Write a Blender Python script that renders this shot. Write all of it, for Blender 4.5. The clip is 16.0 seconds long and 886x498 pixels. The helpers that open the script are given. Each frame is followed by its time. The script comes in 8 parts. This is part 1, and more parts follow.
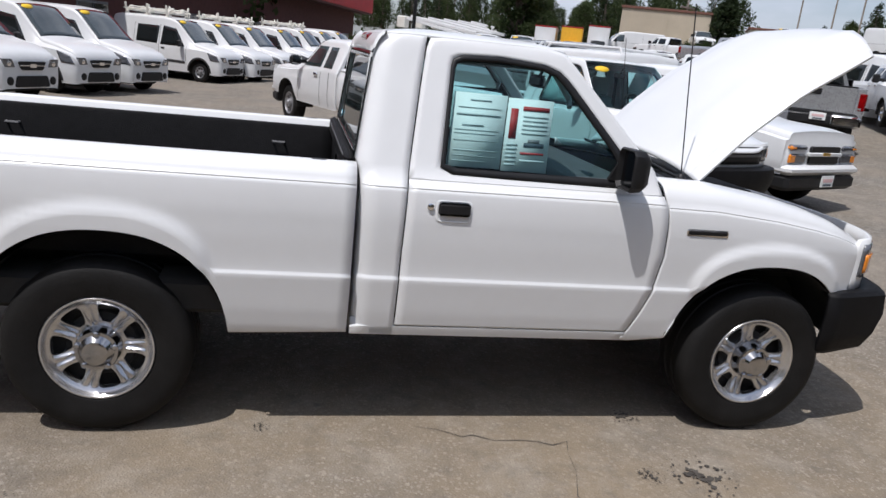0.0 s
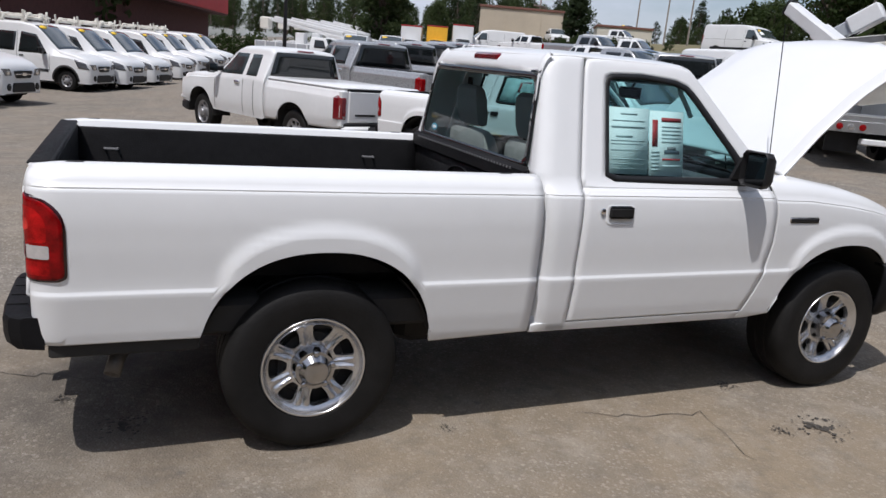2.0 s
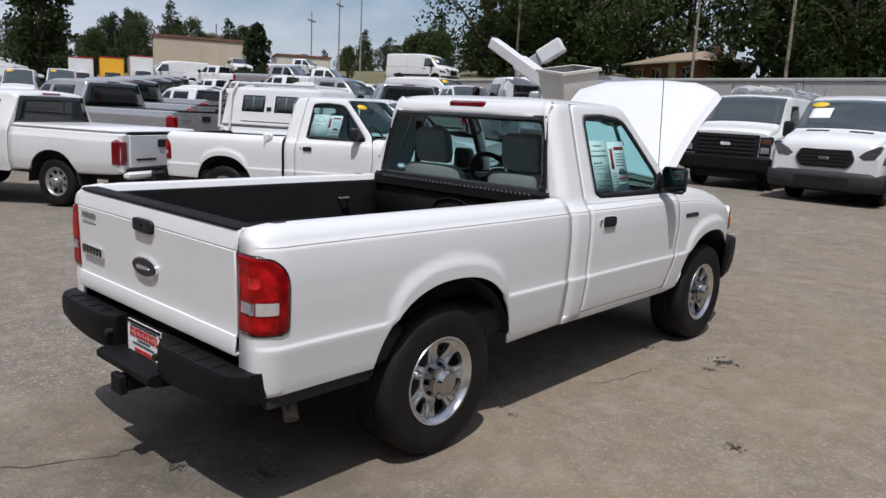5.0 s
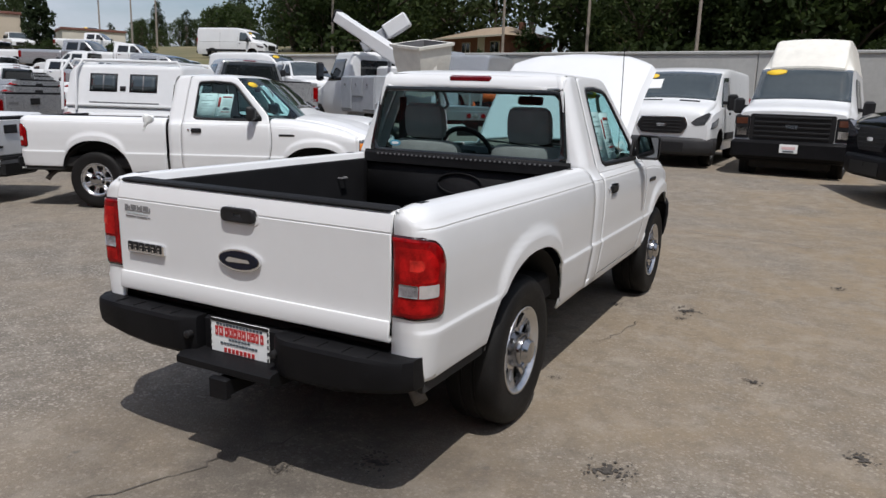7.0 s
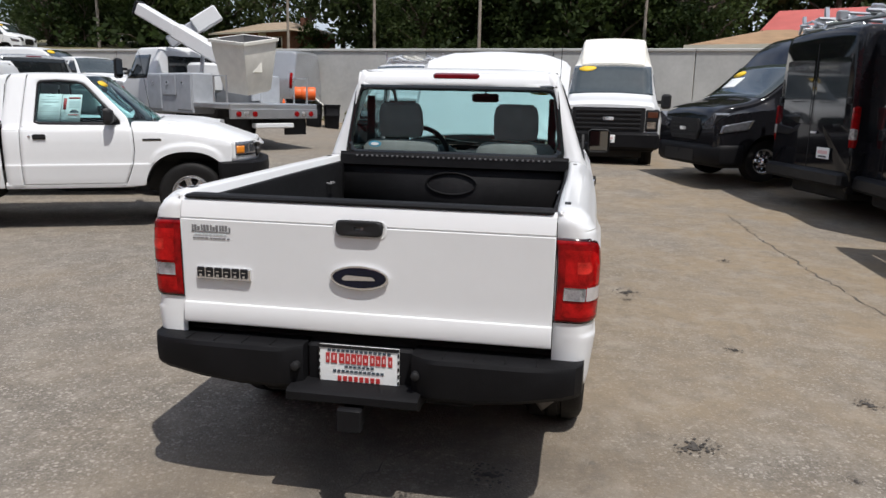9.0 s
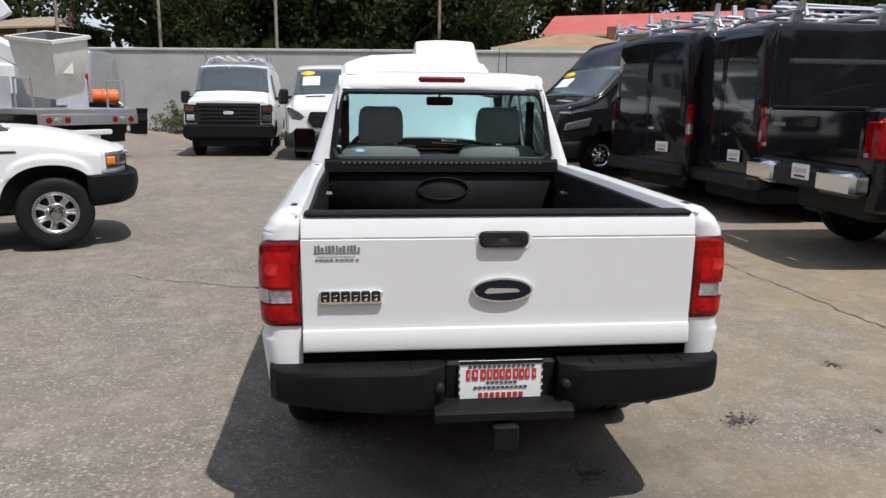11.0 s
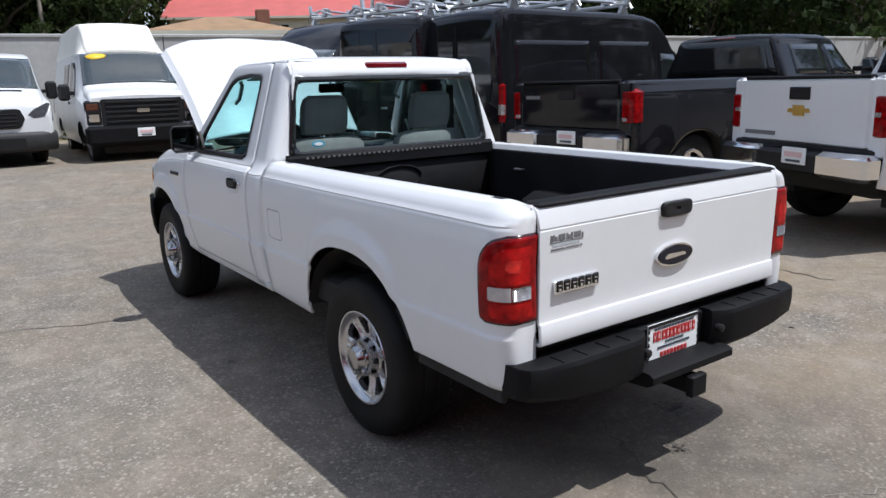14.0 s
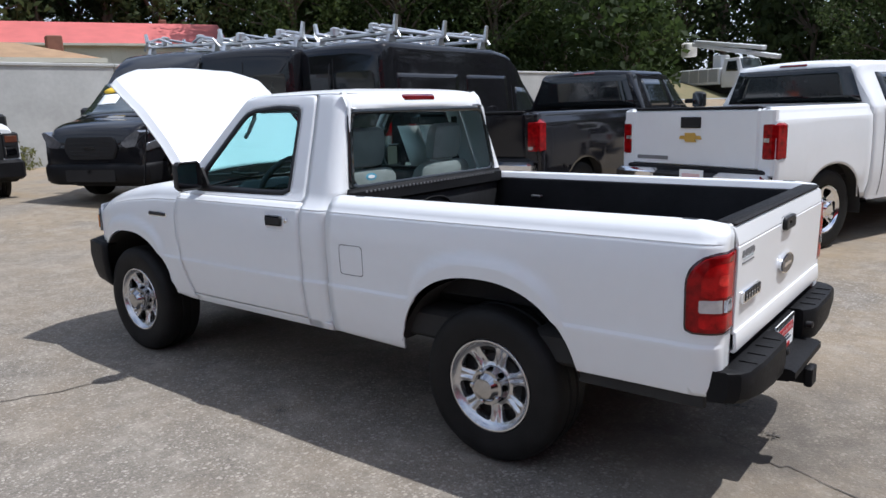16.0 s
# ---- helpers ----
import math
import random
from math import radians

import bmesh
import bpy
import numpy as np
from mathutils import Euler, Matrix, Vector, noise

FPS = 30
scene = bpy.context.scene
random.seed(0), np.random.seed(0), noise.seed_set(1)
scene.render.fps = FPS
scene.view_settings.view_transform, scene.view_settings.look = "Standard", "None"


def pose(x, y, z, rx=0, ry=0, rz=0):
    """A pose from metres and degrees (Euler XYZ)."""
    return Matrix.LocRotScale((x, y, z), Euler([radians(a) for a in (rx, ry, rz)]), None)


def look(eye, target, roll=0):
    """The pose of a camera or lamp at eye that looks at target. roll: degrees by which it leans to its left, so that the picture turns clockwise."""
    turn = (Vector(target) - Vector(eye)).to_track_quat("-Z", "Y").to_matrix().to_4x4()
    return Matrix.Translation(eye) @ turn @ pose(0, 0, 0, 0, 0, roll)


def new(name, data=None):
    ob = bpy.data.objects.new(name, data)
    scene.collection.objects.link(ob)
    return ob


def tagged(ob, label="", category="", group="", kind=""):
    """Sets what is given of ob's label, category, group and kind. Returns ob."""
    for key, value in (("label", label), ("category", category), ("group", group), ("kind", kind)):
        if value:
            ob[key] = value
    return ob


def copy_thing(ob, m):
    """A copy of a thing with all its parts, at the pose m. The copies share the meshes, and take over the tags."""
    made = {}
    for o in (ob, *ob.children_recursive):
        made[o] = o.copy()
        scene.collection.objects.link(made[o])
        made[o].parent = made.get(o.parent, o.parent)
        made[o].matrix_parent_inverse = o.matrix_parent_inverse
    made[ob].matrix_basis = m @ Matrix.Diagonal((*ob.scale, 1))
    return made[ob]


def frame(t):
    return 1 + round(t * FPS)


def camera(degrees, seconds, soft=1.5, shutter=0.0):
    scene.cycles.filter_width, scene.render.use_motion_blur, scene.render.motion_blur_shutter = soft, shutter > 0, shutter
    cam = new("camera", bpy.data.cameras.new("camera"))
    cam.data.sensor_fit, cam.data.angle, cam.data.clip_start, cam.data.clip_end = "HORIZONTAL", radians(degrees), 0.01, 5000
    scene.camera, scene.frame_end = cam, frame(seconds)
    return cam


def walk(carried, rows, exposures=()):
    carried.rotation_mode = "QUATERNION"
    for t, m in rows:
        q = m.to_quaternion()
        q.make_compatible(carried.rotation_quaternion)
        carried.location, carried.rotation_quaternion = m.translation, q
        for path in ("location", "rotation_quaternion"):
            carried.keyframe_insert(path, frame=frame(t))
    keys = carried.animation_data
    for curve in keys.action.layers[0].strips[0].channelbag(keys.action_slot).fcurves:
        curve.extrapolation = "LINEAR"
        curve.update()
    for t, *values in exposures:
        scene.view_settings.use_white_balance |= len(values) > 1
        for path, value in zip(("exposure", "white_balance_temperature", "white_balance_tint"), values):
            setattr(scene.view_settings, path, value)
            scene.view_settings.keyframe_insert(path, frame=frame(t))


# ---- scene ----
cam = camera(62.3, 16.0)
PATH = [
    (0, (0.689, -3.609, 1.605), (1.108, -1.725, 1.08), 6.2),
    (0.5, (0.363, -3.564, 1.607), (0.923, -1.709, 1.113), 6.3),
    (1, (0.031, -3.577, 1.606), (0.656, -1.737, 1.134), 5.9),
    (1.5, (-0.312, -3.529, 1.596), (0.385, -1.717, 1.112), 5.7),
    (2, (-0.648, -3.462, 1.574), (0.127, -1.686, 1.081), 5.1),
    (2.5, (-0.92, -3.449, 1.586), (-0.054, -1.711, 1.107), 4.5),
    (3, (-1.247, -3.429, 1.596), (-0.229, -1.76, 1.175), 4.2),
    (3.5, (-1.517, -3.35, 1.598), (-0.367, -1.755, 1.233), 3.9),
    (4, (-1.813, -3.234, 1.578), (-0.537, -1.731, 1.24), 3.4),
    (4.2, (-1.94, -3.178, 1.574), (-0.62, -1.715, 1.234), 3.2),
    (6.3, (-2.917, -2.358, 1.547), (-1.278, -1.287, 1.139), 2.7),
    (6.5, (-2.978, -2.244, 1.535), (-1.31, -1.219, 1.126), 2.5),
    (7, (-3.1, -1.963, 1.517), (-1.358, -1.069, 1.107), 1.9),
    (7.5, (-3.222, -1.671, 1.509), (-1.417, -0.914, 1.1), 1.7),
    (8, (-3.315, -1.354, 1.495), (-1.457, -0.736, 1.089), 1.7),
    (8.5, (-3.362, -1.044, 1.498), (-1.464, -0.561, 1.09), 1.6),
    (9, (-3.42, -0.725, 1.495), (-1.491, -0.384, 1.091), 1.2),
    (9.2, (-3.42, -0.602, 1.484), (-1.482, -0.313, 1.082), 0.9),
    (11.3, (-3.383, 0.666, 1.499), (-1.445, 0.359, 1.108), 0.8),
    (11.5, (-3.355, 0.8, 1.491), (-1.428, 0.431, 1.103), 0.9),
    (12, (-3.274, 1.131, 1.495), (-1.387, 0.599, 1.1), 0.6),
    (12.5, (-3.153, 1.417, 1.489), (-1.317, 0.739, 1.081), 0.2),
    (13, (-3.013, 1.715, 1.511), (-1.246, 0.881, 1.084), -0.5),
    (13.5, (-2.864, 1.986, 1.517), (-1.175, 1.009, 1.079), -1.0),
    (14, (-2.679, 2.251, 1.521), (-1.087, 1.125, 1.076), -1.6),
    (14.5, (-2.507, 2.515, 1.545), (-1.005, 1.267, 1.11), -1.6),
    (15, (-2.277, 2.806, 1.557), (-0.874, 1.442, 1.142), -1.7),
    (15.5, (-2.018, 3.056, 1.536), (-0.705, 1.599, 1.147), -1.7),
    (16, (-1.736, 3.312, 1.562), (-0.523, 1.768, 1.182), -1.7),
]
walk(cam, [(t, look(eye, target, roll)) for t, eye, target, roll in PATH], exposures=[(0, 0.07, 6180, 13), (4, -0.05, 6180, 13), (7, -0.04, 6270, 11.5), (9, 0.19, 6340, 11), (11.5, 0.31, 6220, 10.5), (13.5, 0.32, 5950, 10.5), (16, 0.48, 5880, 11)])

# ---- daylight ----
SUN = Vector((-0.37, -0.30, 1.0)).normalized()
world = bpy.data.worlds.new("sky")
scene.world = world
world.use_nodes = True
wn, wl = world.node_tree.nodes, world.node_tree.links
sky = wn.new("ShaderNodeTexSky")
sky.sky_type, sky.sun_disc = "NISHITA", False
sky.sun_elevation = math.asin(SUN.z)
sky.sun_rotation = math.atan2(SUN.x, SUN.y)
sky.air_density, sky.dust_density, sky.ozone_density = 1.0, 1.6, 1.0
# thin summer clouds over the blue
coord = wn.new("ShaderNodeTexCoord")
stretch = wn.new("ShaderNodeMapping")
stretch.inputs["Scale"].default_value = (1.0, 1.0, 3.2)
cloud = wn.new("ShaderNodeTexNoise")
cloud.inputs["Scale"].default_value, cloud.inputs["Detail"].default_value = 2.3, 7
cloud.inputs["Roughness"].default_value = 0.55
ramp = wn.new("ShaderNodeValToRGB")
ramp.color_ramp.elements[0].position, ramp.color_ramp.elements[1].position = 0.36, 0.62
mix = wn.new("ShaderNodeMix")
mix.data_type = "RGBA"
wl.new(coord.outputs["Generated"], stretch.inputs[0])
wl.new(stretch.outputs[0], cloud.inputs["Vector"])
wl.new(cloud.outputs["Fac"], ramp.inputs[0])
wl.new(ramp.outputs[0], mix.inputs["Factor"])
wl.new(sky.outputs[0], mix.inputs["A"])
mix.inputs["B"].default_value = (6.6, 7.0, 7.8, 1)
wl.new(mix.outputs["Result"], wn["Background"].inputs[0])
wn["Background"].inputs[1].default_value = 0.096
sun = new("sun", bpy.data.lights.new("sun", "SUN"))
sun.data.energy, sun.data.angle, sun.data.color = 3.65, radians(0.6), (1.0, 0.955, 0.89)
sun.matrix_world = look(SUN * 60, (0, 0, 0))

# ---- mesh helpers ----
class Geo:
    """Collects vertices and faces of one part."""

    def __init__(self):
        self.v, self.f = [], []

    def grid(self, rows, loop=False, skip=None):
        base, n = len(self.v), len(rows[0])
        for r in rows:
            self.v += [tuple(p) for p in r]
        for i in range(len(rows) - 1):
            for j in range(n if loop else n - 1):
                if skip and skip(i, j):
                    continue
                k = (j + 1) % n
                self.f.append((base + i * n + j, base + i * n + k, base + (i + 1) * n + k, base + (i + 1) * n + j))
        return self

    def face(self, pts):
        base = len(self.v)
        self.v += [tuple(p) for p in pts]
        self.f.append(tuple(range(base, base + len(pts))))
        return self

    def fan(self, pts):
        base, c = len(self.v), [sum(p[i] for p in pts) / len(pts) for i in range(3)]
        self.v += [tuple(p) for p in pts] + [tuple(c)]
        n = len(pts)
        self.f += [(base + i, base + (i + 1) % n, base + n) for i in range(n)]
        return self

    def box(self, a, b, c=0.0):
        """A box from corner a to corner b with chamfered edges c."""
        lo, hi = [min(a[i], b[i]) for i in range(3)], [max(a[i], b[i]) for i in range(3)]
        c = min(c, *[(hi[i] - lo[i]) * 0.45 for i in range(3)])
        if c <= 0:
            q = [(x, y, z) for x in (lo[0], hi[0]) for y in (lo[1], hi[1]) for z in (lo[2], hi[2])]
            base = len(self.v)
            self.v += q
            self.f += [tuple(base + k for k in f) for f in ((0, 1, 3, 2), (4, 6, 7, 5), (0, 4, 5, 1), (2, 3, 7, 6), (0, 2, 6, 4), (1, 5, 7, 3))]
            return self
        rows = []
        for z, d in ((lo[2], c), (lo[2] + c, 0), (hi[2] - c, 0), (hi[2], c)):
            x0, x1, y0, y1 = lo[0] + d, hi[0] - d, lo[1] + d, hi[1] - d
            rows.append([(x0 + c, y0, z), (x1 - c, y0, z), (x1, y0 + c, z), (x1, y1 - c, z), (x1 - c, y1, z), (x0 + c, y1, z), (x0, y1 - c, z), (x0, y0 + c, z)])
        self.grid(rows, loop=True)
        self.face(rows[0][::-1])
        self.face(rows[-1])
        return self

    def tube(self, path, r, n=8, cap=True):
        """A round bar along a path of points; r is a radius or one for each point."""
        pts = [Vector(p) for p in path]
        rows, side = [], None
        for i, p in enumerate(pts):
            d = (pts[min(i + 1, len(pts) - 1)] - pts[max(i - 1, 0)]).normalized()
            if side is None:
                side = d.orthogonal().normalized()
            side = (side - d * side.dot(d)).normalized()
            up = d.cross(side)
            rr = r[i] if isinstance(r, (list, tuple)) else r
            rows.append([p + (side * math.cos(2 * math.pi * k / n) + up * math.sin(2 * math.pi * k / n)) * rr for k in range(n)])
        self.grid(rows, loop=True)
        if cap:
            self.face(rows[0][::-1])
            self.face(rows[-1])
        return self

    def lathe(self, profile, n=24, axis="y", at=(0, 0, 0)):
        """Turns a profile of (radius, along) about an axis."""
        rows = []
        for r, a in profile:
            row = []
            for k in range(n):
                c, s = r * math.cos(2 * math.pi * k / n), r * math.sin(2 * math.pi * k / n)
                q = {"x": (a, c, s), "y": (c, a, s), "z": (c, s, a)}[axis]
                row.append((q[0] + at[0], q[1] + at[1], q[2] + at[2]))
            rows.append(row)
        return self.grid(rows, loop=True)

    def prism(self, outline, a, b, axis="y"):
        """An outline of two coordinates drawn along an axis from a to b."""
        def at(p, k):
            return {"x": (k, p[0], p[1]), "y": (p[0], k, p[1]), "z": (p[0], p[1], k)}[axis]
        lo, hi = [at(p, a) for p in outline], [at(p, b) for p in outline]
        self.grid([lo, hi], loop=True)
        self.face(lo[::-1])
        self.face(hi)
        return self

    def mirror(self):
        """Adds the same again on the other side of y = 0."""
        base = len(self.v)
        self.v += [(x, -y, z) for x, y, z in self.v]
        self.f += [tuple(base + k for k in f[::-1]) for f in self.f]
        return self

    def flip(self):
        self.v = [(x, -y, z) for x, y, z in self.v]
        self.f = [f[::-1] for f in self.f]
        return self

    def moved(self, m):
        self.v = [tuple(m @ Vector(p)) for p in self.v]
        return self

    def mesh(self, name, mat, sharp=38, merge=0.0004):
        me = bpy.data.meshes.new(name)
        bm = bmesh.new()
        vs = [bm.verts.new(p) for p in self.v]
        for f in self.f:
            try:
                bm.faces.new([vs[k] for k in f])
            except ValueError:
                pass
        if merge:
            bmesh.ops.remove_doubles(bm, verts=bm.verts, dist=merge)
            bmesh.ops.dissolve_degenerate(bm, edges=bm.edges, dist=merge / 2)
        bmesh.ops.recalc_face_normals(bm, faces=bm.faces)
        bm.to_mesh(me)
        bm.free()
        me.polygons.foreach_set("use_smooth", [True] * len(me.polygons))
        me.set_sharp_from_angle(angle=radians(sharp))
        me.materials.append(mat)
        return me


def part(name, geo, mat, parent=None, label="", solid=0.0, sharp=38, merge=0.0004):
    ob = new(name, geo.mesh(name, mat, sharp, merge))
    if parent:
        ob.parent = parent
    if label:
        tagged(ob, label)
    if solid:
        s = ob.modifiers.new("thickness", "SOLIDIFY")
        s.thickness, s.offset = solid, -1
    return ob


def same(name, ob, parent, m):
    """A part that shares the mesh of another."""
    o = new(name, ob.data)
    o.parent, o.matrix_basis = parent, m
    return o


def thing(name, label, category, group="", kind=""):
    return tagged(new(name), label, category, group, kind)


def lerp(a, b, t):
    return a + (b - a) * t


def curve(x, pts):
    """Straight-line interpolation through (x, y) pairs."""
    if x <= pts[0][0]:
        return pts[0][1]
    for (a, p), (b, q) in zip(pts, pts[1:]):
        if x <= b:
            return p + (q - p) * (x - a) / (b - a)
    return pts[-1][1]


def smooth(t):
    t = min(max(t, 0.0), 1.0)
    return t * t * (3 - 2 * t)


def span(a, b, n):
    return [a + (b - a) * i / (n - 1) for i in range(n)]


def rounded(pts, r, n=4):
    """A closed outline with its corners rounded."""
    out, k = [], len(pts)
    for i in range(k):
        p, a, b = Vector(pts[i]), Vector(pts[i - 1]), Vector(pts[(i + 1) % k])
        da, db = (a - p), (b - p)
        rr = min(r, da.length * 0.45, db.length * 0.45)
        s, e = p + da.normalized() * rr, p + db.normalized() * rr
        for j in range(n + 1):
            t = j / n
            out.append(tuple(s * (1 - t) ** 2 + p * 2 * t * (1 - t) + e * t * t))
    return out


def resample(pts, n):
    """n points at even steps round a closed outline."""
    q = [Vector(p) for p in pts]
    q.append(q[0])
    run = [0.0]
    for a, b in zip(q, q[1:]):
        run.append(run[-1] + (b - a).length)
    out, j = [], 0
    for i in range(n):
        s = run[-1] * i / n
        while run[j + 1] < s:
            j += 1
        t = (s - run[j]) / max(run[j + 1] - run[j], 1e-9)
        out.append(tuple(q[j].lerp(q[j + 1], t)))
    return out

# ---- materials ----
def material(name, color, rough=0.5, metal=0.0, coat=0.0, var=0.0, scale=6.0, bump=0.0, bscale=40.0, spec=0.5, transmission=0.0, emit=0.0, tint2=None, alpha=1.0):
    """A principled material with colour variation at two scales and a fine relief."""
    m = bpy.data.materials.new(name)
    m.use_nodes = True
    n, l = m.node_tree.nodes, m.node_tree.links
    p = n["Principled BSDF"]
    p.inputs["Base Color"].default_value = (*color, 1)
    p.inputs["Roughness"].default_value = rough
    p.inputs["Metallic"].default_value = metal
    p.inputs["Coat Weight"].default_value = coat
    p.inputs["Coat Roughness"].default_value = 0.06
    p.inputs["Specular IOR Level"].default_value = spec
    p.inputs["Transmission Weight"].default_value = transmission
    p.inputs["Alpha"].default_value = alpha
    if emit:
        p.inputs["Emission Color"].default_value = (*color, 1)
        p.inputs["Emission Strength"].default_value = emit
    tc = n.new("ShaderNodeTexCoord")
    if var:
        big, small = n.new("ShaderNodeTexNoise"), n.new("ShaderNodeTexNoise")
        big.inputs["Scale"].default_value, big.inputs["Detail"].default_value = scale, 5
        small.inputs["Scale"].default_value, small.inputs["Detail"].default_value = scale * 11, 3
        l.new(tc.outputs["Object"], big.inputs["Vector"])
        l.new(tc.outputs["Object"], small.inputs["Vector"])
        add = n.new("ShaderNodeMath")
        add.operation = "MULTIPLY_ADD"
        add.inputs[1].default_value = 0.4
        l.new(small.outputs["Fac"], add.inputs[0])
        l.new(big.outputs["Fac"], add.inputs[2])
        rng = n.new("ShaderNodeMapRange")
        rng.inputs["From Min"].default_value, rng.inputs["From Max"].default_value = 0.45, 0.95
        l.new(add.outputs[0], rng.inputs["Value"])
        mx = n.new("ShaderNodeMix")
        mx.data_type = "RGBA"
        lo = tint2 or tuple(c * (1 - var) for c in color)
        hi = tuple(min(c * (1 + var), 1) for c in color)
        mx.inputs["A"].default_value, mx.inputs["B"].default_value = (*lo, 1), (*hi, 1)
        l.new(rng.outputs[0], mx.inputs["Factor"])
        l.new(mx.outputs["Result"], p.inputs["Base Color"])
        rr = n.new("ShaderNodeMapRange")
        rr.inputs["To Min"].default_value, rr.inputs["To Max"].default_value = max(rough * 0.8, 0.02), min(rough * 1.2, 1)
        l.new(small.outputs["Fac"], rr.inputs["Value"])
        l.new(rr.outputs[0], p.inputs["Roughness"])
    if bump:
        bt, bn = n.new("ShaderNodeBump"), n.new("ShaderNodeTexNoise")
        bn.inputs["Scale"].default_value, bn.inputs["Detail"].default_value = bscale, 4
        bt.inputs["Strength"].default_value, bt.inputs["Distance"].default_value = bump, 0.01
        l.new(tc.outputs["Object"], bn.inputs["Vector"])
        l.new(bn.outputs["Fac"], bt.inputs["Height"])
        l.new(bt.outputs[0], p.inputs["Normal"])
    return m


def glass(name, color, clear=0.8, rough=0.02):
    """Window glass: tinted see-through with a sharp mirror coat."""
    m = bpy.data.materials.new(name)
    m.use_nodes = True
    n, l = m.node_tree.nodes, m.node_tree.links
    n.remove(n["Principled BSDF"])
    tr, gl, mx, fr = n.new("ShaderNodeBsdfTransparent"), n.new("ShaderNodeBsdfGlossy"), n.new("ShaderNodeMixShader"), n.new("ShaderNodeLayerWeight")
    tr.inputs[0].default_value = (*[c * clear for c in color], 1)
    gl.inputs["Roughness"].default_value = rough
    fr.inputs["Blend"].default_value = 0.5
    pw, ad = n.new("ShaderNodeMath"), n.new("ShaderNodeMath")
    pw.operation, ad.operation = "POWER", "MULTIPLY_ADD"
    pw.inputs[1].default_value = 5
    ad.inputs[1].default_value, ad.inputs[2].default_value = 0.9, 0.035
    l.new(fr.outputs["Facing"], pw.inputs[0])
    l.new(pw.outputs[0], ad.inputs[0])
    l.new(ad.outputs[0], mx.inputs[0])
    l.new(tr.outputs[0], mx.inputs[1])
    l.new(gl.outputs[0], mx.inputs[2])
    l.new(mx.outputs[0], n["Material Output"].inputs[0])
    return m


PAINT = material("white_paint", (0.742, 0.752, 0.758), 0.36, coat=0.45, var=0.025, scale=1.3)
PAINT_OLD = material("white_fleet_paint", (0.70, 0.71, 0.715), 0.36, coat=0.4, var=0.05, scale=1.1)
BLACK_PAINT = material("black_paint", (0.010, 0.010, 0.012), 0.05, coat=0.22, var=0.25, scale=2.0, spec=0.30)
SILVER = material("silver_paint", (0.42, 0.43, 0.44), 0.28, metal=0.5, coat=0.7, var=0.05)
GREY_PAINT = material("grey_paint", (0.36, 0.38, 0.41), 0.4, coat=0.3, var=0.1)
RED_PAINT = material("red_paint", (0.32, 0.02, 0.02), 0.3, coat=0.6, var=0.08)
PLASTIC = material("black_plastic", (0.015, 0.015, 0.016), 0.5, var=0.25, scale=9, bump=0.1, bscale=240, spec=0.3)
BUMPER = material("bumper_plastic", (0.008, 0.008, 0.009), 0.55, var=0.3, scale=5, bump=0.1, bscale=200, spec=0.13)
HUB_CHROME = material("dull_chrome", (0.42, 0.42, 0.43), 0.14, metal=1.0, var=0.1, scale=20)
LAMP_RIM = material("maroon_lamp_rim", (0.035, 0.004, 0.006), 0.2, coat=0.4, var=0.2, scale=14)
PALE_LENS = material("pale_reflector", (0.50, 0.47, 0.46), 0.2, coat=0.4, var=0.15, scale=40)
RED_GLOW = material("bulb_lens", (0.55, 0.025, 0.018), 0.08, spec=0.3, var=0.5, scale=40)
RED_BRIGHT = material("stop_lens", (0.36, 0.006, 0.006), 0.06, coat=0.0, spec=0.18, var=0.6, scale=22)
GREY_PLASTIC = material("grey_plastic", (0.17, 0.17, 0.175), 0.55, var=0.12, scale=6)
TRIM = material("black_trim", (0.014, 0.014, 0.015), 0.45, var=0.2, spec=0.28)
UNDER = material("underbody_black", (0.020, 0.019, 0.018), 0.85, var=0.4, scale=5)
LINER = material("bed_liner", (0.012, 0.012, 0.013), 0.6, var=0.4, scale=3, bump=0.25, bscale=160, spec=0.12)
RUBBER = material("tyre_rubber", (0.012, 0.0116, 0.0114), 0.6, var=0.35, scale=7, bump=0.15, bscale=90, spec=0.18)
RIM = material("silver_rim", (0.60, 0.60, 0.61), 0.24, metal=0.88, var=0.10, scale=8)
STEEL_RIM = material("grey_steel_rim", (0.33, 0.33, 0.34), 0.42, metal=0.6, var=0.15, scale=8)
CHROME = material("chrome", (0.82, 0.82, 0.83), 0.08, metal=1.0, var=0.04)
ALU = material("bare_aluminium", (0.66, 0.67, 0.68), 0.32, metal=0.9, var=0.1, scale=4)
STEEL = material("exhaust_steel", (0.15, 0.14, 0.13), 0.5, metal=0.8, var=0.25, scale=12)
BUMPER_GREY = material("dark_grey_plastic", (0.036, 0.036, 0.038), 0.55, var=0.15, scale=6, spec=0.3)
RED_LENS = material("red_lens", (0.22, 0.003, 0.004), 0.06, coat=0.0, var=0.6, scale=24, spec=0.22)
RED_DARK = material("dark_red_lens", (0.16, 0.006, 0.01), 0.15, coat=1.0, var=0.2, scale=14)
CLEAR_LENS = material("clear_lens", (0.42, 0.40, 0.39), 0.12, metal=0.5, coat=1.0, var=0.7, scale=30)
AMBER_DARK = material("smoked_amber_lens", (0.10, 0.035, 0.02), 0.15, coat=0.6, var=0.2, scale=20)
AMBER = material("amber_lens", (0.75, 0.24, 0.02), 0.15, coat=1.0, var=0.2, scale=20)
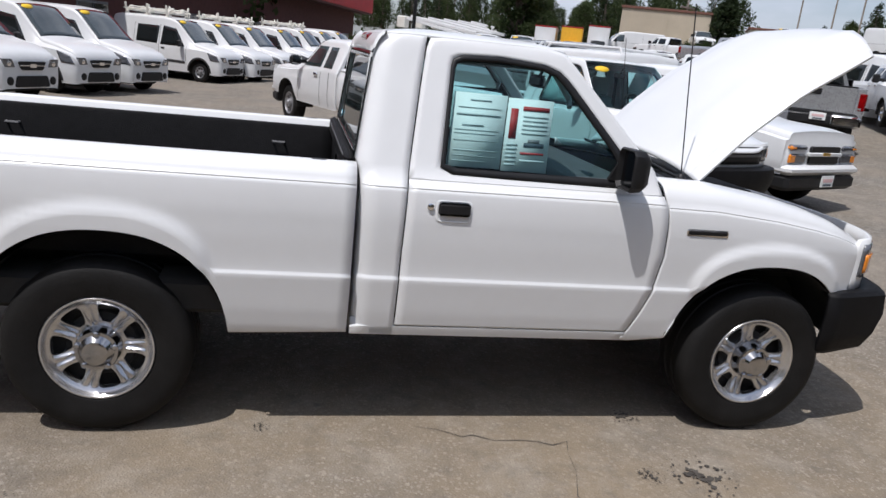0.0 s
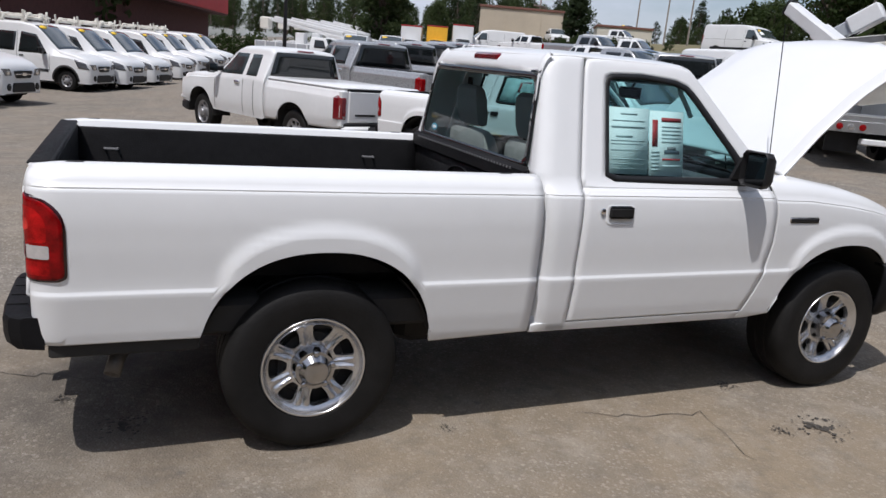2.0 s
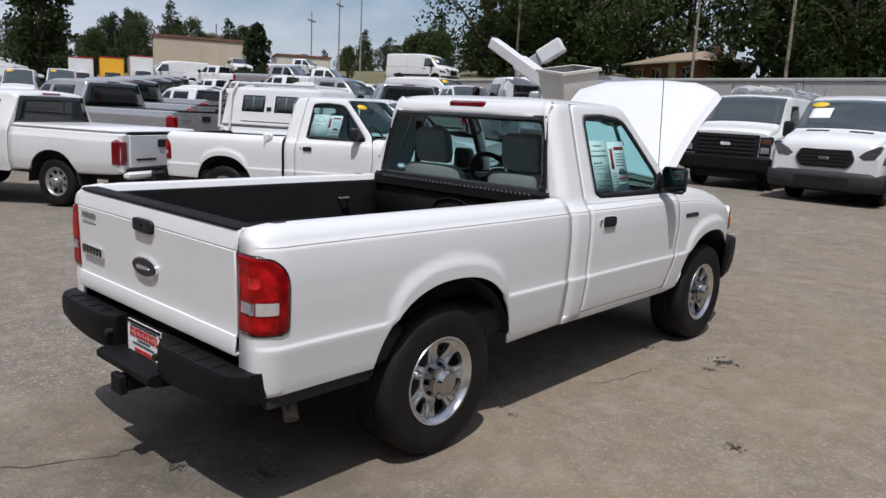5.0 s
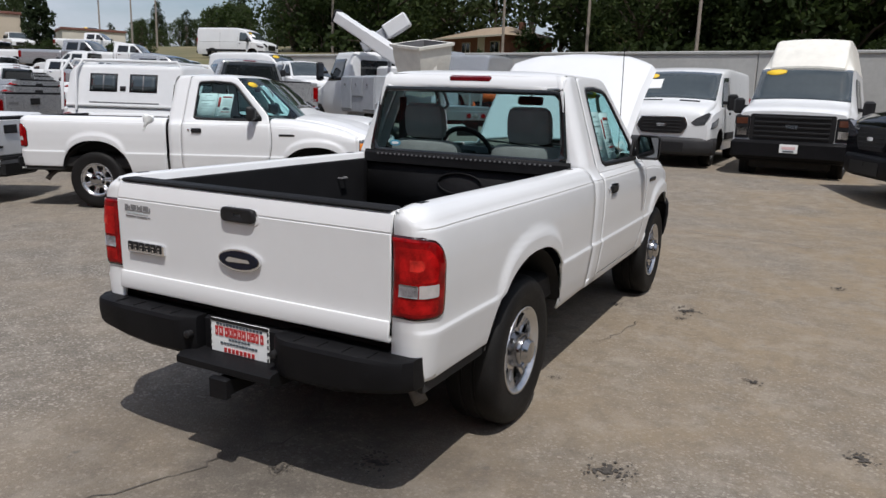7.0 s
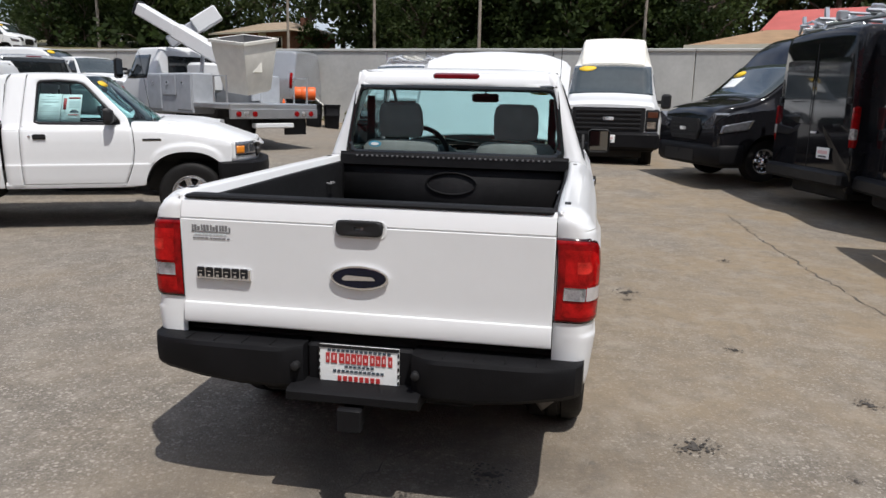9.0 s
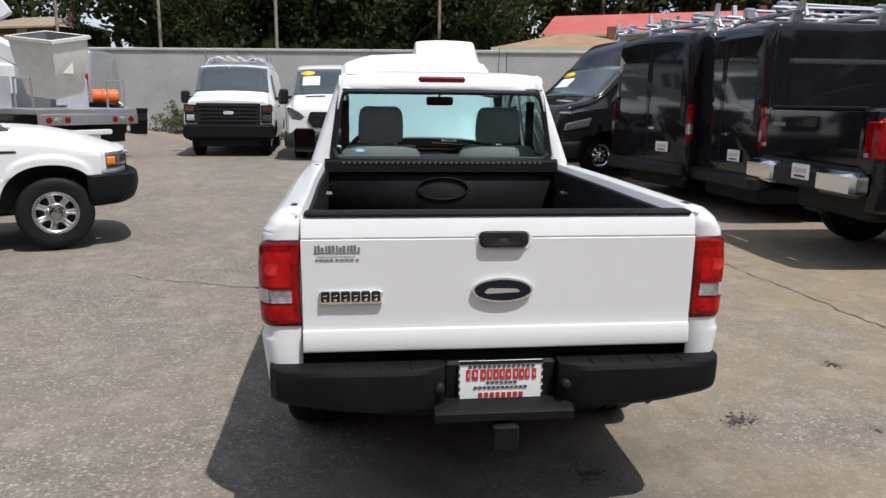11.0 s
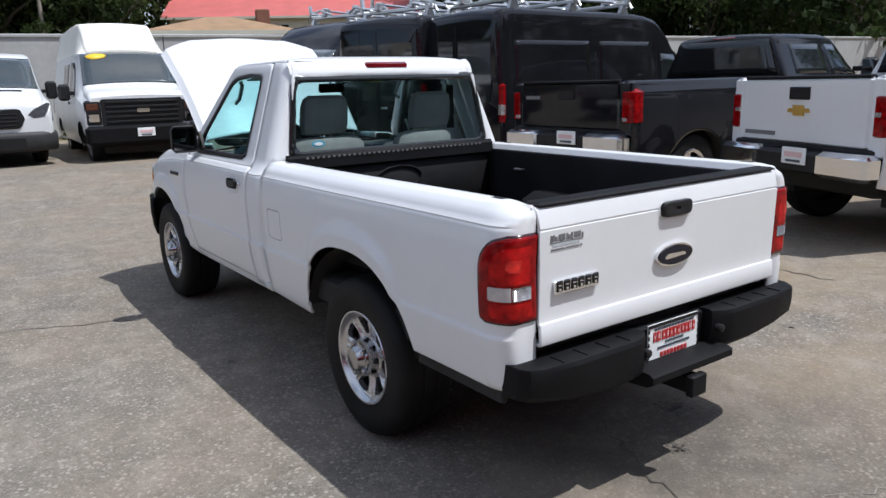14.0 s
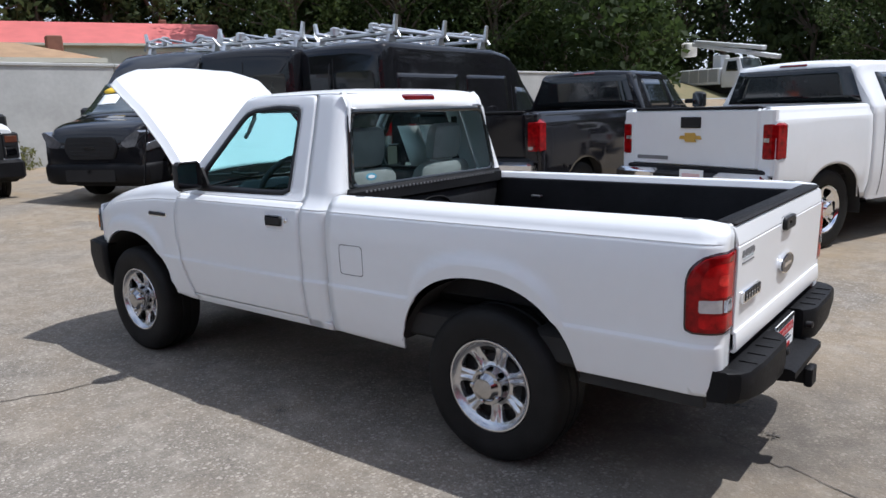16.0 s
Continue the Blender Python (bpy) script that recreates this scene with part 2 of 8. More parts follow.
HEADLAMP = material("headlamp_lens", (0.15, 0.155, 0.17), 0.08, metal=0.5, coat=1.0, var=0.35, scale=18)
GLASS = glass("window_glass", (0.64, 0.90, 0.91), 0.86)
GLASS_REAR = glass("rear_glass", (0.80, 0.92, 0.92), 0.70)
DARK_GLASS = material("dark_tinted_glass", (0.014, 0.017, 0.018), 0.04, coat=0.3, var=0.3, scale=1.5)
CAB_GLASS = material("cab_glass", (0.030, 0.040, 0.042), 0.22, var=0.5, scale=2.5, spec=0.3)
SHADE_GLASS = material("windscreen_glass", (0.045, 0.058, 0.062), 0.04, coat=1.0, var=0.18, scale=0.9)
MIRROR = material("mirror_glass", (0.22, 0.23, 0.24), 0.02, metal=1.0)
FABRIC = material("grey_seat_cloth", (0.40, 0.41, 0.40), 0.95, var=0.12, scale=12, bump=0.3, bscale=300)
CABIN = material("cabin_plastic", (0.055, 0.056, 0.058), 0.7, var=0.15)
PAPER = material("notice_paper", (0.80, 0.82, 0.81), 0.7, var=0.03)
PAPER_PINK = material("pink_print", (0.72, 0.50, 0.50), 0.7)
FAINT_INK = material("pale_print", (0.52, 0.57, 0.58), 0.7)
INK = material("dark_ink", (0.05, 0.07, 0.09), 0.7)
RED_INK = material("red_ink", (0.45, 0.03, 0.03), 0.6)
YELLOW = material("yellow_sticker", (0.80, 0.52, 0.02), 0.5, var=0.05)
BLUE = material("blue_badge", (0.003, 0.005, 0.016), 0.22, coat=0.25, var=0.2, spec=0.25)
SKY_STICKER = material("light_blue_sticker", (0.08, 0.32, 0.45), 0.5, var=0.1)
GOLD = material("gold_badge", (0.62, 0.40, 0.10), 0.3, metal=0.7, var=0.1)
BOX_YELLOW = material("yellow_truck_paint", (0.75, 0.42, 0.03), 0.45, var=0.06)
ORANGE = material("orange_plastic", (0.80, 0.13, 0.02), 0.5, var=0.12)
WHITE_PLASTIC = material("white_fibreglass", (0.76, 0.74, 0.67), 0.4, var=0.08)

# ---- the lot, the retaining wall and the bank behind it ----
WALL_END = 25


def wall_x(y):
    return 21.0 + 0.15 * y


def ground_z(x, y):
    north = smooth((y - 4) / 9)
    lot = 0.22 * smooth((x - 7) / 5) * (1 - north) + north * min(max(0.07 * (x - 5), -0.50), 1.6)
    street = 2.95 + (0.055 * max(x - wall_x(y) - 4, 0) if y < WALL_END else 0.09 * max(x - 27, 0))
    # north of the wall's end the lot climbs to the street by a slope
    edge = smooth((x - wall_x(y) + 6) / 12) if y < -38 else smooth((x - wall_x(y) + 0.02) / 0.04) if y < WALL_END else smooth((x - 20) / 9)
    return lerp(lot, min(street, 5.0 if y < WALL_END else lerp(5.0, 6.5, smooth((y - WALL_END) / 14))), edge)


def asphalt():
    m = bpy.data.materials.new("worn_asphalt")
    m.use_nodes = True
    n, l = m.node_tree.nodes, m.node_tree.links
    p = n["Principled BSDF"]
    p.inputs["Roughness"].default_value = 0.9
    p.inputs["Specular IOR Level"].default_value = 0.25
    geo = n.new("ShaderNodeNewGeometry")

    def noise_tex(scale, detail=4, rough=0.55):
        t = n.new("ShaderNodeTexNoise")
        t.inputs["Scale"].default_value, t.inputs["Detail"].default_value, t.inputs["Roughness"].default_value = scale, detail, rough
        l.new(geo.outputs["Position"], t.inputs["Vector"])
        return t.outputs["Fac"]

    def band(v, a, b, lo=0.0, hi=1.0):
        r = n.new("ShaderNodeMapRange")
        r.inputs["From Min"].default_value, r.inputs["From Max"].default_value = a, b
        r.inputs["To Min"].default_value, r.inputs["To Max"].default_value = lo, hi
        l.new(v, r.inputs["Value"])
        return r.outputs[0]

    def mix(f, a, b):
        x = n.new("ShaderNodeMix")
        x.data_type = "RGBA"
        l.new(f, x.inputs["Factor"])
        for v, s in ((a, "A"), (b, "B")):
            if isinstance(v, tuple):
                x.inputs[s].default_value = (*v, 1)
            else:
                l.new(v, x.inputs[s])
        return x.outputs["Result"]

    # stones and binder, then broad bleached, ochre and oily areas
    chips = n.new("ShaderNodeTexVoronoi")
    chips.inputs["Scale"].default_value = 100
    l.new(geo.outputs["Position"], chips.inputs["Vector"])
    grain = mix(band(chips.outputs["Distance"], 0.05, 0.55), (0.268, 0.246, 0.214), (0.140, 0.127, 0.109))
    tone = n.new("ShaderNodeSeparateColor")
    l.new(chips.outputs["Color"], tone.inputs[0])
    grain = mix(band(tone.outputs[0], 0.86, 0.94, 0, 0.75), grain, (0.38, 0.355, 0.32))
    grain = mix(band(tone.outputs[1], 0.74, 0.90, 0, 0.85), grain, (0.095, 0.086, 0.076))
    grain = mix(band(noise_tex(30, 3), 0.45, 0.70, 0, 0.35), grain, (0.13, 0.118, 0.105))
    stones = n.new("ShaderNodeTexVoronoi")
    stones.inputs["Scale"].default_value = 48
    l.new(geo.outputs["Position"], stones.inputs["Vector"])
    kind = n.new("ShaderNodeSeparateColor")
    l.new(stones.outputs["Color"], kind.inputs[0])
    round_stone = band(stones.outputs["Distance"], 0.52, 0.40)
    for channel, lo, colour, most in ((0, 0.80, (0.42, 0.385, 0.335), 0.7), (1, 0.82, (0.075, 0.070, 0.064), 0.6)):
        pick = n.new("ShaderNodeMath")
        pick.operation = "MULTIPLY"
        l.new(band(kind.outputs[channel], lo, lo + 0.03, 0, most), pick.inputs[0])
        l.new(round_stone, pick.inputs[1])
        grain = mix(pick.outputs[0], grain, colour)
    pale = mix(band(noise_tex(0.55, 6), 0.36, 0.66, 0, 0.45), grain, (0.245, 0.213, 0.175))
    ochre = mix(band(noise_tex(0.9, 7, 0.62), 0.42, 0.74, 0, 0.5), pale, (0.265, 0.212, 0.152))
    # clay washed over the side of the lot that lies downhill
    place = n.new("ShaderNodeSeparateXYZ")
    l.new(geo.outputs["Position"], place.inputs[0])
    wash = n.new("ShaderNodeMath")
    wash.operation = "MULTIPLY"
    l.new(band(place.outputs["Y"], 1.5, -2.5, 0.1, 1.0), wash.inputs[0])
    l.new(band(noise_tex(0.7, 7, 0.6), 0.34, 0.60, 0.10, 0.95), wash.inputs[1])
    ochre = mix(wash.outputs[0], ochre, (0.252, 0.196, 0.130))
    # tan dirt swept up against the foot of the retaining wall
    foot = n.new("ShaderNodeMath")
    foot.operation = "MULTIPLY_ADD"
    foot.inputs[1].default_value = -0.15
    l.new(place.outputs["Y"], foot.inputs[0])
    l.new(place.outputs["X"], foot.inputs[2])
    drift = n.new("ShaderNodeMath")
    drift.operation = "MULTIPLY"
    l.new(band(foot.outputs[0], 17.6, 20.6, 0.0, 1.0), drift.inputs[0])
    l.new(band(noise_tex(0.8, 6, 0.6), 0.35, 0.58, 0.25, 0.9), drift.inputs[1])
    ochre = mix(drift.outputs[0], ochre, (0.30, 0.225, 0.145))
    # bleached mottling and tyre grime a hand or two wide
    ochre = mix(band(noise_tex(3.4, 9, 0.75), 0.48, 0.66, 0, 0.50), ochre, (0.325, 0.292, 0.245))
    ochre = mix(band(noise_tex(7.5, 8, 0.75), 0.50, 0.66, 0, 0.42), ochre, (0.115, 0.100, 0.085))
    # old oil at the truck's tail, with its shadow deepened in the same colour
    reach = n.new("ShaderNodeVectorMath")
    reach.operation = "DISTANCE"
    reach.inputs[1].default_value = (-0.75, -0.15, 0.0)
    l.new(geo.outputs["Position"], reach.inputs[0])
    oil_shade = n.new("ShaderNodeMath")
    oil_shade.operation = "MULTIPLY"
    l.new(band(reach.outputs["Value"], 1.35, 0.35, 0, 0.75), oil_shade.inputs[0])
    l.new(band(noise_tex(2.3, 6, 0.6), 0.34, 0.60, 0.25, 1.0), oil_shade.inputs[1])
    ochre = mix(oil_shade.outputs[0], ochre, (0.082, 0.073, 0.064))
    dark = mix(band(noise_tex(1.6, 8, 0.7), 0.60, 0.84, 0, 0.55), ochre, (0.115, 0.106, 0.096))
    spots = mix(band(noise_tex(6.5, 2), 0.71, 0.79, 0, 0.6), dark, (0.085, 0.08, 0.075))
    l.new(spots, p.inputs["Base Color"])
    bump = n.new("ShaderNodeBump")
    bump.inputs["Strength"].default_value, bump.inputs["Distance"].default_value = 0.5, 0.005
    l.new(band(chips.outputs["Distance"], 0.0, 0.6, 1, 0), bump.inputs["Height"])
    l.new(bump.outputs[0], p.inputs["Normal"])
    return m


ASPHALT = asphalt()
CLAY = material("red_clay_and_grass", (0.16, 0.125, 0.065), 0.95, var=0.3, scale=0.35, tint2=(0.075, 0.085, 0.03))
CONCRETE = material("grey_concrete", (0.40, 0.40, 0.385), 0.85, var=0.16, scale=0.8, bump=0.25, bscale=25)


def build_ground():
    xs = sorted(set([-400, -200, -100, -60, -40] + [round(-30 + 0.75 * k, 2) for k in range(72)] + [24 + 2 * k for k in range(20)] + [66, 80, 110, 160, 240, 400, 800]))
    ys = sorted(set([-400, -200, -100, -60, -40] + [round(-30 + 0.75 * k, 2) for k in range(110)] + [53 + 3 * k for k in range(10)] + [90, 120, 160, 240, 400, 800]))
    lot, bank = Geo(), Geo()
    for side, g in ((0, lot), (1, bank)):
        rows = []
        for y in ys:
            w = wall_x(y)
            row = []
            for x in xs:
                x = min(x, w + 0.1) if side == 0 and y < WALL_END else max(x, w - 0.01) if side == 1 and y < WALL_END else x
                row.append((x, y, ground_z(x if side == 0 and x < w - 0.05 or y >= WALL_END else w - 0.05 if side == 0 else max(x, w + 0.1), y)))
            rows.append(row)
        g.grid(rows, skip=lambda i, j: (xs[j] > wall_x(ys[i]) + 0.1 and xs[j] > wall_x(ys[i + 1]) + 0.1) if side == 0 else (xs[j + 1] < wall_x(ys[i]) - 0.01 and xs[j + 1] < wall_x(ys[i + 1]) - 0.01))
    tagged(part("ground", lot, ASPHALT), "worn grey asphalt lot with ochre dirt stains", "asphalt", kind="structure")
    tagged(part("bank", bank, CLAY), "red clay and grass bank above the wall", "bank", kind="structure")


build_ground()


def build_wall():
    w = thing("retaining_wall", "long grey poured concrete retaining wall behind the lot", "wall", kind="structure")
    panel = Geo().box((-0.15, -2.140, -0.4), (0.15, 2.140, 3.02), 0.02).mesh("wall_panel", CONCRETE)
    cap = Geo().box((-0.19, -2.146, 3.0), (0.19, 2.146, 3.10), 0.02).mesh("wall_cap", CONCRETE)
    for k in range(15):
        y = -36 + 4.25 * k
        for me, nm in ((panel, "wall_panel"), (cap, "wall_cap")):
            o = new(nm, me)
            o.parent = w
            o.matrix_basis = pose(wall_x(y), y, 0, 0, 0, -math.degrees(math.atan(0.15)))
    return w


build_wall()


def crack(points, width, seed):
    """A jagged open crack in the asphalt, filled with dark dirt."""
    rnd, g = random.Random(seed), Geo()
    pts = []
    for a, b in zip(points, points[1:]):
        n = max(int(math.dist(a, b) / 0.07), 2)
        for k in range(n):
            t = k / n
            pts.append((lerp(a[0], b[0], t) + rnd.uniform(-0.03, 0.03), lerp(a[1], b[1], t) + rnd.uniform(-0.03, 0.03)))
    lo, hi = [], []
    for i, p in enumerate(pts):
        q = pts[min(i + 1, len(pts) - 1)]
        o = pts[max(i - 1, 0)]
        d = Vector((q[0] - o[0], q[1] - o[1])).normalized()
        w = width * rnd.uniform(0.1, 0.85) * min(1, i / 3 + 0.2, (len(pts) - i) / 3)
        z = ground_z(*p) + 0.004
        lo.append((p[0] - d.y * w, p[1] + d.x * w, z))
        hi.append((p[0] + d.y * w, p[1] - d.x * w, z))
    return g.grid([lo, hi])


CRACK_DIRT = material("crack_dirt", (0.085, 0.074, 0.062), 0.95, var=0.3, scale=9)
SEAM_DIRT = material("pale_seam_dirt", (0.29, 0.265, 0.235), 0.95, var=0.2, scale=9)
for k, (pts, w, mat) in enumerate((([(3.1, 2.6), (2.85, 2.3), (2.6, 1.65), (2.4, 1.15), (2.48, 1.0)], 0.008, CRACK_DIRT), ([(-0.5, -0.15), (-0.75, 0.02), (-0.97, 0.10), (-1.25, 0.20), (-1.6, 0.4)], 0.007, CRACK_DIRT),
                                   ([(7.1, -2.81), (4.72, -2.86), (2.95, -2.96), (2.2, -3.02), (1.45, -3.07), (0.6, -3.12), (-0.2, -3.14)], 0.012, CRACK_DIRT), ([(1.3, -0.78), (1.55, -0.87), (1.93, -0.93), (1.86, -1.2), (1.82, -1.45)], 0.004, CRACK_DIRT),
                                   ([(6.05, -0.4), (5.92, -1.34), (5.77, -2.12)], 0.02, SEAM_DIRT), ([(12.7, 5.4), (12.4, 3.5), (12.15, 1.8)], 0.03, SEAM_DIRT), ([(-2.2, -1.2), (-1.75, -0.8), (-1.5, -0.2)], 0.006, SEAM_DIRT))):
    tagged(part("crack", crack(pts, w, k), mat), "jagged dirt-filled crack in the asphalt", "crack", "asphalt cracks", kind="structure")


def blotch(x, y, r, seed, parts=70):
    """A spatter of old oil on the asphalt."""
    rnd, g = random.Random(seed), Geo()
    for k in range(parts):
        d, a = r * rnd.random() ** 0.7, rnd.uniform(0, 6.28)
        cx, cy, rr = x + d * math.cos(a), y + d * math.sin(a), r * rnd.uniform(0.03, 0.12) * (1.25 - d / r)
        g.fan([(cx + rr * rnd.uniform(0.6, 1.2) * math.cos(b), cy + rr * rnd.uniform(0.6, 1.2) * math.sin(b), ground_z(cx, cy) + 0.004 + 0.00006 * k) for b in [6.283 * j / 11 for j in range(11)]])
    return g


OIL = material("old_oil", (0.062, 0.054, 0.046), 0.8, var=0.4, scale=30)
for k, (x, y, r) in enumerate(((2.43, -1.19, 0.16), (2.2, -1.18, 0.07), (0.62, -0.78, 0.05), (2.3, -0.69, 0.09), (-0.26, -1.32, 0.13), (0.42, -2.27, 0.10), (1.15, -1.75, 0.08), (-0.70, -0.45, 0.14), (-0.43, -1.92, 0.05), (1.23, 0.98, 0.06), (-0.95, -0.15, 0.07), (3.9, -2.2, 0.1))):
    tagged(part("oil_stain", blotch(x, y, r, k), OIL, merge=0), "dark spattered oil stain on the asphalt", "stain", "oil stains", kind="structure")

# ---- the white compact pickup ----
ARCHES = ((0.02, 0.375, 0.462, 0.470), (2.81, 0.375, 0.455, 0.455))
SIDE = [(0.40, 0.785), (0.44, 0.806), (0.47, 0.818), (0.55, 0.833), (0.66, 0.846), (0.693, 0.850), (0.701, 0.849), (0.710, 0.842), (0.75, 0.842), (0.85, 0.846),
        (0.95, 0.846), (1.02, 0.840), (1.052, 0.834), (1.061, 0.832), (1.066, 0.8275), (1.071, 0.8285)]
RAIL = SIDE + [(1.077, 0.8245), (1.09, 0.817), (1.12, 0.806), (1.145, 0.785), (1.158, 0.772), (1.165, 0.752)]
CAB = SIDE + [(1.077, 0.822), (1.09, 0.808), (1.13, 0.780), (1.60, 0.616), (1.63, 0.604), (1.655, 0.586)]
ZROWS = [0.44, 0.45, 0.46, 0.475, 0.49, 0.51, 0.53, 0.55, 0.57, 0.59, 0.61, 0.63, 0.65, 0.67, 0.68, 0.694, 0.698, 0.702, 0.709, 0.714, 0.73, 0.745, 0.76, 0.775, 0.79, 0.81, 0.83, 0.85, 0.875, 0.90, 0.925, 0.95, 0.975, 1.0, 1.03, 1.052, 1.061, 1.066, 1.071]


def arch_z(x):
    for xc, zc, a, b in ARCHES:
        d = abs(x - xc) / a
        if d < 1:
            return zc + b * (1 - d ** 2.3) ** (1 / 2.3)
    return 0.0


def flare(x, z):
    """How far the crescent blister over a wheel arch stands out; it starts from the lower crease."""
    out = 0.0
    for xc, zc, a, b in ARCHES:
        d, e = abs(x - xc) / 0.392, max(z - 0.70, 0) / (zc + b + 0.092 - 0.70)
        out = max(out, 0.021 * smooth((1.03 - (d ** 2.2 + e ** 2.2) ** (1 / 2.2)) / 0.14) * smooth((z - 0.694) / 0.02))
    return out


def row_z(z0, lo, most=9.0):
    """The row of height z0 over a panel whose lower edge is at lo: rows below close up in a narrow strip."""
    top = min(max(lo + 0.055, 0.50), most)
    return z0 if z0 >= top else lo + (z0 - 0.44) / (top - 0.44) * (top - lo)


def side_y(x, z, prof=SIDE):
    return curve(z, prof) + flare(x, z)


def arch_columns(k, x0, x1, step=0.05):
    xc, _, a, _ = ARCHES[k]
    xs = [xc + a * math.sin(math.pi * i / 44) for i in range(-22, 23)]
    n = int((x1 - x0) / step) + 2
    xs += [x for x in span(x0, x1, n) if abs(x - xc) > a * 1.01] + [xc - a * 1.003, xc + a * 1.003]
    return sorted(x for x in xs if x0 <= x <= x1) 


def sill(x):
    return curve(x, [(-0.42, 0.515), (-0.3, 0.44), (0.5, 0.438), (0.95, 0.455), (2.2, 0.447), (2.4, 0.47)])


def bed_side():
    g, zs = Geo(), ZROWS + [1.085, 1.10, 1.12, 1.135, 1.145, 1.152, 1.158, 1.162, 1.165]
    xs = arch_columns(0, -0.87, 0.944)[::-1]
    rows = []
    for z0 in zs:
        row = []
        for x in xs:
            lo = max(sill(x), arch_z(x))
            z = row_z(z0, lo)
            row.append((x, -side_y(x, z, RAIL), z))
        z = max(z0, 0.515)
        w = curve(z, RAIL)
        back = -0.978 + 0.014 * smooth((z - 1.10) / 0.065)
        for i in range(1, 9):
            a = math.pi / 2 * i / 8
            row.append((-0.87 - (-0.87 - back) * math.sin(a), -(w - min(0.065, w - 0.712) * (1 - math.cos(a))), z))
        row.append((back, -0.698, z))
        rows.append(row)
    # the flat top of the rail and its inner lip
    for y, z in ((0.735, 1.169), (0.712, 1.168), (0.70, 1.164), (0.694, 1.156), (0.690, 1.12), (0.684, 1.112)):
        w = curve(1.165, RAIL)
        turn = [math.pi / 2 * i / 8 for i in range(1, 9)]
        rows.append([(x, -y, z) for x in xs] + [(-0.87 - 0.093 * math.sin(a), -min(y, w - 0.001 - min(0.065, w - 0.712) * (1 - math.cos(a))), z) for a in turn] + [(-0.964, -(0.698 + 0.3 * (y - 0.698)), z)])
    # the rail rolls down a little towards the gate
    rows = [[(x, y, z - 0.010 * smooth((-0.86 - x) / 0.11) * smooth((z - 1.08) / 0.085) - 0.28 * max(z - 1.071, 0)) for x, y, z in row] for row in rows]
    return g.grid(rows)


def corner(s, z, off):
    """A point on the bed's rear corner, s metres round it from where the side ends."""
    w = curve(z, RAIL) + off
    arc = 0.137
    if s < 0:
        return (-0.87 - s, -w, z)
    if s < arc:
        a = math.pi / 2 * s / arc
        return (-0.87 - (0.108 + off) * math.sin(a), -(w - (0.065 + off) * (1 - math.cos(a))), z)
    return (-0.978 - off, -(w - 0.065 - off - (s - arc)), z)


def tail_light(z0, z1, off, s0=-0.004, s1=0.212, top=0.07, low=0.012, rib=0.0):
    """A patch of lamp lens round the bed's rear corner, its front corners rounded."""
    rows = []
    zs = sorted(set(span(z0, z0 + low, 4) + span(z0 + low, z1 - top, 25) + span(z1 - top, z1, 9)))
    for k, z in enumerate(zs):
        cut = 0.0
        if z > z1 - top:
            cut = top * 0.8 * (1 - math.sqrt(max(1 - ((z - z1 + top) / top) ** 2, 0)))
        if z < z0 + low:
            cut = low * (1 - math.sqrt(max(1 - ((z0 + low - z) / low) ** 2, 0)))
        rows.append([corner(u, z, off + (rib if k % 2 else 0)) for u in span(s0 + cut, s1, 20)])
    return Geo().grid(rows)


def door_front(z):
    return curve(z, [(0.44, 2.14), (0.50, 2.172), (0.60, 2.215), (0.70, 2.250), (0.85, 2.274), (1.0, 2.270), (1.06, 2.262), (1.13, 2.245)])


def door_rear(z):
    return curve(z, [(0.45, 1.139), (0.8, 1.140), (1.08, 1.147), (1.25, 1.162), (1.46, 1.184), (1.63, 1.204), (1.66, 1.21)])


def door_lower():
    rows = []
    for z in [0.495, 0.50] + ZROWS[5:] + [1.085, 1.10]:
        rows.append([(x, -side_y(x, z, CAB), z) for x in span(door_rear(z), door_front(z) - 0.008, 30)])
    return Geo().grid(rows)


def ring(outer, inner, loops, off=0.0, prof=CAB, n=14):
    """A frame between two outlines given as four sides each, laid on the cab's side."""
    def walk_side(sides):
        pts = []
        for s in sides:
            run = [0.0]
            for a, b in zip(s, s[1:]):
                run.append(run[-1] + math.dist(a, b))
            for i in range(n):
                d = run[-1] * i / n
                pts.append((curve(d, list(zip(run, [p[0] for p in s]))), curve(d, list(zip(run, [p[1] for p in s])))))
        return pts
    a, b = walk_side(outer), walk_side(inner)
    rows = []
    for k in range(loops + 1):
        t = k / loops
        row = []
        for p, q in zip(a, b):
            x, z = lerp(p[0], q[0], t), lerp(p[1], q[1], t)
            row.append((x, -(curve(z, prof) + off), z))
        rows.append(row)
    return Geo().grid(rows, loop=True)


DOOR_OUT = [[(1.147, 1.10), (1.162, 1.25), (1.184, 1.46), (1.204, 1.625), (1.215, 1.64)], [(1.215, 1.64), (1.30, 1.65), (1.50, 1.655), (1.70, 1.652), (1.79, 1.634)],
            [(1.79, 1.634), (1.92, 1.499), (2.05, 1.362), (2.20, 1.205), (2.237, 1.10)], [(2.237, 1.10), (1.147, 1.10)]]
SEAL_OUT = [[(1.273, 1.15), (1.303, 1.545), (1.312, 1.572)], [(1.312, 1.572), (1.345, 1.588), (1.511, 1.596), (1.70, 1.582), (1.765, 1.562)],
            [(1.765, 1.562), (1.81, 1.528), (2.031, 1.283), (2.135, 1.16), (2.135, 1.128)], [(2.135, 1.128), (2.11, 1.12), (1.576, 1.124), (1.30, 1.128), (1.28, 1.132), (1.273, 1.15)]]
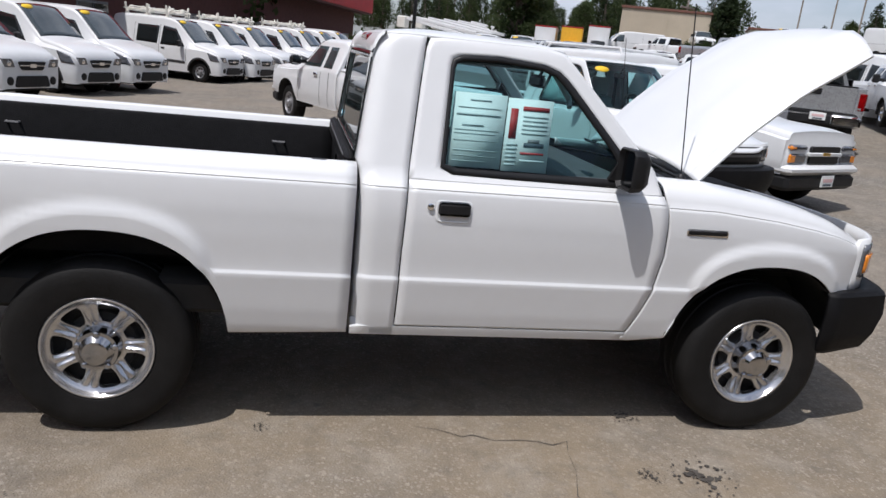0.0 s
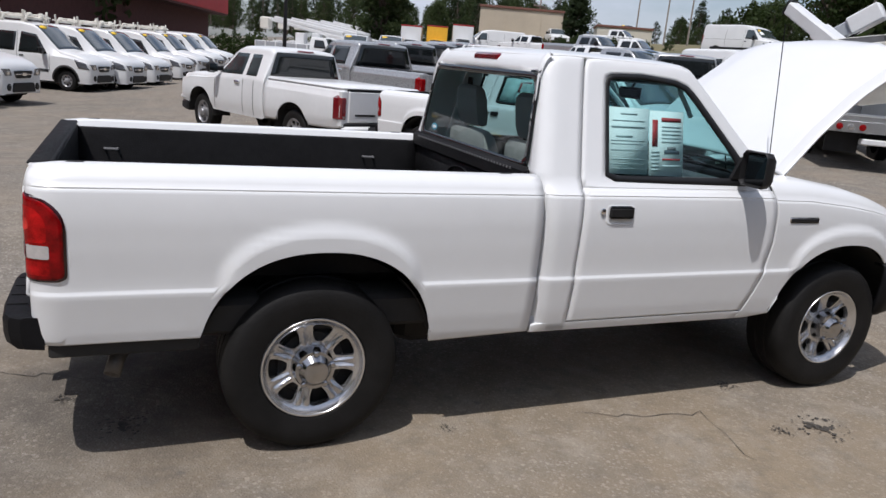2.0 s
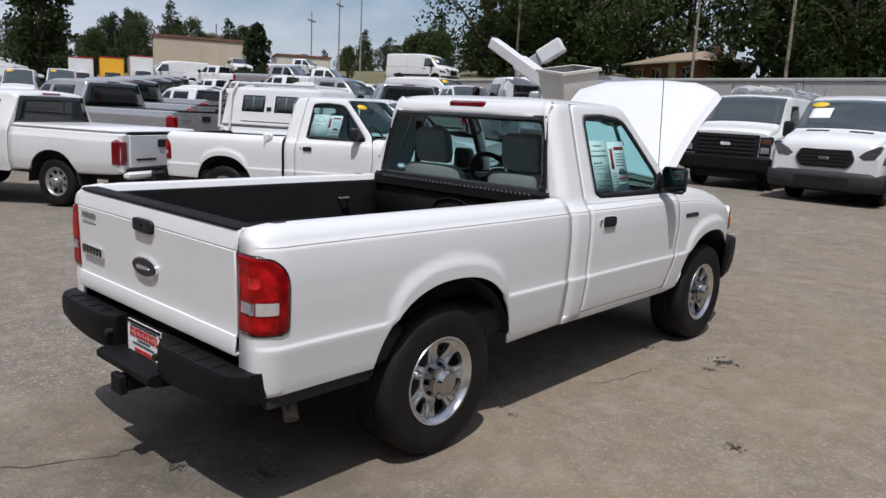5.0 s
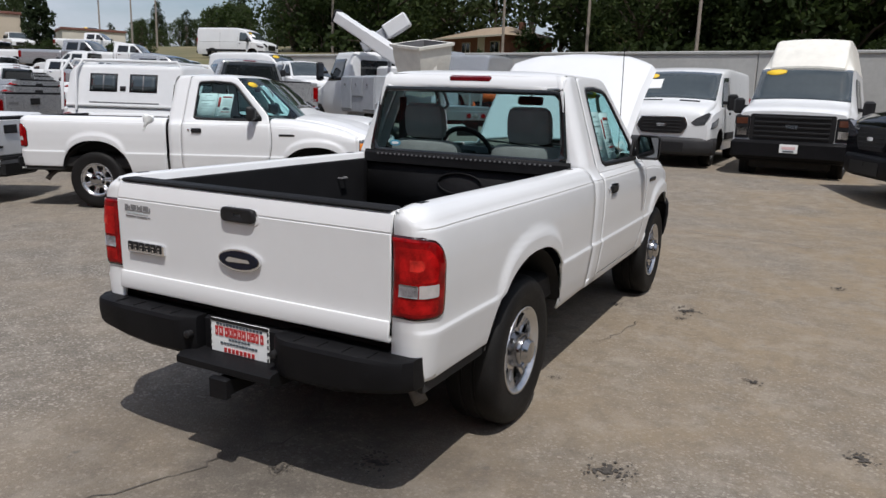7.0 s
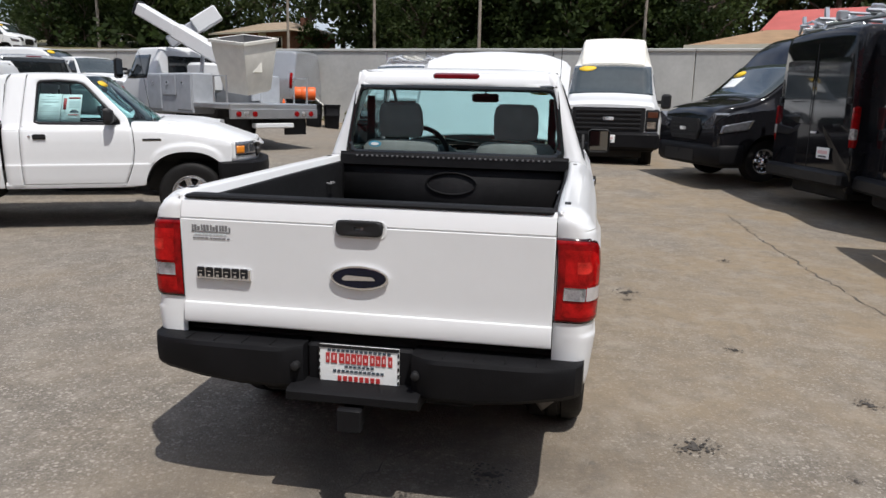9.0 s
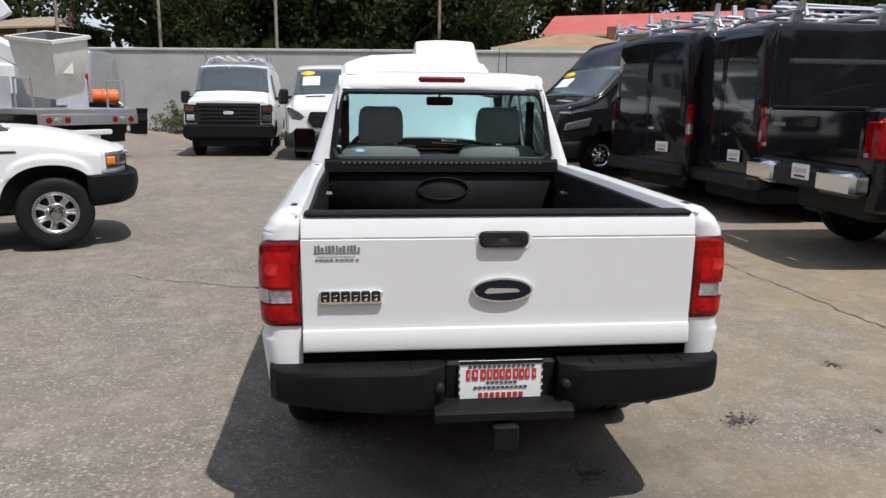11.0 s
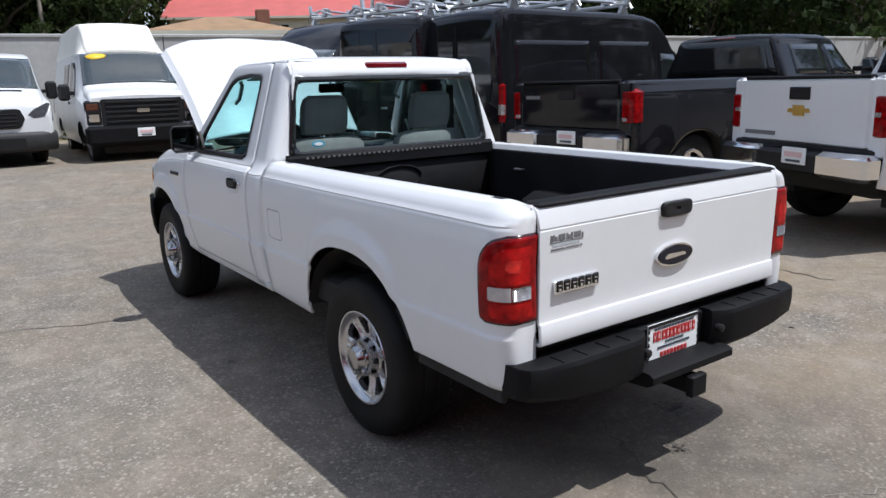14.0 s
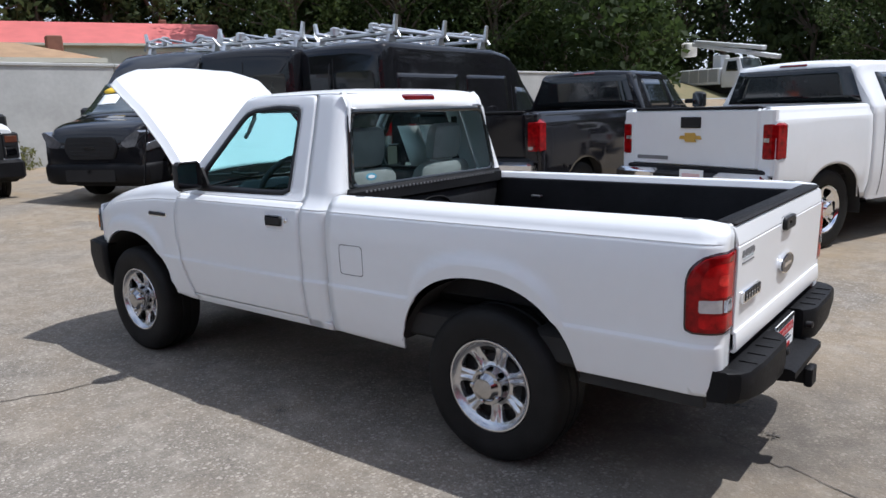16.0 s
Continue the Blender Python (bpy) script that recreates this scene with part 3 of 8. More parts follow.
PANE = [[(1.292, 1.165), (1.320, 1.535), (1.328, 1.556)], [(1.328, 1.556), (1.355, 1.568), (1.511, 1.575), (1.69, 1.562), (1.75, 1.543)],
        [(1.75, 1.543), (1.79, 1.508), (1.985, 1.29), (2.03, 1.235), (2.035, 1.16)], [(2.035, 1.16), (2.02, 1.153), (1.576, 1.152), (1.32, 1.153), (1.30, 1.156), (1.292, 1.165)]]
MID = [[(1.60, 1.35)] * 2] * 4


def fender_top(x):
    return curve(x, [(2.25, 1.150), (2.5, 1.145), (2.8, 1.105), (3.0, 1.062), (3.15, 1.018), (3.27, 0.965), (3.36, 0.93)])


def plan(x):
    return curve(x, [(2.6, 1.0), (2.9, 0.992), (3.1, 0.968), (3.2, 0.945), (3.27, 0.92), (3.34, 0.885)])


def front_fender():
    rows = []
    us = [0.0, 0.01] + span(0.03, 0.97, 54) + [0.99, 1.0]
    for z0 in ZROWS + [1.085, 1.10, 1.12, 1.14, 1.155, 1.165]:
        row = []
        for u in us:
            x = lerp(door_front(min(z0, 1.13)), 3.30 - 0.02 * smooth((0.8 - z0) / 0.1), u)
            top = fender_top(x)
            z = z0 if z0 <= 0.85 else 0.85 + (z0 - 0.85) * (top - 0.85) / 0.315
            n = 0.85 + (z - 0.85) * 0.315 / (top - 0.85) if z > 0.85 else z
            lo = max(arch_z(x), 0.70 if x > 2.9 else sill(x))
            if z0 < 0.85:
                z = n = row_z(z0, lo, 0.85)
            row.append((x, -(curve(n, RAIL) + flare(x, z)) * plan(x), z))
        rows.append(row)
    for k, (y, dz) in enumerate(((0.715, 0.004), (0.67, 0.008), (0.63, 0.008), (0.625, -0.03))):
        rows.append([(lerp(2.25, 3.30, u), -max(y * (plan(lerp(2.25, 3.30, u)) * 0.5 + 0.5), 0.57), fender_top(lerp(2.25, 3.30, u)) + dz) for u in us])
    return Geo().grid(rows)


def cab_back(z):
    return curve(z, [(0.45, 0.957), (1.10, 0.957), (1.15, 0.945), (1.35, 0.968), (1.55, 0.992), (1.60, 1.004), (1.63, 1.022), (1.65, 1.05)])


def win_half(z):
    return curve(z, [(1.15, 0.662), (1.56, 0.602)])


def cab_shell():
    zs = ZROWS[1:] + [1.09, 1.11, 1.13, 1.15, 1.153] + span(1.19, 1.53, 10) + [1.557, 1.56, 1.59, 1.61, 1.625, 1.638, 1.645]
    rows = []
    for z in zs:
        w, xr, half = curve(z, CAB), cab_back(z), []
        r = 0.08
        for x in span(door_rear(z) - 0.006, xr + r, 5):
            half.append((x, w, z))
        for i in range(1, 9):
            a = math.pi / 2 * i / 8
            half.append((xr + r * (1 - math.sin(a)), w - 0.055 * (1 - math.cos(a)), z))
        half.append((xr - 0.002, (w - 0.055 + win_half(z)) / 2, z))
        half.append((xr - 0.003, win_half(z), z))
        for k in (0.66, 0.33):
            half.append((xr - 0.006, win_half(z) * k, z))
        left = [(x, y, z) for x, y, z in half]
        rows.append([(x, -y, z) for x, y, z in half] + [(xr - 0.007, 0, z)] + left[::-1])
    n = len(rows[0])
    edge = 14

    def hole(i, j):
        return edge <= j < n - 1 - edge and 1.1525 < zs[i] < 1.5575
    return Geo().grid(rows, skip=hole)


def roof_panel():
    ring0 = []
    def corner(x, y, z):
        ring0.append((x, y, z))
    for y in span(-0.54, 0.54, 12):
        corner(1.030, y, 1.638 + 0.003 * (1 - (y / 0.54) ** 2))
    for i in range(1, 8):
        a = math.pi / 2 * i / 8
        corner(1.030 + 0.088 * (1 - math.cos(a)), 0.54 + 0.054 * math.sin(a), 1.638 + 0.009 * math.sin(a))
    for x in span(1.16, 1.76, 12):
        corner(x, 0.593, 1.648 - 0.003 * smooth((x - 1.6) / 0.15))
    for y in span(0.588, -0.588, 14):
        corner(1.795 + 0.06 * (1 - (y / 0.588) ** 2), y, 1.636 + 0.008 * (1 - (y / 0.588) ** 2))
    for x in span(1.76, 1.16, 12):
        corner(x, -0.593, 1.648 - 0.003 * smooth((x - 1.6) / 0.15))
    for i in range(7, 0, -1):
        a = math.pi / 2 * i / 8
        corner(1.030 + 0.088 * (1 - math.cos(a)), -0.54 - 0.054 * math.sin(a), 1.638 + 0.009 * math.sin(a))
    rows = []
    for s in (1.0, 0.985, 0.96, 0.92, 0.85, 0.75, 0.6, 0.4, 0.2, 0.02):
        rise = (1 - s ** 2.4) ** 0.6
        rows.append([(1.42 + (x - 1.42) * s, y * s, z + (1.682 - z) * rise) for x, y, z in ring0])
    return Geo().grid(rows, loop=True)


def windscreen():
    rows = []
    for v in span(0, 1, 9):
        row = []
        for t in span(-1, 1, 17):
            y = lerp(0.75, 0.592, v) * t
            x = lerp(2.238 + 0.23 * (1 - t * t), 1.795 + 0.062 * (1 - t * t), v)
            row.append((x, y, lerp(1.10 + 0.035 * (1 - t * t), 1.634 + 0.01 * (1 - t * t), v) + 0.02 * math.sin(math.pi * v)))
        rows.append(row)
    return Geo().grid(rows)


HINGE = (2.47, 0.0, 1.125)


def hood_panel():
    rows = []
    for u in [0.0, 0.02, 0.06] + span(0.12, 0.9, 12) + [0.95, 0.98, 1.0]:
        row = []
        for t in [-1.0, -0.995, -0.98, -0.94, -0.86, -0.75] + span(-0.6, 0.6, 9) + [0.75, 0.86, 0.94, 0.98, 0.995, 1.0]:
            xf = 3.625 - 0.185 * abs(t) ** 2.6
            x = lerp(2.495 + 0.03 * (1 - t * t) , xf, u)
            y = t * lerp(0.622, 0.645, u)
            z = curve(x, [(2.49, 1.157), (2.8, 1.135), (3.1, 1.08), (3.3, 1.012), (3.45, 0.965), (3.54, 0.925), (3.62, 0.865)])
            z += 0.045 * (1 - abs(t) ** 2.5) - 0.035 * smooth((abs(t) - 0.94) / 0.06)
            z += 0.014 * math.exp(-((abs(t) - 0.62) / 0.07) ** 2) * smooth(u * 4)
            row.append((x - HINGE[0], y, z - HINGE[2]))
        rows.append(row)
    return Geo().grid(rows)


def fascia_x(y, grow=0.0):
    return 3.285 + grow + (0.27 + grow * 0.4) * (1 - min(abs(y) / (0.775 + grow), 1) ** 3) ** 0.6


def fascia(z0, z1, y0, y1, grow=0.0, n=16, lean=0.0):
    rows = []
    for z in span(z0, z1, 5):
        rows.append([(fascia_x(y, grow) - lean * (z - z0), y, z) for y in span(y0, y1, n)])
    return Geo().grid(rows)


def wheel_rim(windows=7, r=0.207, fine=True):
    """A styled wheel face that looks towards -y: double-ribbed spokes between rounded openings."""
    rings = [(1.0, 0.008, 0.2), (1.0, -0.007, 0.2), (0.985, -0.011, 0.2), (0.955, -0.010, 0.2), (0.93, -0.003, 0.2), (0.905, 0.006, 0.2), (0.87, 0.012, 0.15), (0.835, 0.016, 0.19), (0.82, 0.018, 0.25), (0.78, 0.021, 0.278),
             (0.68, 0.027, 0.278), (0.60, 0.031, 0.25), (0.54, 0.033, 0.21), (0.49, 0.034, 0.16), (0.475, 0.034, 0.10), (0.45, 0.033, 0.1), (0.42, 0.030, 0.15), (0.36, 0.026, 0.15), (0.30, 0.024, 0.15)]
    first, last, wide, spoke = 7, 14, 4, 7
    if not fine:
        rings = [rings[k] for k in (1, 3, 5, 7, 9, 11, 14, 16, 18)]
        first, last, wide, spoke = 3, 6, 1, 2
    cols = [k - wide - spoke for k in range(2 * (wide + spoke))]
    rows = []
    for s, d, h in rings:
        row = []
        for w in range(windows):
            for c in cols:
                u = c / wide * h if abs(c) <= wide else math.copysign(h + (abs(c) - wide) / spoke * (0.5 - h), c)
                v = 0.5 - abs(u)
                rib = -0.009 * (math.exp(-((v - 0.115) / 0.055) ** 2) - 0.25 * math.exp(-(v / 0.05) ** 2)) * smooth((0.84 - s) / 0.08) * smooth((s - 0.40) / 0.10)
                a = 2 * math.pi * (w + u + 0.5) / windows
                row.append((r * s * math.cos(a), d + rib, r * s * math.sin(a)))
        rows.append(row)
    n = len(cols)

    def hole(i, j):
        return first <= i < last and spoke <= j % n < spoke + 2 * wide
    g = Geo().grid(rows, loop=True, skip=hole)
    for w in range(windows):
        at = lambda i, c: rows[i][(w * n + c) % len(rows[0])]
        loop = [at(first, c) for c in range(spoke, spoke + 2 * wide)] + [at(i, spoke + 2 * wide) for i in range(first, last)]
        loop += [at(last, c) for c in range(spoke + 2 * wide, spoke, -1)] + [at(i, spoke) for i in range(last, first, -1)]
        g.grid([loop, [(x * 0.99, y + 0.026, z * 0.99) for x, y, z in loop]], loop=True)
    return g


def make_wheel(parent, at, outward, rim_mat=RIM, r=0.355, rim_r=0.211, width=0.235, windows=7, cap=True, spin=None, store={}):
    """A tyre with its rim and hub, at the outer face's centre."""
    key = (round(r, 3), round(rim_r, 3), windows, rim_mat.name)
    if key not in store:
        k = rim_r
        tyre = Geo().lathe([(k * 0.985, 0.03), (k * 0.99, 0.002), (k * 1.03, -0.010), (lerp(k, r, 0.45), -0.022), (lerp(k, r, 0.7), -0.020), (lerp(k, r, 0.86), -0.010), (r * 0.975, 0.004), (r * 0.992, 0.018), (r, 0.04),
                            (r, 0.075), (r - 0.008, 0.08), (r - 0.008, 0.09), (r, 0.095), (r, 0.135), (r - 0.008, 0.14), (r - 0.008, 0.15), (r, 0.155), (r, width - 0.04), (r * 0.985, width - 0.015), (r * 0.9, width), (k, width - 0.02)], 48)
        rim = wheel_rim(windows, rim_r, rim_mat == RIM)
        back = Geo().lathe([(0.01, 0.06), (rim_r * 0.62, 0.06), (rim_r * 0.66, 0.075), (rim_r * 0.9, 0.08), (rim_r * 0.95, 0.05), (rim_r * 0.92, 0.02)], 28)
        hub = Geo().lathe([(rim_r * 0.41, 0.036), (rim_r * 0.395, -0.010), (rim_r * 0.37, -0.027), (rim_r * 0.31, -0.028), (rim_r * 0.28, -0.036), (rim_r * 0.22, -0.052), (rim_r * 0.16, -0.055), (0.001, -0.056)], 30)
        for j in range(5):
            a = 2 * math.pi * j / 5 + 0.3
            hub.lathe([(0.0125, -0.020), (0.0125, -0.036), (0.008, -0.040), (0.0005, -0.040)], 10, "y", (rim_r * 0.335 * math.cos(a), 0, rim_r * 0.335 * math.sin(a)))
        store[key] = [tyre.mesh("wheel", RUBBER, 30), rim.mesh("rim", rim_mat, 42), back.mesh("brake", UNDER), hub.mesh("hub_cap", HUB_CHROME if cap else rim_mat, 35)]
    tyre, rim, back, hub = store[key]
    w = new("wheel", tyre)
    w.parent = parent
    w.matrix_basis = pose(*at, 0, random.choice((11, 37, 64, 92)) if spin is None else spin, 0 if outward < 0 else 180)
    for name, me in (("rim", rim), ("brake", back), ("hub_cap", hub)):
        o = new(name, me)
        o.parent = w
    return w


def seat(parent, y):
    g = Geo()
    rows = []
    # backrest as a padded, slightly reclined block
    for z, d, w in ((0.74, 0.06, 0.24), (0.78, 0.085, 0.255), (0.95, 0.09, 0.26), (1.10, 0.08, 0.25), (1.19, 0.065, 0.235), (1.225, 0.04, 0.205), (1.235, 0.01, 0.17)):
        x = 1.22 - (z - 0.74) * 0.20
        rows.append([(x + d * math.cos(a) * (1 if math.cos(a) > 0 else 0.8), y + w * max(-1, min(1, 1.25 * math.sin(a))), z) for a in [2 * math.pi * k / 20 for k in range(20)]])
    g.grid(rows, loop=True).face(rows[-1])
    back = part("seat_back", g, FABRIC, parent, "grey cloth seat back")
    h, rows = Geo(), []
    for z, d, w in ((1.245, 0.02, 0.10), (1.255, 0.045, 0.125), (1.30, 0.055, 0.135), (1.40, 0.055, 0.132), (1.445, 0.045, 0.12), (1.465, 0.02, 0.095)):
        x = 1.135 - (z - 1.25) * 0.16
        rows.append([(x + d * math.cos(a), y + w * max(-1, min(1, 1.35 * math.sin(a))), z) for a in [2 * math.pi * k / 20 for k in range(20)]])
    h.grid(rows, loop=True).face(rows[-1]).face(rows[0])
    part("headrest", h, FABRIC, parent, "grey cloth headrest")
    s = Geo().box((1.18, y - 0.25, 0.66), (1.72, y + 0.25, 0.80), 0.05)
    part("seat_cushion", s, FABRIC, parent)


def build_pickup():
    t = thing("pickup_truck", "white compact two-seat pickup truck with its hood raised, parked on asphalt", "pickup truck", "pickup trucks")
    part("bed_side", bed_side(), PAINT, t, solid=0.012)
    part("bed_side", bed_side().flip(), PAINT, t, solid=0.012)
    part("cab", cab_shell(), PAINT, t, solid=0.012)
    part("roof", roof_panel(), PAINT, t, solid=0.01)
    # rockers under the doors
    rock = Geo()
    rows = []
    for z in (0.447, 0.452, 0.46, 0.475, 0.488):
        rows.append([(x, -side_y(x, z), z) for x in span(0.957, door_front(z) + 0.004, 20)])
    for z, d in ((0.489, 0.014), (0.52, 0.02)):
        rows.append([(x, -side_y(x, z) + d, z) for x in span(0.957, door_front(0.488), 20)])
    rows.insert(0, [(x, -0.76, 0.445) for x in span(0.957, 2.14, 20)])
    rock.grid(rows)
    part("rocker_panel", rock, PAINT, t, solid=0.01)
    part("rocker_panel", Geo().grid(rows).flip(), PAINT, t, solid=0.01)
    for s in (-1, 1):
        fl = (lambda g: g) if s < 0 else (lambda g: g.flip())
        d = part("door", fl(door_lower()), PAINT, t, "white door with a black window seal", solid=0.012)
        part("window_frame", fl(ring(DOOR_OUT, SEAL_OUT, 5)), PAINT, d, solid=0.012)
        part("window_seal", fl(ring(SEAL_OUT, PANE, 2, 0.003)), TRIM, d, "black rubber seal", solid=0.012)
        part("window_pane", fl(ring(PANE, MID, 6, -0.012)), GLASS, d, "clear greenish glass").visible_shadow = False
        # quarter light bar and mirror triangle
        part("window_corner", fl(Geo().prism(rounded([(1.985, 1.15), (2.13, 1.15), (2.04, 1.26)], 0.01), -0.782, -0.765)), TRIM, d)
        h = Geo().box((1.268, -0.861, 0.974), (1.398, -0.842, 1.024), 0.009)
        part("door_handle", fl(h), PLASTIC, d, "black plastic pull handle")
        cup = rounded([(1.258, 0.944), (1.408, 0.944), (1.408, 1.032), (1.258, 1.032)], 0.022)
        part("handle_recess", fl(Geo().grid([[(lerp(1.333, x, k), -(side_y(x, z, CAB) + o), lerp(0.988, z, k)) for x, z in cup] for k, o in ((1.0, 0.0008), (0.95, 0.0030), (0.88, 0.0030), (0.82, 0.0008))], loop=True)), PAINT, d)
        part("door_lock", fl(Geo().lathe([(0.013, -0.845), (0.013, -0.851), (0.009, -0.853), (0.0005, -0.853)], 14, "y", (1.236, 0, 1.005))), CHROME, d)
        m = Geo()
        rows = []
        for k, (x, w, hgt) in enumerate(((2.036, 0.068, 0.070), (2.004, 0.075, 0.079), (2.008, 0.078, 0.083), (2.02, 0.078, 0.084), (2.055, 0.074, 0.080), (2.085, 0.055, 0.06), (2.095, 0.03, 0.035))):
            rows.append([(x, -0.885 + w * max(-1, min(1, 1.3 * math.cos(a))), 1.215 + hgt * max(-1, min(1, 1.3 * math.sin(a)))) for a in [2 * math.pi * j / 20 for j in range(20)]])
        m.grid(rows, loop=True).face(rows[-1])
        m.box((2.03, -0.84, 1.15), (2.10, -0.77, 1.20), 0.015)
        mir = part("side_mirror", fl(m), PLASTIC, t, "black plastic door mirror")
        part("mirror_glass", fl(Geo().box((2.024, -0.950, 1.145), (2.030, -0.822, 1.285), 0.002)), MIRROR, mir)
        f = part("front_fender", fl(front_fender()), PAINT, t, solid=0.01)
        v = part("fender_vent", fl(Geo().box((2.352, -0.848, 0.942), (2.556, -0.832, 0.977), 0.006)), CHROME, f, "chrome fender vent with black insert")
        part("vent_insert", fl(Geo().box((2.362, -0.852, 0.953), (2.546, -0.84, 0.973), 0.004)), TRIM, v)
        # lamps
        l = part("tail_light", fl(tail_light(0.757, 1.036, 0.008, top=0.115, low=0.022)), RED_LENS, t, "red tail light with a clear band", solid=0.016, sharp=60)
        part("reflector", fl(tail_light(0.830, 0.876, 0.0092, 0.030, 0.104, 0.006, 0.006, 0.0)), PALE_LENS, l, "pale side reflector")
        part("reverse_lens", fl(tail_light(0.830, 0.876, 0.0096, 0.108, 0.188, 0.006, 0.006, 0.0015)), CLEAR_LENS, l, "clear reversing lens")
        part("stop_lens", fl(tail_light(0.885, 1.005, 0.0092, 0.035, 0.186, 0.07, 0.012, 0.0)), RED_BRIGHT, l, "brighter red stop lamp")
        part("stop_bulb", fl(tail_light(0.925, 0.965, 0.0104, 0.085, 0.145, 0.018, 0.018, 0.0)), RED_GLOW, l, "lighter red bulb lens")
        part("lower_lens", fl(tail_light(0.772, 0.821, 0.0092, 0.030, 0.190, 0.012, 0.012, 0.0)), RED_BRIGHT, l)
        part("lamp_edge", fl(tail_light(0.749, 1.044, 0.003, -0.013, 0.216, 0.125, 0.026)), LAMP_RIM, l, solid=0.01)
        hl = part("headlight", fl(fascia(0.775, 0.93, -0.77, -0.43, 0.006)), HEADLAMP, t, "clear wrap-around headlight", solid=0.02)
        part("turn_lens", fl(fascia(0.80, 0.885, -0.776, -0.71, 0.012, 8)), AMBER, hl, "amber turn lens", solid=0.01)
        # wheel well liner, all black inside
        for xc in (0.02, 2.81):
            rows = []
            for y in (-0.825, -0.55, -0.48):
                rows.append([(xc + 0.472 * math.cos(a), y, 0.375 + 0.462 * math.sin(a)) for a in span(0.24, math.pi - 0.24, 30)])
            w = Geo().grid(rows)
            w.fan(rows[-1])
            part("wheel_well", fl(w), UNDER, t)
    # bed box, lined in black
    b = Geo()
    n = 24
    rows = []
    for x in span(-0.93, 0.93, n):
        rows.append([(x, -0.688, 1.105), (x, -0.676, 1.102), (x, -0.668, 1.085), (x, -0.675, 0.80), (x, -0.66, 0.70), (x, -0.64, 0.685)] +
                    [(x, y, 0.685 + 0.008 * (k % 2)) for k, y in enumerate(span(-0.62, 0.62, 26))] + [(x, 0.64, 0.685), (x, 0.66, 0.70), (x, 0.675, 0.80), (x, 0.668, 1.085), (x, 0.676, 1.102), (x, 0.688, 1.105)])
    b.grid(rows)
    b.face([(0.93, -0.69, 0.68), (0.93, 0.69, 0.68), (0.93, 0.69, 1.165), (0.93, -0.69, 1.165)])
    liner = part("bed_liner", b, LINER, t, "glossy black plastic bed liner", solid=0.01)
    for s in (-1, 1):
        part("wheel_hump", Geo().box((-0.45, s * 0.69, 0.66), (0.47, s * 0.50, 0.90), 0.05), LINER, liner)
        for x in (-0.75, 0.62):
            part("tie_down_hook", Geo().tube([(x - 0.03, s * 0.668, 1.0), (x - 0.03, s * 0.645, 1.0), (x + 0.03, s * 0.645, 1.0), (x + 0.03, s * 0.668, 1.0)], 0.007, 6), GREY_PLASTIC, liner)
        for x in (-0.83, 0.80):
            part("stake_pocket", Geo().box((x - 0.028, s * 0.738, 1.134), (x + 0.028, s * 0.716, 1.1432), 0.001), TRIM, t, "black stake pocket cover")
    part("bed_front_cap", Geo().box((0.90, -0.69, 1.08), (0.944, 0.69, 1.158), 0.010), LINER, liner)
    dots = Geo()
    for k in range(38):
        y = -0.58 + 1.16 * k / 37
        dots.box((0.896, y - 0.006, 1.14), (0.8995, y + 0.006, 1.150))
    part("louvre_dots", dots, GREY_PLASTIC, liner)
    oval = Geo()
    oval.tube([(0.915, 0.0 + 0.15 * math.cos(a), 0.99 + 0.065 * math.sin(a)) for a in span(0, 2 * math.pi, 40)], 0.006, 6, False)
    part("embossed_oval", oval, LINER, liner)
    # tailgate
    tg, rows = Geo(), []
    for x, z in ((-0.95, 0.655), (-0.990, 0.655), (-0.998, 0.660), (-1.0005, 0.668), (-0.9965, 0.729), (-0.9945, 0.733), (-0.9875, 0.735), (-0.9868, 0.740), (-0.9885, 0.80), (-0.9915, 0.93), (-0.9945, 1.044), (-0.9895, 1.0465), (-0.9895, 1.0505), (-0.9925, 1.053), (-0.984, 1.09),
                 (-0.976, 1.112), (-0.966, 1.120), (-0.95, 1.123), (-0.925, 1.123)):
        rows.append([(x, y, z) for y in [-0.695, -0.691] + span(-0.65, 0.65, 15) + [0.691, 0.695]])
    tg.grid(rows)
    gate = part("tailgate", tg, PAINT, t, "white tailgate with a black top cap", solid=0.012, sharp=24)
    part("gate_cap", Geo().box((-0.980, -0.685, 1.119), (-0.90, 0.685, 1.134), 0.006).box((-0.925, -0.67, 0.69), (-0.90, 0.67, 1.123), 0.01), LINER, gate, "black plastic cap")
    hp = rounded([(-0.086, 1.016), (0.086, 1.016), (0.086, 1.072), (-0.086, 1.072)], 0.024, 6)
    hd = Geo().grid([[(x, y * k, 1.044 + (z - 1.044) * k) for y, z in hp] for x, k in ((-0.985, 1.0), (-1.004, 1.0), (-1.010, 0.96), (-1.0125, 0.86), (-1.0105, 0.6), (-1.008, 0.2))], loop=True)
    part("gate_handle", hd, PLASTIC, gate, "black plastic tailgate handle", sharp=60)
    part("handle_recess", Geo().grid([[(x, y * k, 1.040 + (z - 1.044) * k) for y, z in hp] for x, k in ((-0.9945, 1.17), (-0.9965, 1.12), (-0.9955, 1.06))], loop=True), PAINT, gate)
    def oval_badge(rx, rz, x, mat, name, par):
        pts = [(0.0 - rx * math.cos(a), 0.867 + rz * math.sin(a)) for a in [2 * math.pi * k / 36 for k in range(36)]]
        return part(name, Geo().prism(pts, x, -0.985, "x"), mat, par)
    badge = oval_badge(0.108, 0.043, -1.003, CHROME, "oval_badge", gate)
    oval_badge(0.100, 0.036, -1.0065, BLUE, "badge_field", badge)
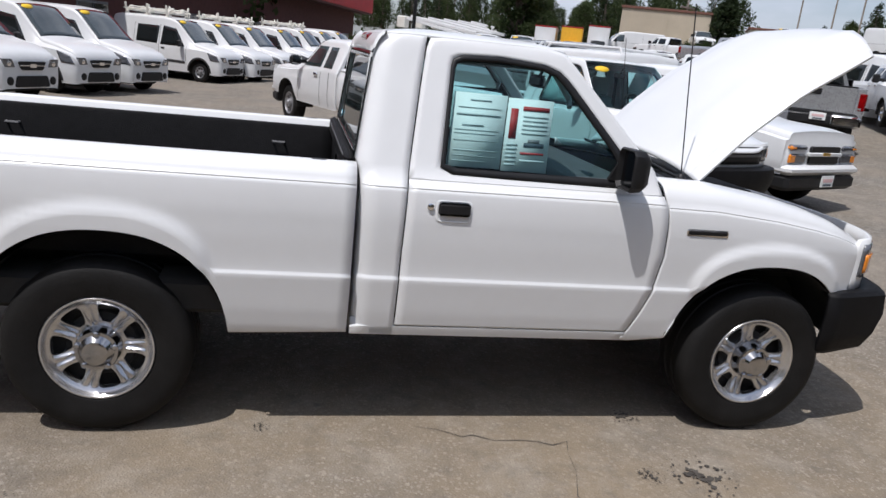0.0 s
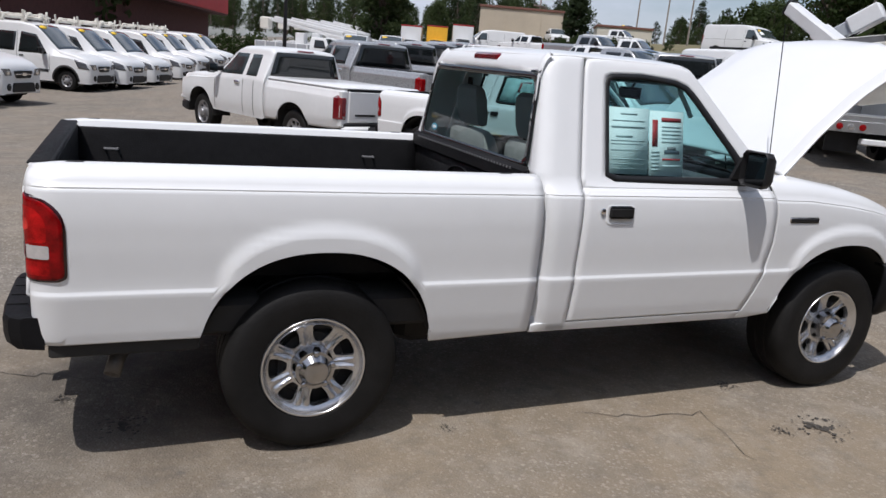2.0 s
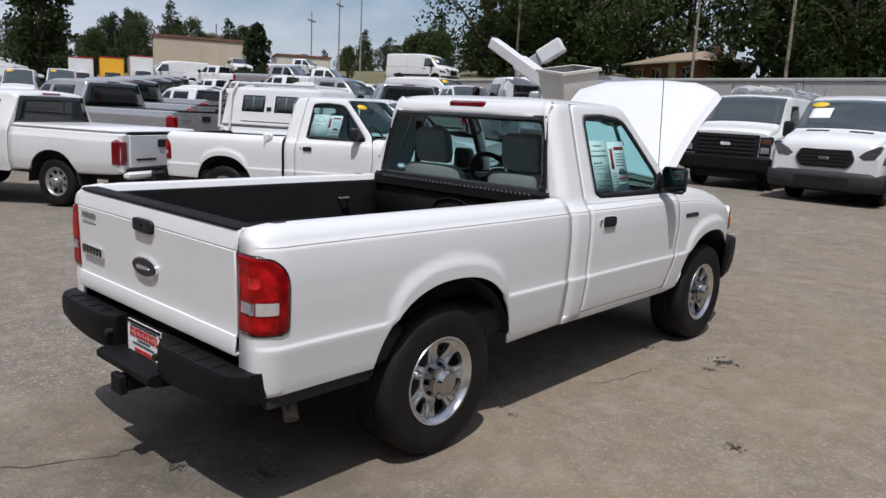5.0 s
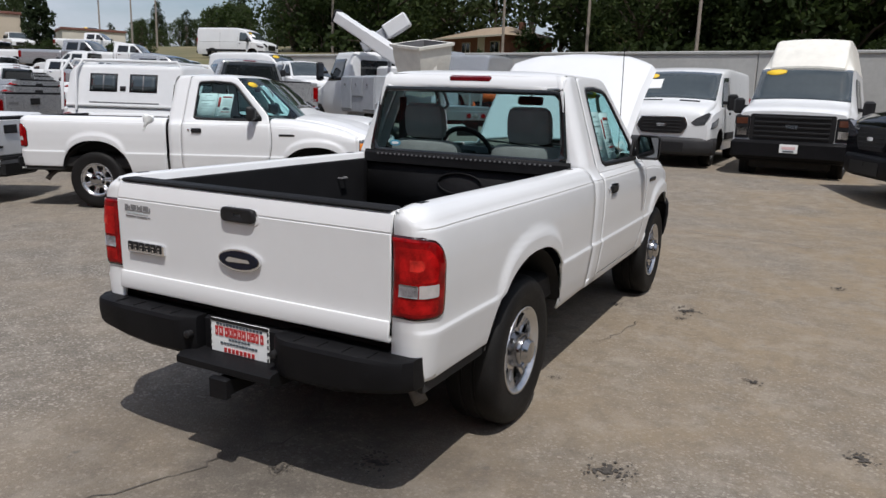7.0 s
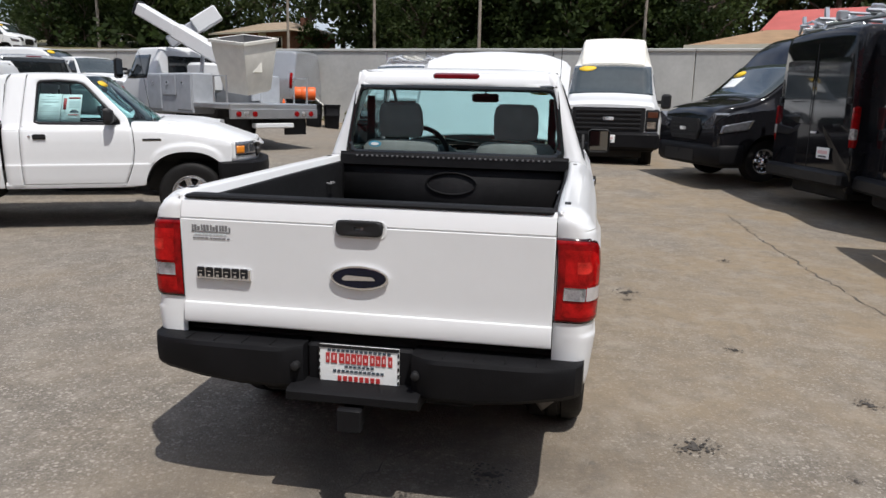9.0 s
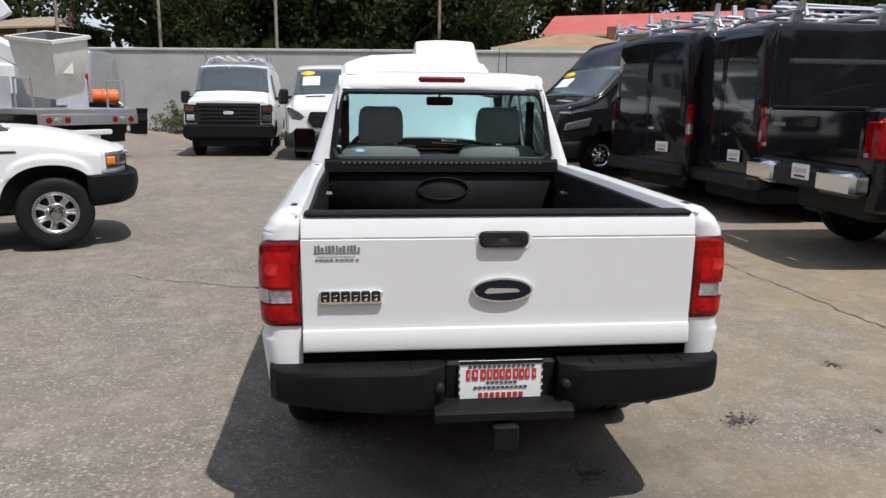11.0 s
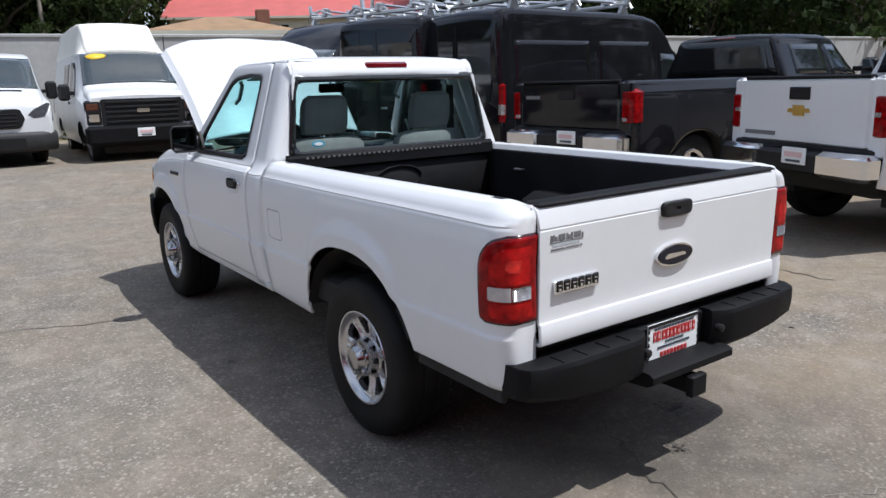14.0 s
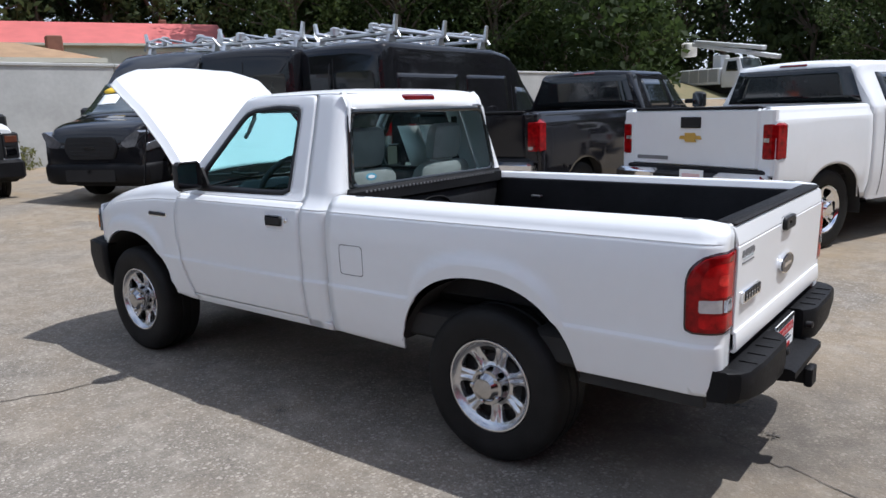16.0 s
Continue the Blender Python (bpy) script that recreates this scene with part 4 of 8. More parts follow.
    script = Geo().prism(rounded([(-0.062, 0.861), (0.058, 0.856), (0.066, 0.862), (0.05, 0.876), (-0.05, 0.873)], 0.005), -1.0076, -1.004, "x")
    part("badge_mark", script, CHROME, badge)
    bar = part("name_badge", Geo().box((-1.004, 0.42, 0.825), (-0.985, 0.635, 0.872), 0.004), CHROME, gate, "chrome name badge with black bars")
    for k in range(6):
        y = 0.428 + 0.0345 * k
        blk = part("badge_bar", Geo().box((-1.008, y, 0.836), (-1.0, y + 0.030, 0.872), 0.003), TRIM, bar)
        part("badge_slot", Geo().box((-1.0088, y + 0.008, 0.855), (-1.004, y + 0.023, 0.860), 0.001).box((-1.0088, y + 0.010, 0.838), (-1.004, y + 0.021, 0.848), 0.001), CHROME, blk)
    stick = part("dealer_sticker", Geo().box((-0.9955, 0.498, 1.000), (-0.988, 0.652, 1.0025)), GREY_PLASTIC, gate, "grey dealer sticker of unreadable bars")
    for k in range(13):
        y = 0.496 + 0.0122 * k
        part("sticker_bar", Geo().box((-0.9958, y, 1.006 if k % 4 else 1.003), (-0.988, y + (0.0092 if k % 3 else 0.0065), 1.027 if k % 5 else 1.021)), GREY_PLASTIC, stick)
    for k in range(9):
        part("sticker_bar", Geo().box((-0.9955, 0.512 + 0.0145 * k, 0.990), (-0.988, 0.512 + 0.0145 * k + (0.011 if k % 3 else 0.008), 0.995)), FAINT_INK, stick)
        part("sticker_bar", Geo().box((-0.9955, 0.500 + 0.0170 * k, 0.976), (-0.988, 0.500 + 0.0170 * k + (0.014 if k % 4 else 0.010), 0.981)), GREY_PLASTIC, stick)
    # rear bumper: wings, recess with plate, step pad
    rb, rows = Geo(), []
    ys = [-0.815, -0.810, -0.785, -0.74, -0.60, -0.45, -0.30, -0.25, -0.205]
    def out(y):
        return curve(abs(y), [(0.0, -1.03), (0.205, -1.04), (0.25, -1.072), (0.30, -1.084), (0.60, -1.082), (0.74, -1.070), (0.785, -1.048), (0.81, -1.01), (0.815, -0.96)])
    for x_f, z in ((0.0, 0.612), (0.85, 0.616), (0.95, 0.612), (1.0, 0.598), (1.0, 0.52), (0.95, 0.475), (0.80, 0.455), (0.3, 0.45)):
        rows.append([(lerp(-0.93, out(y), x_f), y, z + 0.050 * max(abs(y) - 0.50, 0) / 0.33 * max(min((0.60 - z) / 0.1, 1), 0)) for y in ys])
    rb.grid(rows)
    rb.face([r[-1] for r in rows]).face([r[0] for r in rows][::-1])
    rb.mirror()
    rb.box((-1.00, -0.205, 0.43), (-0.95, 0.205, 0.612), 0.01)
    bump = part("rear_bumper", rb, BUMPER, t, "textured black plastic rear bumper", sharp=25)
    for s in (-1, 1):
        for k in range(4):
            part("step_rib", Geo().box((-1.066, s * (0.32 + 0.11 * k), 0.6155), (-1.0, s * (0.325 + 0.11 * k), 0.6195), 0.001), BUMPER, bump)
    part("step_pad", Geo().prism([(-0.97, 0.482), (-1.095, 0.476), (-1.112, 0.466), (-1.112, 0.440), (-1.085, 0.424), (-0.97, 0.415)], -0.245, 0.245), BUMPER, bump)
    pl = part("licence_plate", Geo().box((-1.012, -0.153, 0.472), (-1.004, 0.153, 0.617), 0.002), PAPER, bump, "white dealer plate with red and black bars")
    def pb(name, y0, y1, z0, z1, mat):
        part(name, Geo().box((-1.015 if name != "plate_slot" else -1.0158, y0, z0), (-1.011, y1, z1)), mat, pl)
    pb("plate_edge", -0.153, 0.153, 0.605, 0.617, TRIM)
    pb("plate_edge", -0.153, 0.153, 0.472, 0.477, TRIM)
    for y in (-0.153, 0.148):
        for k in range(5):
            pb("plate_edge", y, y + 0.005, 0.482 + 0.026 * k, 0.496 + 0.026 * k, TRIM)
    for k in range(14):
        pb("plate_bar", 0.118 - 0.0175 * k - 0.012, 0.118 - 0.0175 * k, 0.592, 0.601, INK)
    for k, (y, w) in enumerate(((0.125, 0.014), (0.105, 0.022), (0.074, 0.02), (0.050, 0.018), (0.028, 0.019), (0.005, 0.018), (-0.017, 0.02), (-0.044, 0.018), (-0.066, 0.018), (-0.088, 0.016), (-0.113, 0.015))):
        pb("plate_bar", y - w, y, 0.549, 0.586, RED_INK)
        pb("plate_slot", y - w * 0.68, y - w * 0.36, 0.560, 0.572 + 0.006 * (k % 2), PAPER_PINK)
    for k in range(7):
        pb("plate_bar", 0.053 - 0.0165 * k - 0.012, 0.053 - 0.0165 * k, 0.534, 0.541, INK)
    for k in range(12):
        pb("plate_bar", 0.098 - 0.0165 * k - 0.012, 0.098 - 0.0165 * k, 0.516, 0.524, INK)
    for k in range(8):
        y = 0.080 - 0.021 * k
        pb("plate_bar", y - 0.014, y, 0.483, 0.501, RED_INK)
    for y in (-0.225, 0.225):
        part("plate_lamp", Geo().lathe([(0.016, -1.05), (0.016, -1.075), (0.009, -1.080), (0.001, -1.080)], 12, "x", (0, y, 0.545)), PLASTIC, bump)
    hitch = Geo().box((-1.125, -0.036, 0.352), (-0.80, 0.036, 0.418), 0.005).box((-1.138, -0.045, 0.343), (-1.105, 0.045, 0.427), 0.005).box((-0.90, -0.42, 0.372), (-0.84, 0.42, 0.43), 0.008)
    part("tow_hitch", hitch, BUMPER, t, "black receiver hitch")
    # gap behind the gate, chassis, axle, exhaust
    for s in (-1, 1):
        part("chassis_rail", Geo().box((-0.93, s * 0.42, 0.40), (3.2, s * 0.34, 0.52), 0.01), UNDER, t)
        part("bed_valance", Geo().box((-0.93, s * 0.81, 0.462), (-0.43, s * 0.78, 0.56), 0.006), UNDER, t)
    part("bed_underside", Geo().box((-0.92, -0.78, 0.50), (0.95, 0.78, 0.64), 0.02), UNDER, t)
    part("cab_underside", Geo().box((0.95, -0.74, 0.44), (2.3, 0.74, 0.52), 0.02), UNDER, t)
    part("engine_block", Geo().box((2.3, -0.45, 0.36), (3.25, 0.45, 0.95), 0.03), UNDER, t)
    part("muffler", Geo().box((0.45, -0.5, 0.30), (0.75, -0.12, 0.46), 0.04), UNDER, t)
    part("fuel_tank", Geo().box((1.2, 0.05, 0.30), (2.1, 0.40, 0.46), 0.05), UNDER, t)
    part("rear_axle", Geo().tube([(0, -0.70, 0.355), (0, 0.70, 0.355)], 0.05, 12).lathe([(0.001, -0.14), (0.10, -0.12), (0.14, 0), (0.10, 0.12), (0.001, 0.14)], 16, "y", (0, 0, 0.355)), UNDER, t)
    pipe = Geo().tube([(-0.45, -0.40, 0.52), (-0.58, -0.50, 0.49), (-0.67, -0.585, 0.44), (-0.715, -0.645, 0.385), (-0.735, -0.690, 0.335)], 0.031, 16, False)
    part("exhaust_pipe", pipe, STEEL, t, "dull steel exhaust pipe turned outwards", solid=0.003)
    # rear window
    rows, seal_o, seal_i = [], [], []
    for z in span(1.153, 1.557, 8):
        rows.append([(cab_back(z) + 0.006, y * win_half(z), z) for y in span(-1, 1, 9)])
    rw = part("rear_window", Geo().grid(rows), GLASS_REAR, t, "lightly tinted rear window with a blue sticker")
    rw.visible_shadow = False
    o = resample(rounded([(-1.008, 1.146), (1.008, 1.146), (1.008, 1.565), (-1.008, 1.565)], 0.045), 96)
    i = resample(rounded([(-0.953, 1.178), (0.953, 1.178), (0.953, 1.535), (-0.953, 1.535)], 0.05), 96)
    f = lambda p: (cab_back(p[1]) - 0.004, p[0] * win_half(p[1]), p[1])
    part("rear_window_seal", Geo().grid([[f(p) for p in o], [f(p) for p in i]], loop=True), DARK_GLASS, rw, "black window border", solid=0.006)
    part("window_sticker", Geo().prism([(0.485 + 0.040 * math.cos(a), 1.212 + 0.019 * math.sin(a)) for a in [2 * math.pi * k / 20 for k in range(20)]], cab_back(1.206) + 0.0005, cab_back(1.206) + 0.003, "x"), SKY_STICKER, rw, "small light blue oval sticker")
    part("sticker_centre", Geo().prism([(0.485 + 0.026 * math.cos(a), 1.212 + 0.009 * math.sin(a)) for a in [2 * math.pi * k / 20 for k in range(20)]], cab_back(1.206) - 0.0015, cab_back(1.206) + 0.001, "x"), PAPER, rw)
    lamp = part("brake_lamp", Geo().box((1.000, -0.14, 1.600), (1.04, 0.14, 1.640), 0.010), RED_DARK, t, "dark red high brake lamp")
    # windscreen and cowl
    ws = part("windscreen", windscreen(), GLASS, t, "greenish windscreen with a yellow sticker")
    ws.visible_shadow = False
    def on_screen(q, v):
        return (lerp(2.238 + 0.23 * (1 - q * q), 1.795 + 0.062 * (1 - q * q), v) + 0.008, lerp(0.75, 0.592, v) * q, lerp(1.10 + 0.035 * (1 - q * q), 1.634 + 0.01 * (1 - q * q), v) + 0.02 * math.sin(math.pi * v))
    oval = [(-0.72 + 0.15 * math.cos(a), 0.83 + 0.065 * math.sin(a)) for a in [2 * math.pi * k / 24 for k in range(24)]]
    part("windscreen_sticker", Geo().fan([on_screen(*p) for p in oval]), YELLOW, ws, "yellow oval price sticker", solid=0.002)
    cw = Geo()
    rows = []
    for v in (0, 0.5, 1):
        rows.append([(lerp(2.24 + 0.23 * (1 - q * q), 2.52, v), 0.73 * q, 1.10 + 0.03 * (1 - q * q) - 0.02 * v) for q in span(-1, 1, 13)])
    part("cowl", cw.grid(rows), TRIM, t, solid=0.01)
    for y in (-0.35, 0.25):
        part("wiper", Geo().tube([(2.45, y - 0.2, 1.145), (2.40, y + 0.28, 1.175)], 0.008, 6).tube([(2.48, y - 0.2, 1.13), (2.41, y + 0.05, 1.175)], 0.008, 6), TRIM, t)
    part("antenna", Geo().tube([(2.432, -0.575, 1.150), (2.39, -0.58, 1.50), (2.345, -0.585, 1.90)], 0.0028, 6).lathe([(0.024, 1.145), (0.022, 1.158), (0.008, 1.172), (0.001, 1.172)], 12, "z", (2.432, -0.575, 0)), TRIM, t, "thin black whip antenna")
    # hood, engine bay, front end
    hood = part("hood", hood_panel(), PAINT, t, "white hood propped wide open", solid=0.012)
    hood.matrix_basis = pose(*HINGE, 0, -52.5, 0)
    eng = Geo().box((2.50, -0.58, 0.70), (3.30, 0.58, 0.96), 0.03).box((2.6, -0.30, 0.9), (3.1, 0.25, 1.06), 0.05).box((2.62, 0.28, 0.9), (2.9, 0.52, 1.05), 0.02).box((2.95, -0.52, 0.9), (3.2, -0.3, 1.03), 0.03)
    part("engine", eng, UNDER, t)
    part("prop_rod", Geo().tube([(3.2, 0.5, 0.95), (3.03, 0.5, 1.60)], 0.005, 6), TRIM, t)
    part("front_panel", fascia(0.70, 0.955, -0.775, 0.775, 0.0, 31), PAINT, t, solid=0.02)
    gr = part("grille", fascia(0.745, 0.925, -0.41, 0.41, 0.008, 15), TRIM, t, "black grille with a bar across", solid=0.015)
    part("grille_bar", fascia(0.822, 0.85, -0.41, 0.41, 0.016, 15), GREY_PLASTIC, gr, solid=0.01)
    fb, rows = Geo(), []
    prof = [(-0.04, 0.715), (0.05, 0.712), (0.078, 0.695), (0.085, 0.60), (0.07, 0.50), (0.045, 0.43), (0.0, 0.40), (-0.05, 0.395)]
    for k, z in prof:
        row = []
        side = [(3.135 + 0.02 * (0.7 - z), s * (0.80 + k * 0.6), z) for s in (-1,)] + [(3.22, -(0.795 + k * 0.6), z)]
        row += side + [(fascia_x(y, k), y, z) for y in span(-0.775, 0.775, 25)] + [(p[0], -p[1], z) for p in side[::-1]]
        rows.append(row)
    fb.grid(rows)
    part("front_bumper", fb, BUMPER, t, "black plastic front bumper", solid=0.02)
    # cabin
    part("cabin_floor", Geo().box((1.0, -0.74, 0.50), (2.3, 0.74, 0.56), 0.02).box((0.985, -0.62, 0.52), (1.02, 0.62, 1.14), 0.01), CABIN, t)
    dash = Geo().prism(rounded([(1.88, 0.78), (1.86, 1.03), (1.92, 1.10), (2.28, 1.10), (2.36, 1.0), (2.3, 0.7)], 0.04), -0.70, 0.70)
    part("dashboard", dash.box((1.88, 0.15, 1.06), (2.05, 0.58, 1.15), 0.05), CABIN, t)
    sw = Geo().tube([(1.78 - 0.10 * math.sin(a), 0.37 + 0.19 * math.cos(a), 1.125 + 0.165 * math.sin(a)) for a in span(0, 2 * math.pi, 29)], 0.018, 8, False)
    sw.box((1.77, 0.29, 1.05), (1.81, 0.45, 1.13), 0.02).tube([(1.79, 0.37, 1.09), (2.0, 0.37, 0.98)], 0.03, 8).box((1.775, 0.19, 1.085), (1.795, 0.55, 1.11), 0.008)
    part("steering_wheel", sw, CABIN, t, "dark grey steering wheel")
    for y in (-0.36, 0.36):
        seat(t, y)
    part("headliner", Geo().grid([[(x, y, 1.625 - 0.06 * (abs(y) / 0.55) ** 3) for y in span(-0.55, 0.55, 9)] for x in (1.05, 1.4, 1.75)]), GREY_PLASTIC, t, solid=0.01)
    part("inside_mirror", Geo().box((1.84, -0.17, 1.47), (1.87, 0.02, 1.53), 0.015).tube([(1.86, -0.075, 1.52), (1.90, -0.075, 1.59)], 0.008, 6), TRIM, t)
    for s in (-1, 1):
        part("belt_strap", Geo().box((1.19, s * 0.60, 0.8), (1.20, s * 0.55, 1.50)), CABIN, t)
    for s in (-1, 1):
        part("inner_door_panel", Geo().box((1.20, s * 0.755, 0.58), (2.2, s * 0.72, 1.13), 0.02), CABIN, t)
        part("grab_handle", Geo().tube([(1.84, s * 0.60, 1.42), (1.845, s * 0.57, 1.45), (1.78, s * 0.57, 1.53), (1.76, s * 0.585, 1.55)], 0.012, 8), FABRIC, t)
    # wheels
    for x, y in ((0.0, 0.80), (2.832, 0.805)):
        make_wheel(t, (x, -y, 0.355), -1, spin=0)
        make_wheel(t, (x, y, 0.355), 1, spin=-20)
    # fuel door on the left
    fd = rounded([(0.695, 0.768), (0.852, 0.768), (0.852, 0.918), (0.695, 0.918)], 0.02)
    part("fuel_door", Geo().grid([[(x, side_y(x, z) + 0.0012, z) for x, z in resample(fd, 40)], [(lerp(0.773, x, 0.965), side_y(x, z) + 0.0012, lerp(0.843, z, 0.965)) for x, z in resample(fd, 40)]], loop=True), TRIM, t)
    # window notices
    def notice(x0, x1, z0, z1, lean=0.03):
        def at(u, v):
            z = lerp(z0, z1, v)
            return (lerp(x0, x1, u) + lean * v, -(curve(z, CAB) - 0.024), z)
        return at
    left = notice(1.298, 1.522, 1.156, 1.445)
    right = notice(1.526, 1.722, 1.152, 1.44)
    for at, nm in ((left, "white printed window notice"), (right, "white printed price sheet with a red stripe")):
        sheet = part("window_notice", Geo().grid([[at(u, v) for u in (0, 0.5, 1)] for v in (0, 0.5, 1)]), PAPER, t, nm, solid=0.001)
        def mark(u0, u1, v0, v1, mat):
            q = [[(lambda p: (p[0], p[1] - 0.0025, p[2]))(at(u, v)) for u in (u0, u1)] for v in (v0, v1)]
            part("print_bar", Geo().grid(q), mat, sheet, solid=0.0008)
        if at is left:
            for v, u0, u1, hgt in ((0.90, 0.30, 0.70, 0.025), (0.80, 0.1, 0.9, 0.015), (0.70, 0.08, 0.9, 0.035), (0.56, 0.2, 0.6, 0.03), (0.50, 0.08, 0.9, 0.012), (0.45, 0.08, 0.85, 0.012), (0.36, 0.08, 0.9, 0.012), (0.22, 0.1, 0.9, 0.02), (0.15, 0.08, 0.9, 0.012), (0.08, 0.08, 0.7, 0.012)):
                mark(u0, u1, v, v + hgt * 0.7, FAINT_INK)
        else:
            mark(0.08, 0.24, 0.45, 0.86, RED_INK)
            mark(0.34, 0.92, 0.84, 0.90, RED_INK)
            for k in range(5):
                mark(0.36, 0.92, 0.52 + 0.058 * k, 0.54 + 0.058 * k, FAINT_INK)
            for k in range(6):
                mark(0.06, 0.30, 0.08 + 0.055 * k, 0.105 + 0.055 * k, FAINT_INK)
            mark(0.44, 0.88, 0.34, 0.40, INK)
            mark(0.52, 0.78, 0.40, 0.45, GREY_PLASTIC)
            mark(0.38, 0.90, 0.24, 0.27, RED_INK)
            mark(0.38, 0.92, 0.14, 0.17, FAINT_INK)
    return t


def narrow_tail(ob, most=0.024):
    """Draws the bed in a little towards its tail; wheels, hood and other turned parts keep their shape."""
    for c in ob.children_recursive:
        if c.type == "MESH" and c.matrix_basis == Matrix.Identity(4) and not c.name.startswith(("rim", "brake", "hub_cap")):
            for v in c.data.vertices:
                v.co.y *= 1 - most * smooth((0.40 - v.co.x) / 1.2)


truck = build_pickup()
narrow_tail(truck)

# ---- other vehicles: lofted bodies with windows, lamps and wheels laid on ----
class Shell:
    """A vehicle body as cross-sections along x: x, bottom, belt, top, half-width at the belt, half-width at the top."""

    def __init__(self, stations, arches, rc=0.09, crown=0.03):
        self.s, self.arches, self.rc, self.crown = stations, arches, rc, crown
        self.slopes = []
        for k in range(1, 6):
            h = [b[0] - a[0] for a, b in zip(stations, stations[1:])]
            d = [(b[k] - a[k]) / w for a, b, w in zip(stations, stations[1:], h)]
            m = [d[0]]
            for i in range(1, len(d)):
                w1, w2 = 2 * h[i] + h[i - 1], h[i] + 2 * h[i - 1]
                m.append(0.0 if d[i - 1] * d[i] <= 0 else (w1 + w2) / (w1 / d[i - 1] + w2 / d[i]))
            self.slopes.append(m + [d[-1]])

    def at(self, x):
        """The section's five numbers at x, by a smooth curve that never overshoots its stations."""
        st = self.s
        if x <= st[0][0]:
            return list(st[0][1:6])
        if x >= st[-1][0]:
            return list(st[-1][1:6])
        i = 0
        while st[i + 1][0] < x:
            i += 1
        h = st[i + 1][0] - st[i][0]
        t = (x - st[i][0]) / h
        a, b, c, d = (1 + 2 * t) * (1 - t) ** 2, t * (1 - t) ** 2 * h, t * t * (3 - 2 * t), t * t * (t - 1) * h
        return [a * st[i][k] + b * self.slopes[k - 1][i] + c * st[i + 1][k] + d * self.slopes[k - 1][i + 1] for k in range(1, 6)]

    def arch(self, x):
        for xc, r in self.arches:
            d = abs(x - xc) / r
            if d < 1:
                return 0.34 + (r + 0.03) * (1 - d ** 2.2) ** (1 / 2.2) * 0.98
        return 0.0

    def section(self, x):
        zb, zs, zt, ws, wt = self.at(x)
        rc = min(self.rc, (zt - zs) * 0.6 + 0.02)
        lo = max(zb, self.arch(x))
        pts = []
        for k in (0.0, 0.06, 0.2, 0.4, 0.6, 0.8, 0.93, 1.0):
            z = lerp(lo, zs, k)
            f = (z - zb) / max(zs - zb, 0.01)
            w = ws * (0.955 + 0.045 * smooth(f / 0.3)) * (1 - 0.012 * smooth((f - 0.75) / 0.25))
            pts.append((w, z))
        w1 = pts[-1][0]
        for k in (0.08, 0.3, 0.6, 0.85, 1.0):
            pts.append((lerp(w1, wt, k), lerp(zs, zt - rc, k)))
        for k in (1, 2, 3, 4):
            a = math.pi / 2 * k / 4
            pts.append((wt - rc * (1 - math.cos(a)), zt - rc + rc * math.sin(a)))
        for k in (0.66, 0.33, 0.0):
            pts.append(((wt - rc) * k, zt + self.crown * (1 - k * k)))
        return pts

    def body(self):
        xs = set()
        for a, b in zip(self.s, self.s[1:]):
            n = min(max(int((b[0] - a[0]) / 0.06), 2), 16)
            xs |= {lerp(a[0], b[0], k / n) for k in range(n + 1)}
        for xc, r in self.arches:
            xs = {x for x in xs if abs(x - xc) > r} | {xc + r * math.sin(math.pi * k / 24) for k in range(-12, 13)} | {xc - r * 1.002, xc + r * 1.002}
        g, rows = Geo(), []
        for x in sorted(xs):
            half = self.section(x)
            rows.append([(x, -y, z) for y, z in half] + [(x, y, z) for y, z in half[-2::-1]])
        g.grid(rows)
        g.fan(rows[0]).fan(rows[-1])
        return g

    def width(self, x, z):
        pts = self.section(x)
        if z <= pts[0][1]:
            return pts[0][0]
        for (a, p), (b, q) in zip(pts[:16], pts[1:17]):
            if p <= z <= q and q > p:
                return lerp(a, b, (z - p) / (q - p))
        return pts[15][0]

    def side(self, corners, off=0.006, n=6, side=-1):
        """A panel on the side through four (x, z) corners: rear bottom, front bottom, front top, rear top."""
        (ax, az), (bx, bz), (cx, cz), (dx, dz) = corners
        rows = []
        for j in range(n):
            v = j / (n - 1)
            row = []
            for i in range(n + 3):
                u = i / (n + 2)
                x = lerp(lerp(ax, bx, u), lerp(dx, cx, u), v)
                z = lerp(lerp(az, bz, u), lerp(dz, cz, u), v)
                row.append((x, side * (self.width(x, z) + off), z))
            rows.append(row)
        return Geo().grid(rows)

    def top(self, x0, x1, k0, k1, off=0.006, n=9, y0=-1.0, y1=1.0):
        """A panel on the top between x0 and x1, k of the top's half-width wide."""
        rows = []
        for i in range(9):
            u = i / 8
            x = lerp(x0, x1, u)
            zb, zs, zt, ws, wt = self.at(x)
            e = 0.02
            slope = (self.at(x + e)[2] - self.at(x - e)[2]) / (2 * e)
            nl = math.hypot(slope, 1)
            row = []
            for j in range(n):
                t = lerp(y0, y1, j / (n - 1))
                w = (wt - self.rc * 0.3) * lerp(k0, k1, u)
                zz = zt + self.crown * (1 - min((w * t / max(wt - self.rc, 0.1)) ** 2, 1.3))
                row.append((x - slope / nl * off, w * t, zz + off / nl))
            rows.append(row)
        return Geo().grid(rows)

    def end(self, x, y0, y1, z0, z1, depth=0.02, r=0.03):
        """A rounded plate standing at x from y0 to y1."""
        return Geo().prism(rounded([(y0, z0), (y1, z0), (y1, z1), (y0, z1)], r), x, x + depth, "x")


